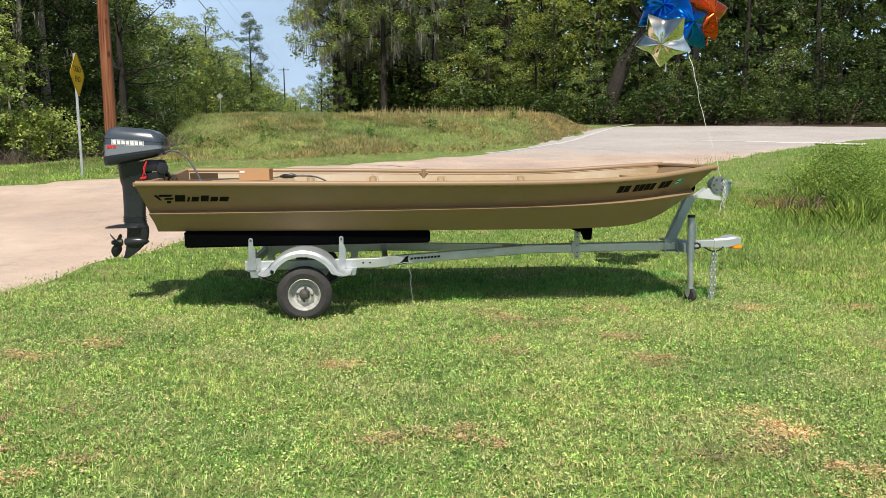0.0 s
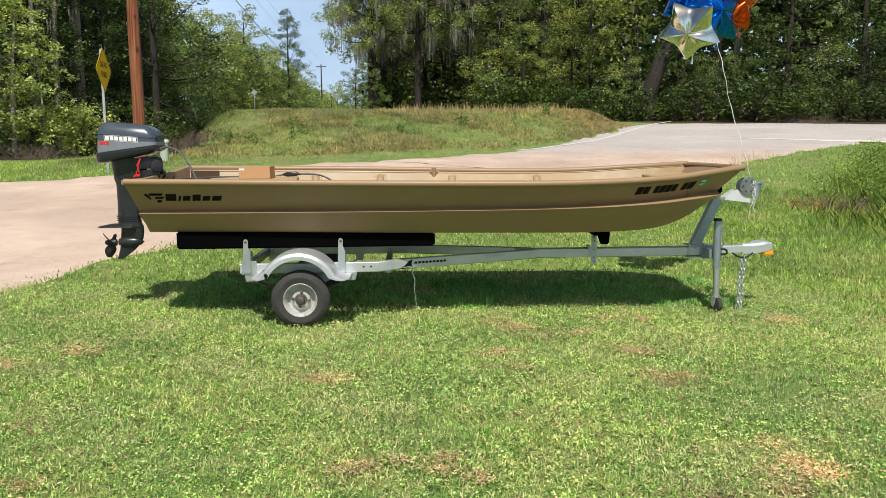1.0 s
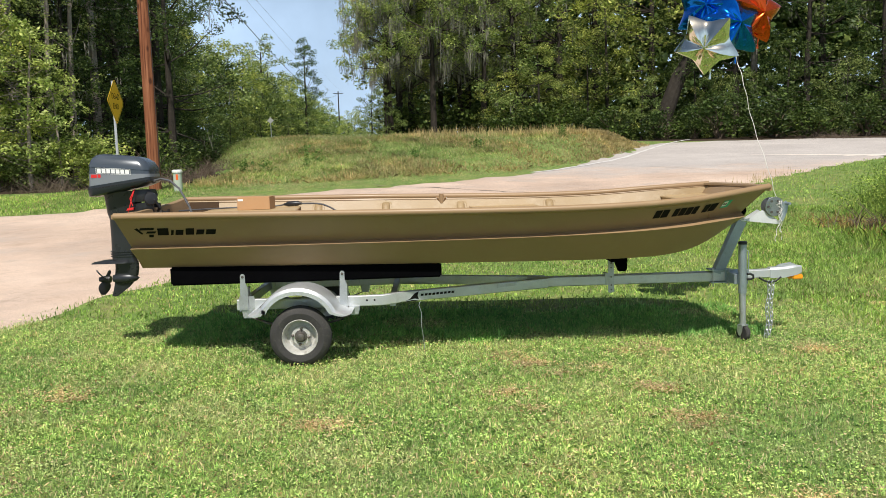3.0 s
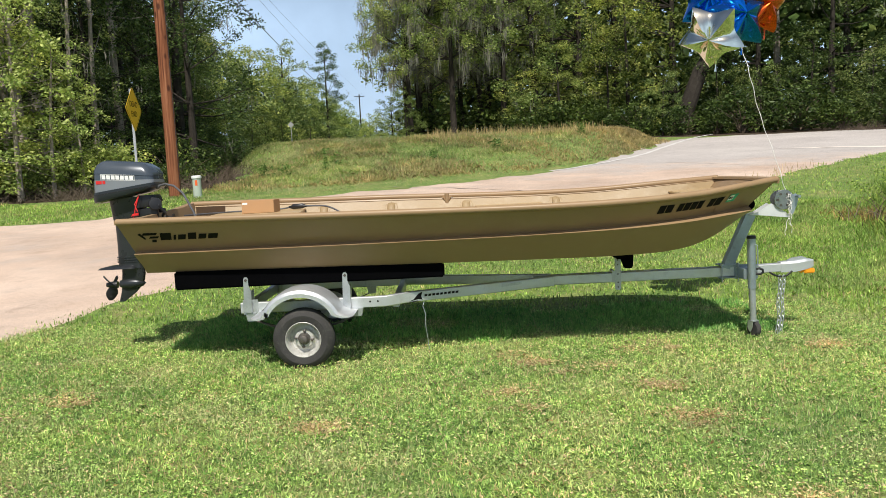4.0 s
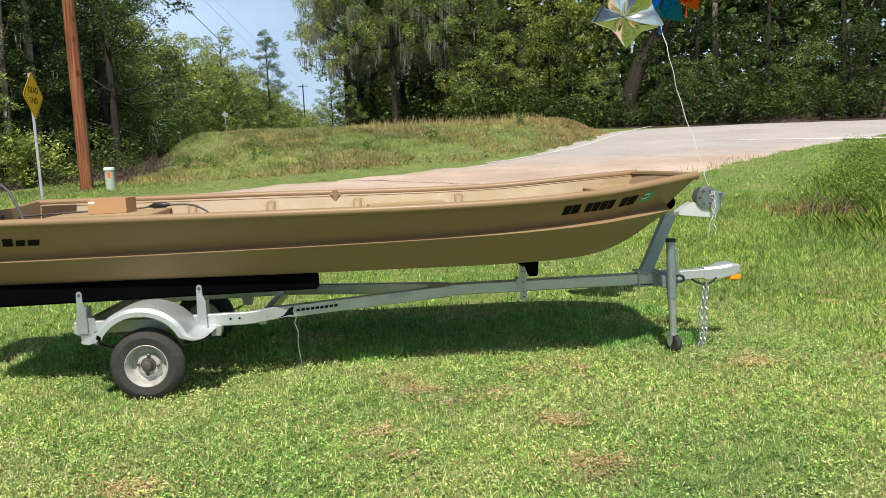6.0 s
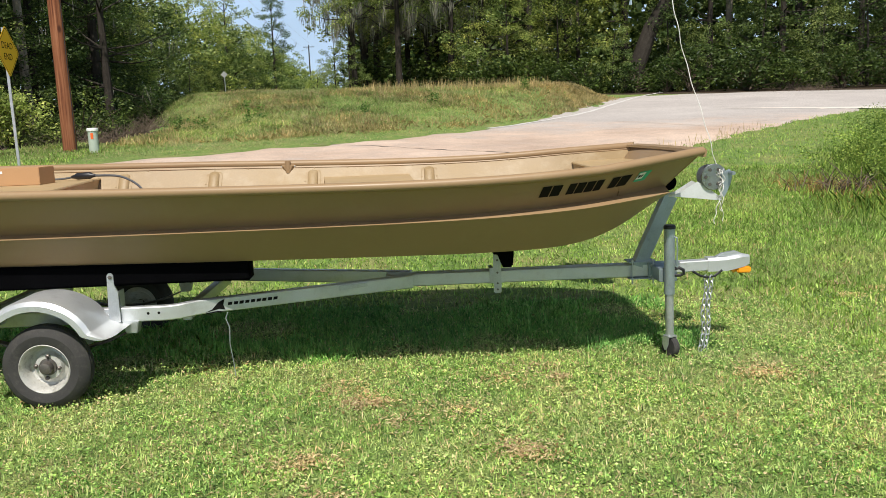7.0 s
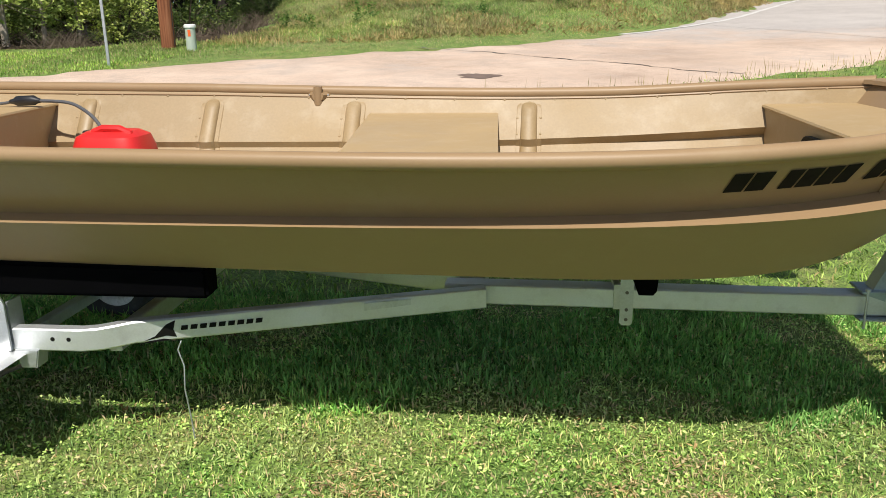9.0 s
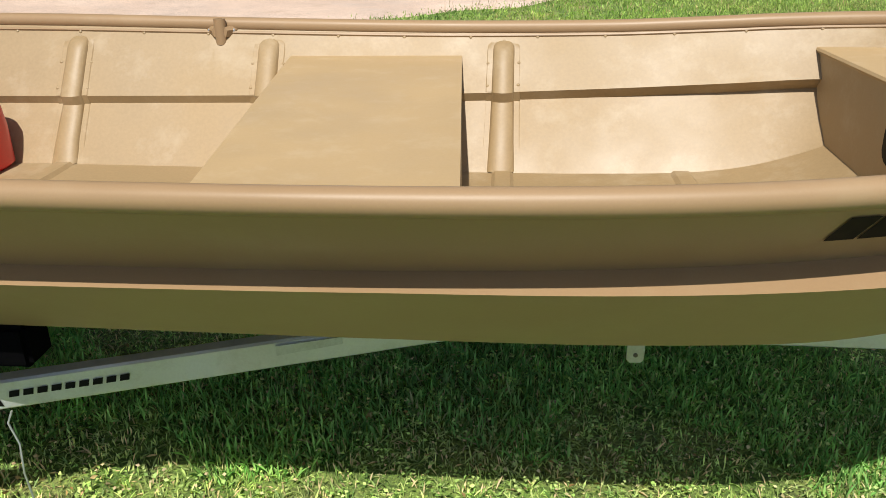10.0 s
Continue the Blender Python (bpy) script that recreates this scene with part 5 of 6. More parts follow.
for k in range(4):
    a = math.pi / 2 * k
    for off in (-0.07, 0.0, 0.07):
        rr = R * (0.965 if off else 0.975)
        ring.append((rr * math.cos(a + off), rr * math.sin(a + off)))
loft(bm, [[FACE @ Vector((x, y, z)) for x, z in ring] for y in (-t, t)])
plate = part("plate", bm, m_sign, sign)
bm = bmesh.new()
inner = [(x * 0.93, z * 0.93) for x, z in ring]
inner2 = [(x * 0.90, z * 0.90) for x, z in ring]
a = [bm.verts.new(FACE @ Vector((x, -t - 0.0015, z))) for x, z in inner]
b2 = [bm.verts.new(FACE @ Vector((x, -t - 0.0015, z))) for x, z in inner2]
for i in range(len(a)):
    bm.faces.new((a[i], a[(i + 1) % len(a)], b2[(i + 1) % len(a)], b2[i]))
part("border", bm, m_decal, plate, smooth=False)
for word, dz in (("DEAD", 0.06), ("END", -0.18)):
    cu = bpy.data.curves.new("lettering", "FONT")
    cu.body, cu.size, cu.align_x, cu.extrude = word, 0.20, "CENTER", 0.001
    tmp = bpy.data.objects.new("lettering", cu)
    me = bpy.data.meshes.new_from_object(tmp)
    bpy.data.objects.remove(tmp)
    me.transform(FACE @ Matrix.Translation((0, -t - 0.003, dz)) @ Euler((radians(90), 0, 0)).to_matrix().to_4x4())
    me.materials.append(m_decal)
    ob = new("lettering", me)
    ob.parent = plate


def utility_pole(x, y, top, r, arm):
    z = ground_at(x, y)
    ob = thing("utility_pole", (x, y, z), "tall brown wooden utility pole" if not arm else "distant wooden utility pole with a crossarm", "utility pole", "utility poles")
    bm = bmesh.new()
    tube(bm, [(x, y, z - 0.3), (x, y, z + 1), (x, y, (z + top) / 2), (x, y, top)], [r * 1.12, r * 1.08, r, r * 0.8], 20)
    pole = part("pole_shaft", bm, m_brown_pole if not arm else m_bark, ob)
    if arm:
        bm = bmesh.new()
        beam(bm, [(x - 1.3, y, top - 0.5), (x + 1.3, y, top - 0.5)], 0.12, 0.14)
        part("crossarm", bm, m_bark, ob)
    else:
        bm = bmesh.new()
        tube(bm, [(x + r * 1.05, y - 0.03, z), (x + r * 1.02, y - 0.03, 3), (x + r * 0.95, y - 0.03, top - 0.2)], 0.012, 6)
        part("ground_wire", bm, m_wire, ob)
    return ob


utility_pole(-7.1, 24.3, 10.5, 0.165, False)
utility_pole(-20.2, 200.0, 20.8, 0.16, True)
for n, (a, b2, sag) in enumerate((((-7.05, 24.3, 9.5), (-20.2, 200.0, 20.4), 3.0), ((-7.05, 24.3, 10.3), (-21.4, 200.0, 20.4), 0.8), ((-7.05, 24.3, 10.4), (-19.0, 200.0, 20.4), 0.4))):
    bm = bmesh.new()
    A, B = Vector(a), Vector(b2)
    tube(bm, [A.lerp(B, f) - Vector((0, 0, 4 * sag * f * (1 - f))) for f in np.linspace(0, 1, 25)], 0.022 if n == 0 else 0.007, 5)
    lone("power_line", bm, m_wire, "thin black overhead cable between poles", "cable", "overhead cables")

px, py = -6.25, 23.75
pz = ground_at(px, py)
ped = thing("utility_pedestal", (px, py, pz), "pale green utility pedestal with an orange label", "utility box")
bm = bmesh.new()
tube(bm, [(px, py, pz - 0.1), (px, py, pz + 0.58)], 0.125, 20)
part("pedestal_body", bm, m_ped, ped)
bm = bmesh.new()
tube(bm, [(px, py, pz + 0.57), (px, py, pz + 0.60), (px, py, pz + 0.64), (px, py, pz + 0.655)], [0.145, 0.15, 0.145, 0.11], 20)
part("pedestal_cap", bm, m_white, ped)
bm = bmesh.new()
loft(bm, [[(px + rr * math.sin(a), py - rr * math.cos(a), pz + z) for a, z in ((-0.1, 0.36), (0.42, 0.36), (0.42, 0.52), (-0.1, 0.52))] for rr in (0.128, 0.1315)])
part("label", bm, m_orange, ped, "orange warning label")

# small distant sign beside the avenue
fx, fy = -9.45, 55.0
fz = ground_at(fx, fy)
far_sign = thing("road_sign", (fx, fy, fz), "grey back of a distant diamond road sign", "road sign")
bm = bmesh.new()
tube(bm, [(fx, fy, fz - 0.2), (fx, fy, fz + 1.9)], 0.025, 8)
part("post", bm, m_galv, far_sign)
bm = bmesh.new()
prism(bm, [(fx - 0.22, fz + 1.85), (fx, fz + 1.63), (fx + 0.22, fz + 1.85), (fx, fz + 2.07)], fy - 0.04, fy - 0.03)
part("plate", bm, m_signback, far_sign)
# dark damp patch on the lane
bm = bmesh.new()
rng = random.Random(5)
ring = []
for k in range(24):
    a = 2 * math.pi * k / 24
    x, y = 1.3 + 0.42 * math.cos(a) * rng.uniform(0.6, 1.1), 18.4 + 0.40 * math.sin(a) * rng.uniform(0.6, 1.1)
    ring.append(bm.verts.new((x, y, ground_at(x, y) + 0.041)))
bm.faces.new(ring)
m_damp = surface("damp_sand", (0.17, 0.12, 0.095), 0.8, 0, 0.25, 5, 60, 0.3, 0.004)
lone("road_damp_patch", bm, m_damp, "dark damp hollow in the sandy lane", "road patch", kind="structure", smooth=False)

# ---- trees ----
def leaf_cloud(rng, centres, per, spread, size, droop=0.0, narrow=0.55):
    """Many small four-cornered leaves round clump centres."""
    C = np.repeat(np.array(centres), per, axis=0)
    n = len(C)
    g = rng.normal(size=(n, 3))
    g /= np.linalg.norm(g, axis=1)[:, None]
    P = C + g * (rng.random((n, 1)) ** 0.45) * np.array(spread)
    d = rng.normal(size=(n, 3))
    d[:, 2] = d[:, 2] * 0.5 - droop
    d /= np.linalg.norm(d, axis=1)[:, None]
    s = np.cross(d, rng.normal(size=(n, 3)))
    s /= np.linalg.norm(s, axis=1)[:, None]
    L = size * rng.uniform(0.6, 1.35, (n, 1))
    bend = np.cross(d, s) * L * 0.18
    v = np.stack([P - d * L * 0.5, P + s * L * narrow * 0.5 + bend, P + d * L * 0.5, P - s * L * narrow * 0.5 + bend], 1)
    idx = np.arange(n)[:, None] * 4
    t = np.concatenate([idx + [0, 1, 2], idx + [0, 2, 3]], 0)
    return v.reshape(-1, 3), t


def make_tree(seed, h, r_crown, base, r_trunk, clumps, per, size, leaves, moss=0, lean=0.0, cone=0.0, spread=0.85, bark=None, hang=(0.4, 1.7), strands=11):
    rng = np.random.default_rng(seed)
    ob = new("tree")
    bm = bmesh.new()
    bendx, bendy = rng.normal(0, 0.03 + lean, 2) * h * 0.25
    spine = [Vector((bendx * f * f, bendy * f * f, h * 0.9 * f)) for f in np.linspace(0, 1, 8)]
    spine[0].z = -0.4
    tube(bm, spine, [r_trunk * (1.25 if i == 0 else 1) * (1 - 0.85 * f) + 0.02 for i, f in enumerate(np.linspace(0, 1, 8))], 8)
    centres = []
    for k in range(clumps):
        f = base + (1 - base) * (k + rng.random()) / clumps
        g = (f - base) / (1 - base)
        env = math.sqrt(max(0.02, 1 - ((g - 0.42) / 0.64) ** 2))
        if cone:
            env *= 1 - cone * (f - base) / (1 - base)
        a = rng.random() * 2 * math.pi
        rad = r_crown * env * (0.35 + 0.75 * rng.random() ** 0.6)
        j = min(6, int(f * 7 * 0.95))
        root = spine[j].lerp(spine[j + 1], 0.5)
        tip = Vector((root.x + math.cos(a) * rad, root.y + math.sin(a) * rad, h * f + rng.normal(0, 0.25)))
        centres.append(tuple(tip))
        if k % 3 == 0:
            mid = root.lerp(tip, 0.5) + Vector((0, 0, -0.06 * rad))
            tube(bm, [root, mid, tip], [r_trunk * 0.28 * (1 - 0.5 * f), r_trunk * 0.16, 0.015], 5)
    me = finish(bm, "trunk", bark or m_bark)
    trunk = new("trunk", me)
    trunk.parent = ob
    v, t = leaf_cloud(rng, centres, per, (spread, spread, spread * 0.62), size)
    crown = new("crown", soup("crown", v, t, leaves))
    crown.parent = ob
    if moss:
        vs, ts = [], []
        for k in range(moss):
            c0 = np.array(centres[rng.integers(len(centres))]) + rng.normal(0, 0.35, 3)
            u = rng.uniform(0.35, 1.0)
            for q in range(strands):
                off = rng.normal(0, 1, 3)
                p = c0 + off * (0.24 * u, 0.24 * u, 0.16)
                ln, w = rng.uniform(*hang) * u * math.exp(-0.35 * (off[0] ** 2 + off[1] ** 2)), rng.uniform(0.008, 0.026)
                a = rng.random() * math.pi
                s = np.array((math.cos(a), math.sin(a), 0)) * w
                k1, k2 = rng.normal(0, 0.05, 2)
                i = len(vs)
                vs += [p - s * 0.4, p + s * 0.4, p + s + (k1, k2, -ln * 0.5), p - s + (k1, k2, -ln * 0.45), p + (k1 * 2.2, k2, -ln)]
                ts += [(i, i + 1, i + 2), (i, i + 2, i + 3), (i + 3, i + 2, i + 4)]
        mo = new("hanging_moss", soup("hanging_moss", np.array(vs), np.array(ts), m_moss))
        mo.parent = ob
        tagged(mo, "grey hanging moss", kind="stuff")
    return ob


KINDS = {
    "oak": ([make_tree(10 + i, 17.0, 4.8, 0.16, 0.34, 78, 124, 0.19, m_leaf, 60, 0.05, spread=0.88, hang=(0.4, 2.0)) for i in range(3)], "tall green oak hung with grey moss"),
    "mossy": ([make_tree(15 + i, 16.5, 4.6, 0.40, 0.30, 82, 124, 0.175, m_leaf2, 150, 0.06, spread=0.82, hang=(0.6, 3.0), strands=22) for i in range(2)], "spreading oak with curtains of grey moss"),
    "broad": ([make_tree(20 + i, 12.0, 3.7, 0.10, 0.2, 66, 116, 0.17, m_leaf2, 0, spread=0.75) for i in range(3)], "bright green broadleaf tree at the wood's edge"),
    "dark": ([make_tree(25 + i, 15.0, 3.7, 0.12, 0.24, 72, 108, 0.16, m_dark, 14, 0.05, spread=0.75) for i in range(3)], "dense dark green tree, leaves darkened as if shaded"),
    "pine": ([make_tree(30 + i, 19.0, 2.9, 0.45, 0.25, 60, 76, 0.22, m_pine, 12, cone=0.4, spread=0.75, bark=(None, m_bark_pale)[i]) for i in range(2)], "tall straight pine with a high dark crown"),
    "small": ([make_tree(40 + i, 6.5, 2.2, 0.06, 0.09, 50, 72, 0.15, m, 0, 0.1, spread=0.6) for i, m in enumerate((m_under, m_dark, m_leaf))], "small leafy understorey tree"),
    # leaf colour of these slim trees is raised to look sunlit
    "sapling": ([make_tree(46 + i, 7.0, 1.9, 0.10, 0.085, 54, 46, 0.15, m_sunlit, 0, 0.15, spread=0.42, bark=m_bark_pale) for i in range(2)], "slim pale-barked tree, its sparse yellow-green leaves lightened as if sunlit"),
    "far_oak": ([make_tree(50 + i, 17.0, 4.8, 0.14, 0.34, 66, 52, 0.32, m_leaf, 0, 0.05, spread=0.95) for i in range(2)], "dark green oak deeper in the wood"),
    "far_broad": ([make_tree(55 + i, 14.5, 4.4, 0.08, 0.2, 68, 76, 0.26, m_leaf2, 0, spread=0.88) for i in range(2)], "rounded bright green tree along the avenue"),
    "vine": ([make_tree(80, 15.0, 1.5, 0.05, 0.17, 44, 40, 0.13, m_leaf, 8, 0.12, spread=0.5, bark=m_bark_pale)], "pale slender trunk wound with leafy vines"),
}
used = set()
tree_rng = random.Random(77)


def plant(kind, x, y, scale=1.0, stretch=1.0):
    protos, label = KINDS[kind]
    src = protos[tree_rng.randrange(len(protos))]
    m = Matrix.Translation((x, y, ground_at(x, y) - 0.05)) @ Euler((0, 0, tree_rng.uniform(0, 6.28))).to_matrix().to_4x4() @ Matrix.Diagonal((scale, scale, scale * stretch, 1))
    if src.name not in used:
        used.add(src.name)
        src.matrix_basis = m
        return tagged(src, label, "tree", "woodland trees")
    return tagged(copy_thing(src, m), label, "tree", "woodland trees")


def jitter(v, s):
    return v + tree_rng.uniform(-s, s)


# right-hand woods across the road: mossy oaks with an open dark hollow under them, then a leafy edge
for x, y, k in ((-1.9, 69.5, 0.92), (1.8, 68.0, 1.0), (6.0, 67.0, 0.98), (-0.2, 75.0, 1.05), (4.4, 73.5, 1.1), (-1.2, 72.5, 0.95)):
    plant("mossy", x, y, k)
# beyond x 18 the shade-darkened kind stands in for deep shadow
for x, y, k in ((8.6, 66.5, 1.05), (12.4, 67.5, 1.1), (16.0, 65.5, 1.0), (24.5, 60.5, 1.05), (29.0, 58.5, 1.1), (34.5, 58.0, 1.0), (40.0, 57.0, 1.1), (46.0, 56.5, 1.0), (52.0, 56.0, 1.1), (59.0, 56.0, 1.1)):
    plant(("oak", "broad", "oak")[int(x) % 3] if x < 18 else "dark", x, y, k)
for x, y, k in ((7.2, 65.0, 0.9), (10.2, 64.0, 1.1), (12.0, 64.5, 0.9), (14.0, 63.6, 1.15), (21.4, 60.0, 1.0), (23.6, 57.6, 0.8), (26.4, 56.0, 1.0), (30.0, 54.8, 0.9), (33.0, 54.5, 1.1), (37.5, 53.6, 0.9), (42.0, 53.2, 1.1), (47.0, 53.0, 0.9), (53.0, 53.0, 1.0)):
    plant(("small", "broad", "small")[int(y * 10) % 3] if x < 22 else "small", x, y, k * (1.0 if int(y * 10) % 3 != 1 else 0.6))
for i, (x, y) in enumerate(catmull([(-2.5, 80.0), (6.0, 75.0), (16.0, 72.0), (28.0, 65.0), (44.0, 62.0), (62.0, 60.0)], 16)):
    plant(("pine", "far_oak", "dark")[i % 3], jitter(x, 1.0), jitter(y, 1.5), tree_rng.uniform(1.0, 1.25))
plant("far_oak", 68.0, 58.0, 1.1)
plant("far_oak", 76.0, 60.0, 1.2)
# left-hand wood beside the lane
for x, y, kind, s in ((-16.2, 28.5, "oak", 0.62), (-19.0, 25.0, "broad", 0.85), (-14.6, 30.0, "pine", 0.85), (-17.6, 28.2, "pine", 0.9), (-15.0, 32.0, "pine", 0.95), (-18.5, 32.5, "dark", 0.95), (-22.0, 29.0, "pine", 1.0), (-25.0, 24.0, "broad", 1.0), (-16.5, 37.5, "dark", 0.9), (-19.5, 39.5, "pine", 1.0), (-23.0, 37.0, "far_oak", 1.0), (-27.0, 33.0, "far_oak", 1.0), (-30.0, 26.0, "far_oak", 1.1), (-19.0, 44.5, "dark", 1.0), (-23.0, 47.0, "far_broad", 1.0), (-27.0, 44.0, "pine", 1.1), (-33.0, 38.0, "far_oak", 1.2), (-29.0, 18.0, "broad", 0.9), (-21.5, 52.0, "dark", 1.0), (-24.5, 57.0, "far_oak", 0.9), (-30.0, 52.0, "far_oak", 1.2), (-13.6, 33.5, "dark", 0.62), (-14.6, 39.5, "dark", 0.80), (-15.8, 45.0, "dark", 0.88), (-17.6, 51.0, "dark", 0.92), (-19.0, 57.0, "oak", 0.80), (-15.0, 47.5, "pine", 0.65), (-18.2, 48.0, "pine", 0.75), (-16.0, 52.5, "dark", 0.80), (-17.4, 60.5, "broad", 0.95), (-13.4, 36.0, "pine", 0.7), (-20.5, 63.0, "oak", 0.78), (-12.2, 40.5, "dark", 0.95), (-10.4, 36.8, "dark", 0.72)):
    plant(kind, x, y, s)
for x, y, s in ((-13.3, 27.6, 0.85), (-14.4, 28.6, 1.0), (-12.9, 30.4, 0.8), (-16.0, 26.6, 0.9), (-13.0, 32.6, 0.9), (-18.0, 24.6, 0.9)):
    plant("vine", x, y, s)
for x, y, s in ((-14.0, 26.9, 0.62), (-16.6, 25.6, 0.7)):
    plant("broad", x, y, s)
for x, y, s in ((-12.6, 25.8, 0.95), (-11.9, 26.6, 0.75), (-13.9, 25.2, 1.1), (-15.4, 24.6, 1.0), (-11.2, 27.3, 0.55), (-17.6, 23.8, 1.1)):
    plant("sapling", x, y, s)
for x, y, s in ((-12.8, 28.8, 0.6), (-14.6, 25.6, 0.5), (-17.4, 22.9, 0.55), (-13.2, 34.5, 0.65), (-14.0, 41.0, 0.7), (-21.0, 21.5, 0.7), (-14.6, 46.0, 0.8), (-15.5, 29.5, 0.9), (-16.0, 51.0, 0.9), (-17.5, 56.0, 0.9)):
    plant("small", x, y, s)
# avenue going away
for i, y in enumerate(np.arange(66, 205, 9.0)):
    plant(("far_broad", "far_broad", "far_oak", "far_broad")[i % 4] if i > 2 else "dark", jitter(-22.8 - 0.012 * (y - 60), 0.8), jitter(y, 1.5), tree_rng.uniform(0.92, 1.08) * (0.86 if i % 4 == 2 else 1.0))
    if i % 2 == 0:
        plant("far_oak", jitter(-31.0, 1.5), jitter(y + 3, 2), tree_rng.uniform(0.8, 0.9))
    if i < 9:
        plant("small", jitter(-19.4, 0.6), jitter(y, 1.0), 0.8)
for i, y in enumerate(np.arange(88, 200, 16.0)):
    plant(("far_oak", "far_broad")[i % 2], jitter(0.0, 1.0), y, 0.95)
for i, x in enumerate(np.arange(-40, 4, 6.0)):
    plant("far_broad", x, 250 + 4 * (i % 3), 1.15)
for x, y, s in ((-17.5, 215.0, 0.8), (-12.5, 220.0, 0.8), (-8.0, 214.0, 0.8)):
    plant("far_broad", x, y, s)
plant("pine", -21.0, 150.0, 0.98)
for x, y, s in ((-13.6, 150.0, 0.5), (-16.5, 172.0, 0.62), (-11.2, 128.0, 0.45)):
    plant("far_broad", x, y, s)
for x, y, s in ((-3.6, 70.5, 0.62), (-2.2, 67.5, 0.42)):
    plant("broad", x, y, s)
# low dense growth under the avenue's trees
rng = np.random.default_rng(19)
C = [(-22.5 - 0.012 * (y - 60) + rng.normal(0, 1.5), y + rng.normal(0, 1.2), ground_at(-22.0, y) + 11.5 * rng.random() ** 1.2) for y in np.linspace(58, 240, 150) for _ in range(11)]
C += [(x, 240 + rng.normal(0, 3.0), ground_at(x, 240) + 11.0 * rng.random()) for x in np.linspace(-24, 8, 40) for _ in range(6)]
v, t = leaf_cloud(rng, C, 34, (1.2, 1.2, 0.9), 0.40, narrow=0.7)
tagged(new("avenue_thicket", soup("avenue_thicket", v, t, m_leaf)), "dense green thicket along the far road", "thicket", kind="stuff")
# an old oak that leans over the road
old = new("tree")
bm = bmesh.new()
ox, oy = 18.6, 60.0
oz = ground_at(ox, oy)
tube(bm, [(ox, oy, oz - 0.4), (ox + 0.3, oy, oz + 1.5), (ox + 1.4, oy - 0.2, oz + 4.5), (ox + 3.6, oy - 0.4, oz + 8.0), (ox + 5.2, oy - 0.5, oz + 11.0), (ox + 5.8, oy, oz + 14.5)], [0.85, 0.62, 0.55, 0.46, 0.34, 0.12], 12)
tube(bm, [(ox + 3.0, oy - 0.3, oz + 7.2), (ox + 1.2, oy - 0.8, oz + 9.6), (ox - 1.6, oy - 1.4, oz + 11.0), (ox - 4.0, oy - 1.2, oz + 12.2)], [0.3, 0.24, 0.17, 0.06], 8)
tube(bm, [(ox + 4.2, oy - 0.4, oz + 9.2), (ox + 6.6, oy - 1.2, oz + 10.2), (ox + 9.2, oy - 1.6, oz + 10.4)], [0.24, 0.17, 0.05], 8)
trunk = new("trunk", finish(bm, "trunk", m_bark))
trunk.parent = old
rng = np.random.default_rng(3)
C = [(ox + 2.5 + rng.normal(0, 3.4), oy - 0.5 + rng.normal(0, 1.6), oz + 11.5 + rng.normal(0, 1.8)) for _ in range(90)]
v, t = leaf_cloud(rng, C, 46, (1.0, 1.0, 0.65), 0.36)
crown = new("crown", soup("crown", v, t, m_leaf))
crown.parent = old
for dx, dy in ((-1.6, -3.0), (4.0, -2.5)):
    plant("small", ox + dx, oy + dy + 2.0, 0.8)
tagged(old, "big dark oak with a leaning trunk by the road", "tree", "woodland trees")

for protos, _ in KINDS.values():
    for src in protos:
        if src.name not in used:
            for o in (*src.children, src):
                bpy.data.objects.remove(o)

# shrubs along the edges of the woods
def make_shrub(seed, h, r, leaves, per, size):
    rng = np.random.default_rng(seed)
    ob = new("shrub")
    centres = [(math.cos(a) * r * q, math.sin(a) * r * q, h * (0.15 + 0.8 * f * (1 - 0.35 * q))) for a, q, f in zip(rng.random(34) * 6.28, rng.random(34) ** 0.6, rng.random(34))]
    bm = bmesh.new()
    for c0 in centres[:26]:
        tube(bm, [(0, 0, -0.1), (c0[0] * 0.4, c0[1] * 0.4, c0[2] * 0.6), c0], [0.028, 0.016, 0.006], 4)
    st = new("stem_tangle", finish(bm, "stem_tangle", m_twig))
    st.parent = ob
    tagged(st, kind="stuff")
    v, t = leaf_cloud(rng, centres, per, (0.42, 0.42, 0.34), size)
    cr = new("foliage", soup("foliage", v, t, leaves))
    cr.parent = ob
    return tagged(ob, "dense green shrub at the wood's edge", "shrub", "woodland shrubs")


# far and dim shrubs take the shade-darkened leaves, near ones the lighter leaves
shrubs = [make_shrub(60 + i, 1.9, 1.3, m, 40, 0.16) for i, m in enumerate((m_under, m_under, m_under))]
near_shrubs = [make_shrub(66 + i, 1.9, 1.35, m, 84, 0.105) for i, m in enumerate((m_leaf2, m_sunlit, m_leaf))]
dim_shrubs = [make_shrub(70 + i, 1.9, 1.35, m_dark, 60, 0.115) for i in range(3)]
spots = []
for i, (x, y) in enumerate(catmull([(7.0, 64.5), (10.0, 63.5), (14.0, 61.0), (26.0, 53.5), (42.0, 49.5), (60.0, 49.0), (80.0, 52.5)], 34)):
    spots.append((jitter(x, 0.8), jitter(y, 0.8), tree_rng.uniform(0.9, 1.5), shrubs))
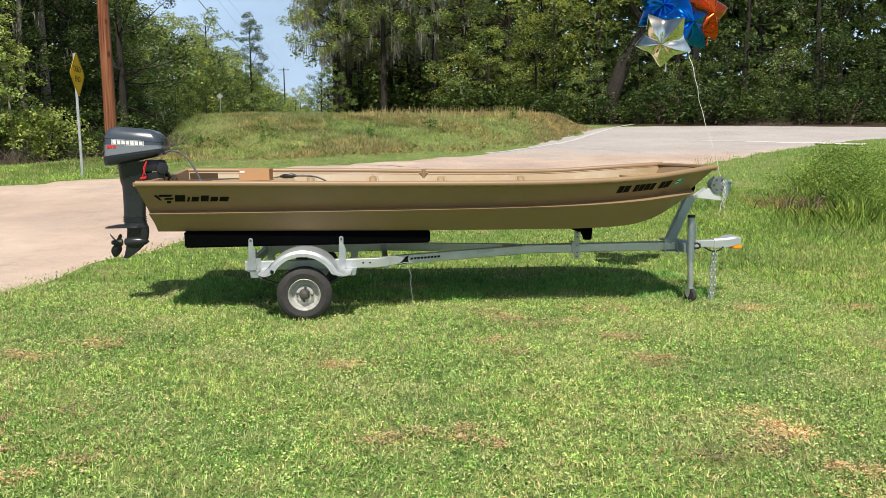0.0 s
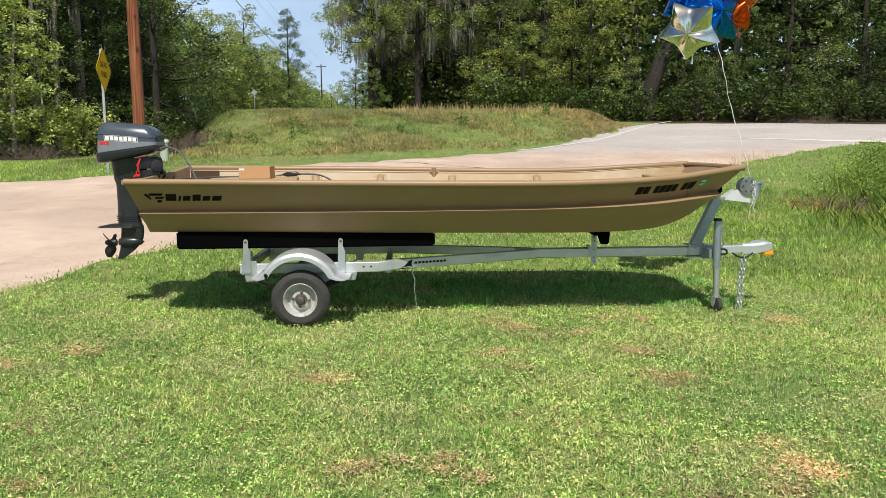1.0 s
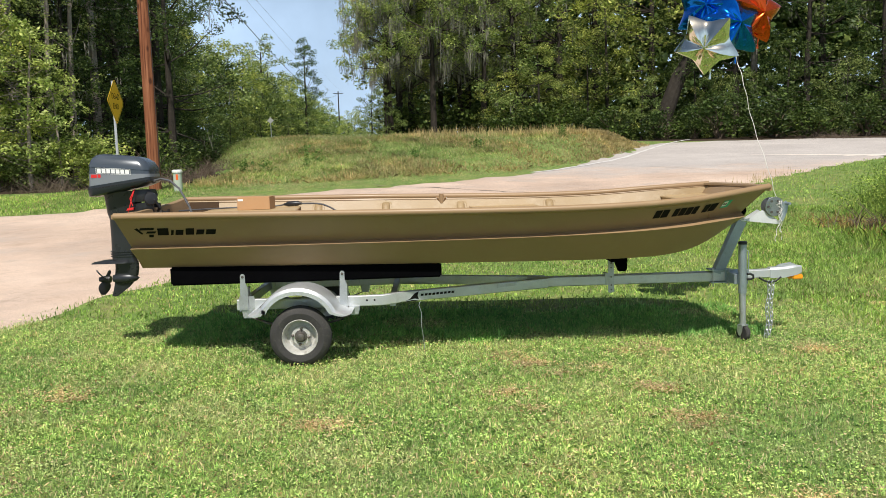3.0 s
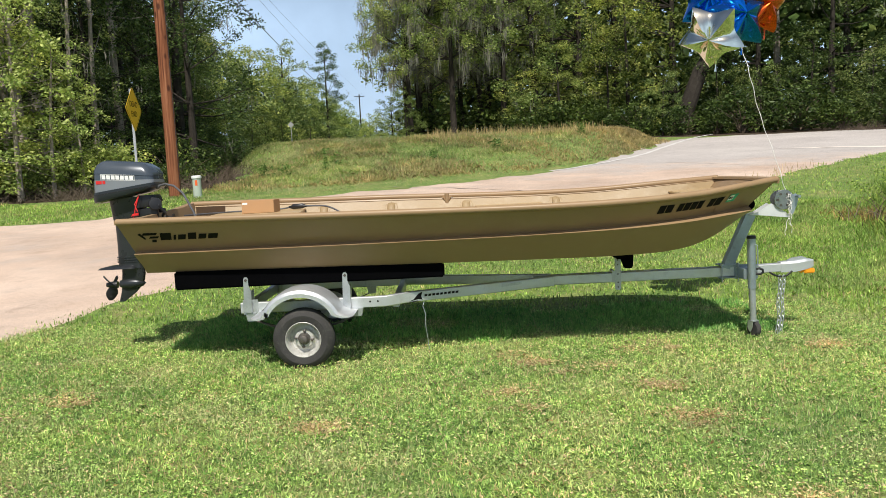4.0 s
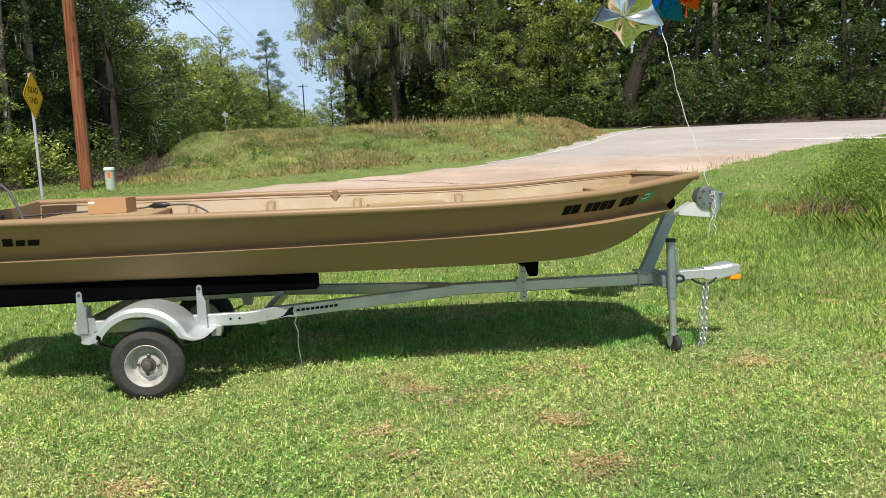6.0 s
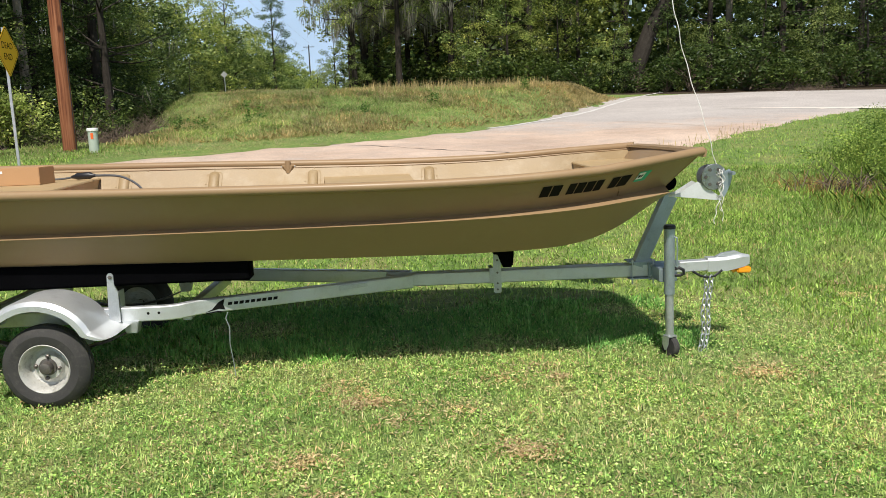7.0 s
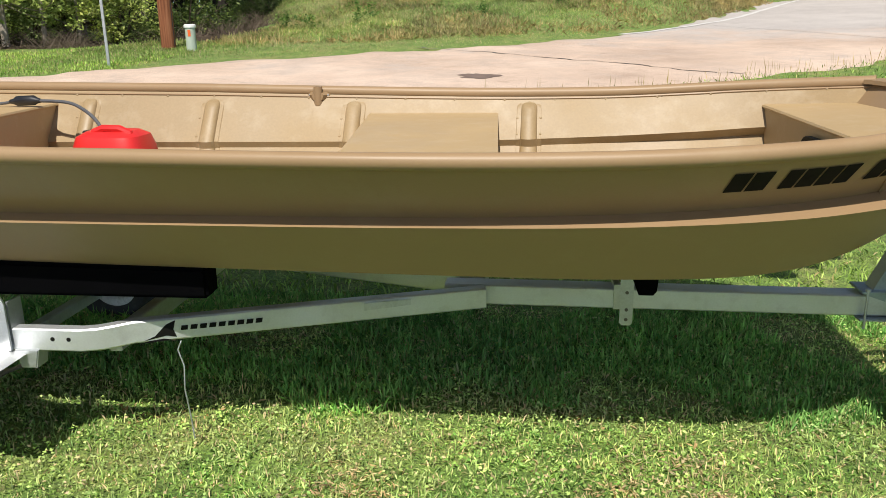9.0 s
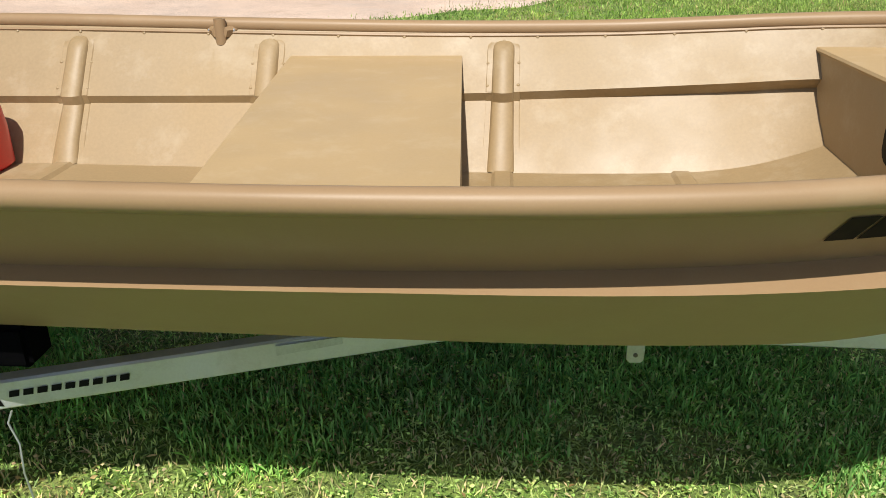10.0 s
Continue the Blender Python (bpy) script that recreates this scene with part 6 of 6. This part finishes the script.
for i, (x, y) in enumerate(catmull([(-24.0, 18.5), (-16.0, 24.2), (-12.4, 27.0), (-9.6, 30.0), (-9.5, 34.0), (-9.9, 40.0), (-11.6, 46.0), (-17.0, 58.0), (-19.0, 75.0)], 30)):
    spots.append((jitter(x, 0.7), jitter(y, 0.7), tree_rng.uniform(0.55, 1.15), near_shrubs if y < 29.5 else dim_shrubs))
    if 23.5 < y < 28.5:
        spots[-1] = (spots[-1][0], spots[-1][1], tree_rng.uniform(0.85, 1.25), near_shrubs)
placed = set()
for i, (x, y, s, kinds) in enumerate(spots):
    m = Matrix.Translation((x, y, ground_at(x, y))) @ Euler((0, 0, tree_rng.uniform(0, 6.28))).to_matrix().to_4x4() @ Matrix.Diagonal((s, s, s, 1))
    src = kinds[i % 3]
    if src.name in placed:
        copy_thing(src, m)
    else:
        placed.add(src.name)
        src.matrix_basis = m

# deep woods behind, one mass of leaves and stems
rng = np.random.default_rng(9)
line = np.concatenate([catmull([(1.0, 94.0), (20.0, 88.0), (40.0, 76.0), (62.0, 68.0), (95.0, 70.0)], 170), catmull([(-52.0, 16.0), (-46.0, 40.0), (-44.0, 60.0), (-44.0, 80.0)], 110)])
C = [(x + rng.normal(0, 2.0), y + rng.normal(0, 2.0), ground_at(x, y) + rng.random() ** 1.1 * 21) for x, y in line for _ in range(16)]
v, t = leaf_cloud(rng, C, 15, (2.2, 2.2, 1.8), 1.0, narrow=0.8)
C = np.array([(x + rng.normal(0, 1.5), y + rng.normal(0, 1.5), ground_at(x, y) + 11 * rng.random() ** 1.3) for x, y in catmull([(-36.0, 22.0), (-28.0, 33.0), (-25.0, 46.0), (-26.0, 60.0)], 60) for _ in range(12)])
v2, t2 = leaf_cloud(rng, C, 22, (1.3, 1.3, 1.1), 0.5, narrow=0.8)
v, t = np.concatenate([v, v2]), np.concatenate([t, np.asarray(t2) + len(v)])
tagged(new("far_woods", soup("far_woods", v, t, m_pine)), "dark mass of distant woodland foliage", "woods", kind="stuff")


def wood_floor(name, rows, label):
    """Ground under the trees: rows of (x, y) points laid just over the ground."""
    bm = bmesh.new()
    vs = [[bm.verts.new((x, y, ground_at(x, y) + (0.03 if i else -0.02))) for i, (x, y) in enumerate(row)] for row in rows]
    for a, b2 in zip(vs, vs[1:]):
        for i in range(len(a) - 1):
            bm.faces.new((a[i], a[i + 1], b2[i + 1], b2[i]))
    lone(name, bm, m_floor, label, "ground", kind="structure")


# low growth whose leaf colour holds the shade beneath the trees
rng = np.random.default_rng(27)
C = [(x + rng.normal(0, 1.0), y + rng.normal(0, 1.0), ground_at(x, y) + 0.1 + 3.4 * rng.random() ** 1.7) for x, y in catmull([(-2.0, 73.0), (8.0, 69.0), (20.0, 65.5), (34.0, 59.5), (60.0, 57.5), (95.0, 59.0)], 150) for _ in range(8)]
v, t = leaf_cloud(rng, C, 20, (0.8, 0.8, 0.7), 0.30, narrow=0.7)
tagged(new("undergrowth", soup("undergrowth", v, t, m_under)), "low undergrowth, its leaves darkened for the trees' shade", "undergrowth", kind="stuff")
# litter sheets whose dark colour includes the trees' shade
wood_floor("ground_left_wood", [[(np.interp(y, [14, 18.5, 24.2, 26, 27.5, 31, 35, 38, 46, 58, 75, 240], [-32, -24, -14.5, -9.5, -6.6, -6.4, -7.6, -9.0, -10.8, -16, -18, -21]) + 0.35 * math.sin(1.7 * y) - u, y) for u in (0, 0.7, 1.5, 2.5, 3.5, 5, 8, 12, 20, 40)] for y in np.concatenate([np.arange(15, 60, 0.9), np.arange(60, 240, 6.0)])], "leaf litter darkened for the shade under the roadside wood")
wood_floor("ground_right_wood", [[(x, np.interp(x, [-9, 3, 7, 14, 20, 27, 45, 95], [60, 62, 62, 58, 52.5, 48, 44, 48]) + 0.3 * math.sin(1.3 * x) + u) for u in (0, 1, 2, 4, 7, 12, 20, 40, 90)] for x in np.arange(-7, 96, 1.2)], "leaf litter darkened for the shade under the wood across the road")


# ---- grass ----
def grass(name, x, y, h, w, material, label, seed, lean=0.6, lift=0.0):
    rng = np.random.default_rng(seed)
    n = len(x)
    z = height(x, y) + lift - 0.005
    a = rng.random(n) * 2 * math.pi
    tilt = rng.random(n) * lean
    b = a + rng.normal(0, 0.8, n) + math.pi / 2
    base = np.stack([x, y, z], 1)
    out = np.stack([np.cos(a) * np.sin(tilt), np.sin(a) * np.sin(tilt), np.cos(tilt)], 1) * h[:, None]
    side = np.stack([np.cos(b), np.sin(b), np.zeros(n)], 1) * w[:, None] * 0.5
    mid = base + out * 0.5 + np.array((0, 0, 1)) * (h * 0.07)[:, None]
    tip = base + out - np.array((0, 0, 1)) * (h * 0.12 * tilt)[:, None]
    v = np.stack([base, mid + side, tip, mid - side], 1).reshape(-1, 3)
    i = np.arange(n)[:, None] * 4
    t = np.concatenate([i + [0, 1, 2], i + [0, 2, 3]], 0)
    return tagged(new(name, soup(name, v, t, material)), label, "grass", kind="stuff")


def scatter(seed, n, x0, x1, y0, y1, keep=None):
    rng = np.random.default_rng(seed)
    x, y = rng.uniform(x0, x1, n), rng.uniform(y0, y1, n)
    ok = ~on_lane(x, y, rng.random(n) ** 2 * 0.5)
    if keep is not None:
        ok &= keep(x, y)
    return x[ok], y[ok], rng


def patchy(x, y, k=1.0):
    return 0.5 + 0.25 * np.sin(x * 1.9 * k + 1.3 * np.sin(y * 1.1 * k)) + 0.25 * np.sin(y * 2.3 * k + 1.7 * np.sin(x * 0.8 * k))


def tufted(x, y, rng, each, spread):
    """Draws blades together into tufts of about the given number."""
    n = max(1, len(x) // each)
    k = rng.integers(0, n, len(x))
    return x[k] + rng.normal(0, spread, len(x)), y[k] + rng.normal(0, spread, len(x))


near_view = lambda x, y, seed, least: np.random.default_rng(seed).random(len(x)) < np.clip((1.9 + 0.55 * y - np.abs(x - 0.7)) / 1.1, least, 1) * np.clip((y - 1.6) / 1.1, least, 1)
x, y, rng = scatter(1, 800000, -6.5, 8.5, 1.2, 8.2, lambda x, y: near_view(x, y, 91, 0.10))
p = patchy(0.8 * x + 0.6 * y, 0.8 * y - 0.6 * x, 36.0)
ok = rng.random(len(x)) < 0.62 + 0.38 * p
x, y, p = x[ok], y[ok], p[ok]
grass("lawn_grass", x, y, rng.uniform(0.022, 0.054, len(x)) * (0.70 + 0.50 * p), rng.uniform(0.0030, 0.0075, len(x)), m_lawn, "short coarse green lawn grass with straw", 2, 1.5)
x, y, rng = scatter(3, 105000, -7.0, 13.0, 8.2, 16.5)
grass("lawn_grass", x, y, rng.uniform(0.035, 0.08, len(x)), rng.uniform(0.007, 0.016, len(x)), m_verge, "green lawn grass beyond the boat", 4, 1.05)
x, y, rng = scatter(5, 60000, 3.0, 34.0, 14.0, 37.0, lambda x, y: y < np.interp(x, [p[0] for p in LANE_NEAR], [p[1] for p in LANE_NEAR]))
grass("verge_grass", x, y, rng.uniform(0.04, 0.13, len(x)), rng.uniform(0.008, 0.020, len(x)), m_verge, "longer green verge grass beside the lane", 6, 0.9)
x, y, rng = scatter(7, 50000, 4.8, 9.5, 3.0, 16.0)
grass("verge_grass", x, y, rng.uniform(0.04, 0.11, len(x)), rng.uniform(0.005, 0.012, len(x)), m_verge, "longer lawn grass towards the ditch", 8, 0.9)
x, y, rng = scatter(17, 60000, 6.0, 15.0, 7.0, 20.0)
near = np.clip(1 - ((x - 9.8 - 0.55 * (y - 14.5)) / 1.5) ** 2, 0, 1) * np.clip((y - 9.5) / 2.0, 0, 1) * np.clip((19.5 - y) / 2.0, 0, 1)
ok = (rng.random(len(x)) < near * (0.25 + 0.75 * patchy(x, y, 0.8))) & (np.hypot(x - 8.35, (y - 13.1) * 0.7) > 0.65)
x, y, near = x[ok], y[ok], near[ok]
grass("ditch_weeds", x, y, rng.uniform(0.10, 0.50, len(x)) * (0.25 + 0.75 * near), rng.uniform(0.007, 0.016, len(x)), m_ditch, "tall weeds and long grass along the ditch", 18, 0.7)
rng = np.random.default_rng(47)
f = rng.random(520)
x, y = 8.7 + 4.2 * f + rng.normal(0, 0.55, 520), 12.3 + 6.4 * f + rng.normal(0, 0.5, 520)
C = np.stack([x, y, height(x, y) + 0.10 + 0.70 * rng.random(520) ** 1.2], 1)
C = C[np.hypot(x - 8.35, (y - 13.1) * 0.7) > 0.75]
v, t = leaf_cloud(rng, C, 84, (0.22, 0.22, 0.17), 0.040, droop=0.2, narrow=0.45)
tagged(new("ditch_thicket", soup("ditch_thicket", v, t, m_ditch)), "leafy green weeds crowding the ditch bank", "weeds", kind="stuff")
# longer grass under the trailer, coloured for the boat's shadow it lies in
x, y, rng = scatter(51, 56000, -1.3, 4.0, 6.55, 8.3, lambda x, y: (patchy(x, y, 2.3) > 0.22) & (y > 6.9 + 0.35 * patchy(x, 0.3 * y, 4.0)))
grass("uncut_grass", x, y, rng.uniform(0.04, 0.10, len(x)) * (0.5 + 0.6 * rng.random(len(x))), rng.uniform(0.004, 0.009, len(x)), m_shadow_grass, "longer green grass coloured for the shadow under the trailer", 52, 0.9)
# broad low weed leaves lying in the lawn
x, y, rng = scatter(21, 180000, -6.0, 8.0, 1.6, 8.2, lambda x, y: (patchy(x, y, 1.7) > 0.12) & near_view(x, y, 92, 0.06))
x, y = tufted(x, y, rng, 3, 0.014)
n = len(x)
P = np.stack([x, y, height(x, y) + rng.uniform(0.010, 0.045, n)], 1)
v, t = leaf_cloud(rng, P, 1, (0.012, 0.012, 0.006), 0.0150, narrow=0.75)
v = v.reshape(-1, 4, 3)
mid = v.mean(1, keepdims=True)
v = mid + (v - mid) * np.array((1, 1, 0.7))
tagged(new("lawn_weeds", soup("lawn_weeds", v.reshape(-1, 3), t, m_weed)), "broad low weed leaves among the lawn grass", "weeds", kind="stuff")
x, y, rng = scatter(23, 26000, -9.0, 16.0, -6.0, 2.3)
grass("lawn_grass", x, y, rng.uniform(0.03, 0.07, len(x)), rng.uniform(0.012, 0.03, len(x)), m_lawn, "short coarse green lawn grass", 24, 1.1)
# bank and far verge
far_y = lambda x: np.interp(x, [p[0] for p in LANE_FAR], [p[1] for p in LANE_FAR])
x, y, rng = scatter(9, 230000, -9.2, 14.5, 18.0, 51.0, lambda x, y: (y > far_y(x) + 0.1 + 0.4 * np.clip((x - 5) / 3, 0, 1)) & ((x > np.interp(y, [27.5, 31, 35, 38], [-6.6, -6.4, -7.6, -9.0]) + 0.3 * np.sin(2 * y)) | (y < 26.5 + 0.5 * np.sin(3 * x))))
grow = np.clip((y - far_y(x)) / 7.0, 0.12, 1.0)
grass("bank_grass", x, y, rng.uniform(0.06, 0.25, len(x)) * grow * (0.6 + 0.6 * patchy(x, y, 1.1)), rng.uniform(0.007, 0.017, len(x)), m_tall, "tall pale green and straw grass on the bank", 10, 1.0)
x, y, rng = scatter(11, 60000, -19.0, -6.0, 14.0, 29.0, lambda x, y: (y > far_y(x) + 0.1) & (y < far_y(x) + 7.5 + np.sin(x * 1.3)))
grass("verge_grass", x, y, rng.uniform(0.03, 0.12, len(x)), rng.uniform(0.010, 0.024, len(x)), m_verge, "green verge grass below the wood", 12, 0.8)
x, y, rng = scatter(13, 5000, -6.5, 9.0, 37.0, 42.0, lambda x, y: (patchy(x, 0.2 * y, 5.3) > 0.36) & (np.abs(x - 4.6) < 4.4))
grass("seed_heads", x, y, rng.uniform(0.15, 0.7, len(x)) * rng.uniform(0.5, 1.0, len(x)), rng.uniform(0.010, 0.020, len(x)), m_straw, "tall straw seed heads along the bank's crest", 14, 0.3)
# a few dark weeds standing in the bank's grass
rng = np.random.default_rng(83)
spot = [(-3.6, 31.0, 0.8), (-3.2, 31.6, 0.6), (-4.9, 29.8, 0.4), (3.2, 34.0, 0.4), (7.4, 37.5, 0.5), (0.6, 31.5, 0.35), (-5.9, 30.4, 0.5)]
C = [(x + rng.normal(0, 0.16), y + rng.normal(0, 0.16), ground_at(x, y) + h * rng.random()) for x, y, h in spot for _ in range(14)]
v, t = leaf_cloud(rng, C, 16, (0.14, 0.14, 0.12), 0.085, narrow=0.5)
tagged(new("bank_weeds", soup("bank_weeds", v, t, m_ditch)), "dark leafy weeds standing in the bank's grass", "weeds", kind="stuff")
# straw on the bank's bare end, dry stalks along the lane, a bare tangle in the ditch
x, y, rng = scatter(41, 200000, -6.5, 14.5, 25.0, 51.0, lambda x, y: y > far_y(x) + 1.2 + np.clip(2.0 - 0.5 * x, 0, 2) - 0.8 * np.clip((x - 5) / 3, 0, 1))
ok = rng.random(len(x)) < np.maximum(np.exp(-((x - 10.5) / 2.8) ** 2), 0.42 * np.clip(3 * patchy(x + 0.3 * y, 0.6 * y, 0.55) - 1.15, 0, 1))
x, y = x[ok], y[ok]
grass("bank_straw", x, y, rng.uniform(0.08, 0.30, len(x)), rng.uniform(0.010, 0.026, len(x)), m_straw, "dry tan straw on the bank's worn end", 42, 1.2)
x, y, rng = scatter(43, 60000, 1.5, 12.0, 14.0, 25.0, lambda x, y: np.abs(y - np.interp(x, [p[0] for p in LANE_NEAR], [p[1] for p in LANE_NEAR]) + 0.25) < 0.28)
x, y = x[::9], y[::9]
grass("seed_stalks", x, y, rng.uniform(0.12, 0.50, len(x)) * rng.random(len(x)), rng.uniform(0.006, 0.012, len(x)), m_straw, "thin dry seed stalks along the lane's edge", 44, 0.35)
x, y, rng = scatter(45, 30000, 7.5, 12.0, 10.0, 17.0)
ok = rng.random(len(x)) < np.exp(-((x - 8.35) / 0.6) ** 2 - ((y - 13.3) / 0.9) ** 2)
x, y = x[ok], y[ok]
grass("ditch_straw", x, y, rng.uniform(0.05, 0.20, len(x)), rng.uniform(0.005, 0.012, len(x)), m_litter, "brown dead stems in the ditch", 46, 1.2)
# dead brush heaped at the foot of the left wood and in the ditch
rng = np.random.default_rng(31)
bm = bmesh.new()
for cx, cy, r, n in ((-12.6, 27.0, 1.8, 130), (-9.6, 29.2, 1.6, 110), (-10.9, 25.9, 0.9, 170), (-15.4, 24.0, 1.8, 110), (-13.9, 25.2, 1.8, 110), (-7.9, 29.6, 1.3, 160), (-8.1, 32.5, 1.3, 160), (-8.4, 35.0, 1.1, 120), (-10.6, 30.0, 1.8, 140), (-18.2, 21.6, 1.6, 60), (27.0, 50.5, 1.8, 150), (8.35, 13.2, 0.7, 60)):
    for k in range(int(n * 1.5)):
        x, y = cx + rng.normal(0, r * 0.5), cy + rng.normal(0, r * 0.4)
        z = ground_at(x, y)
        a, ln, up = rng.random() * 6.28, rng.uniform(0.15, 0.65) * min(1, r), rng.uniform(0.05, 1.2)
        p0 = Vector((x, y, z + 0.02))
        d = Vector((math.cos(a), math.sin(a), up)) * ln
        tube(bm, [p0, p0 + d * 0.5 + Vector((0, 0, 0.05)), p0 + d], [0.009, 0.006, 0.002], 3)
tagged(new("dead_brush", finish(bm, "dead_brush", m_twig)), "grey-brown dead twigs heaped under the trees", "brush", kind="stuff")
# fallen leaves in the lawn
rng = np.random.default_rng(15)
cx, cy = rng.uniform(-4.0, 6.0, 90), rng.uniform(2.6, 8.0, 90)
x = np.concatenate([np.repeat(cx, 10) + rng.normal(0, 0.14, 900), rng.uniform(-4.0, 6.0, 500)])
y = np.concatenate([np.repeat(cy, 10) + rng.normal(0, 0.10, 900), rng.uniform(2.6, 8.0, 500)])
n = len(x)
P = np.stack([x, y, height(x, y) + rng.uniform(0.02, 0.05, n)], 1)
v, t = leaf_cloud(rng, P, 1, (0.01, 0.01, 0.005), 0.022)
tagged(new("fallen_leaves", soup("fallen_leaves", v, t, m_litter)), "small dry brown leaves scattered in the lawn", "leaves", kind="stuff")
# dry thatch patches in the lawn
rng = np.random.default_rng(61)
cx, cy = np.repeat(rng.uniform(-3.5, 5.5, 36), 3) + rng.normal(0, 0.13, 108), np.repeat(rng.uniform(2.8, 6.6, 36), 3) + rng.normal(0, 0.10, 108)
cx[:6], cy[:6] = (5.5, 5.8, 6.1, 6.3, 5.9, 5.6), (8.1, 8.3, 8.0, 8.3, 7.8, 8.5)
size = rng.uniform(0.03, 0.10, 108)
x = np.repeat(cx, 170) + rng.standard_t(4, 18360) * np.repeat(size, 170)
y = np.repeat(cy, 170) + rng.normal(0, 0.8, 18360) * np.repeat(size, 170)
P = np.stack([x, y, height(x, y) + rng.uniform(0.012, 0.040, 18360)], 1)
v, t = leaf_cloud(rng, P, 1, (0.01, 0.01, 0.004), 0.026, narrow=0.24)
tagged(new("dry_thatch", soup("dry_thatch", v, t, m_thatch)), "dry tan thatch lying in patches on the lawn", "thatch", kind="stuff")
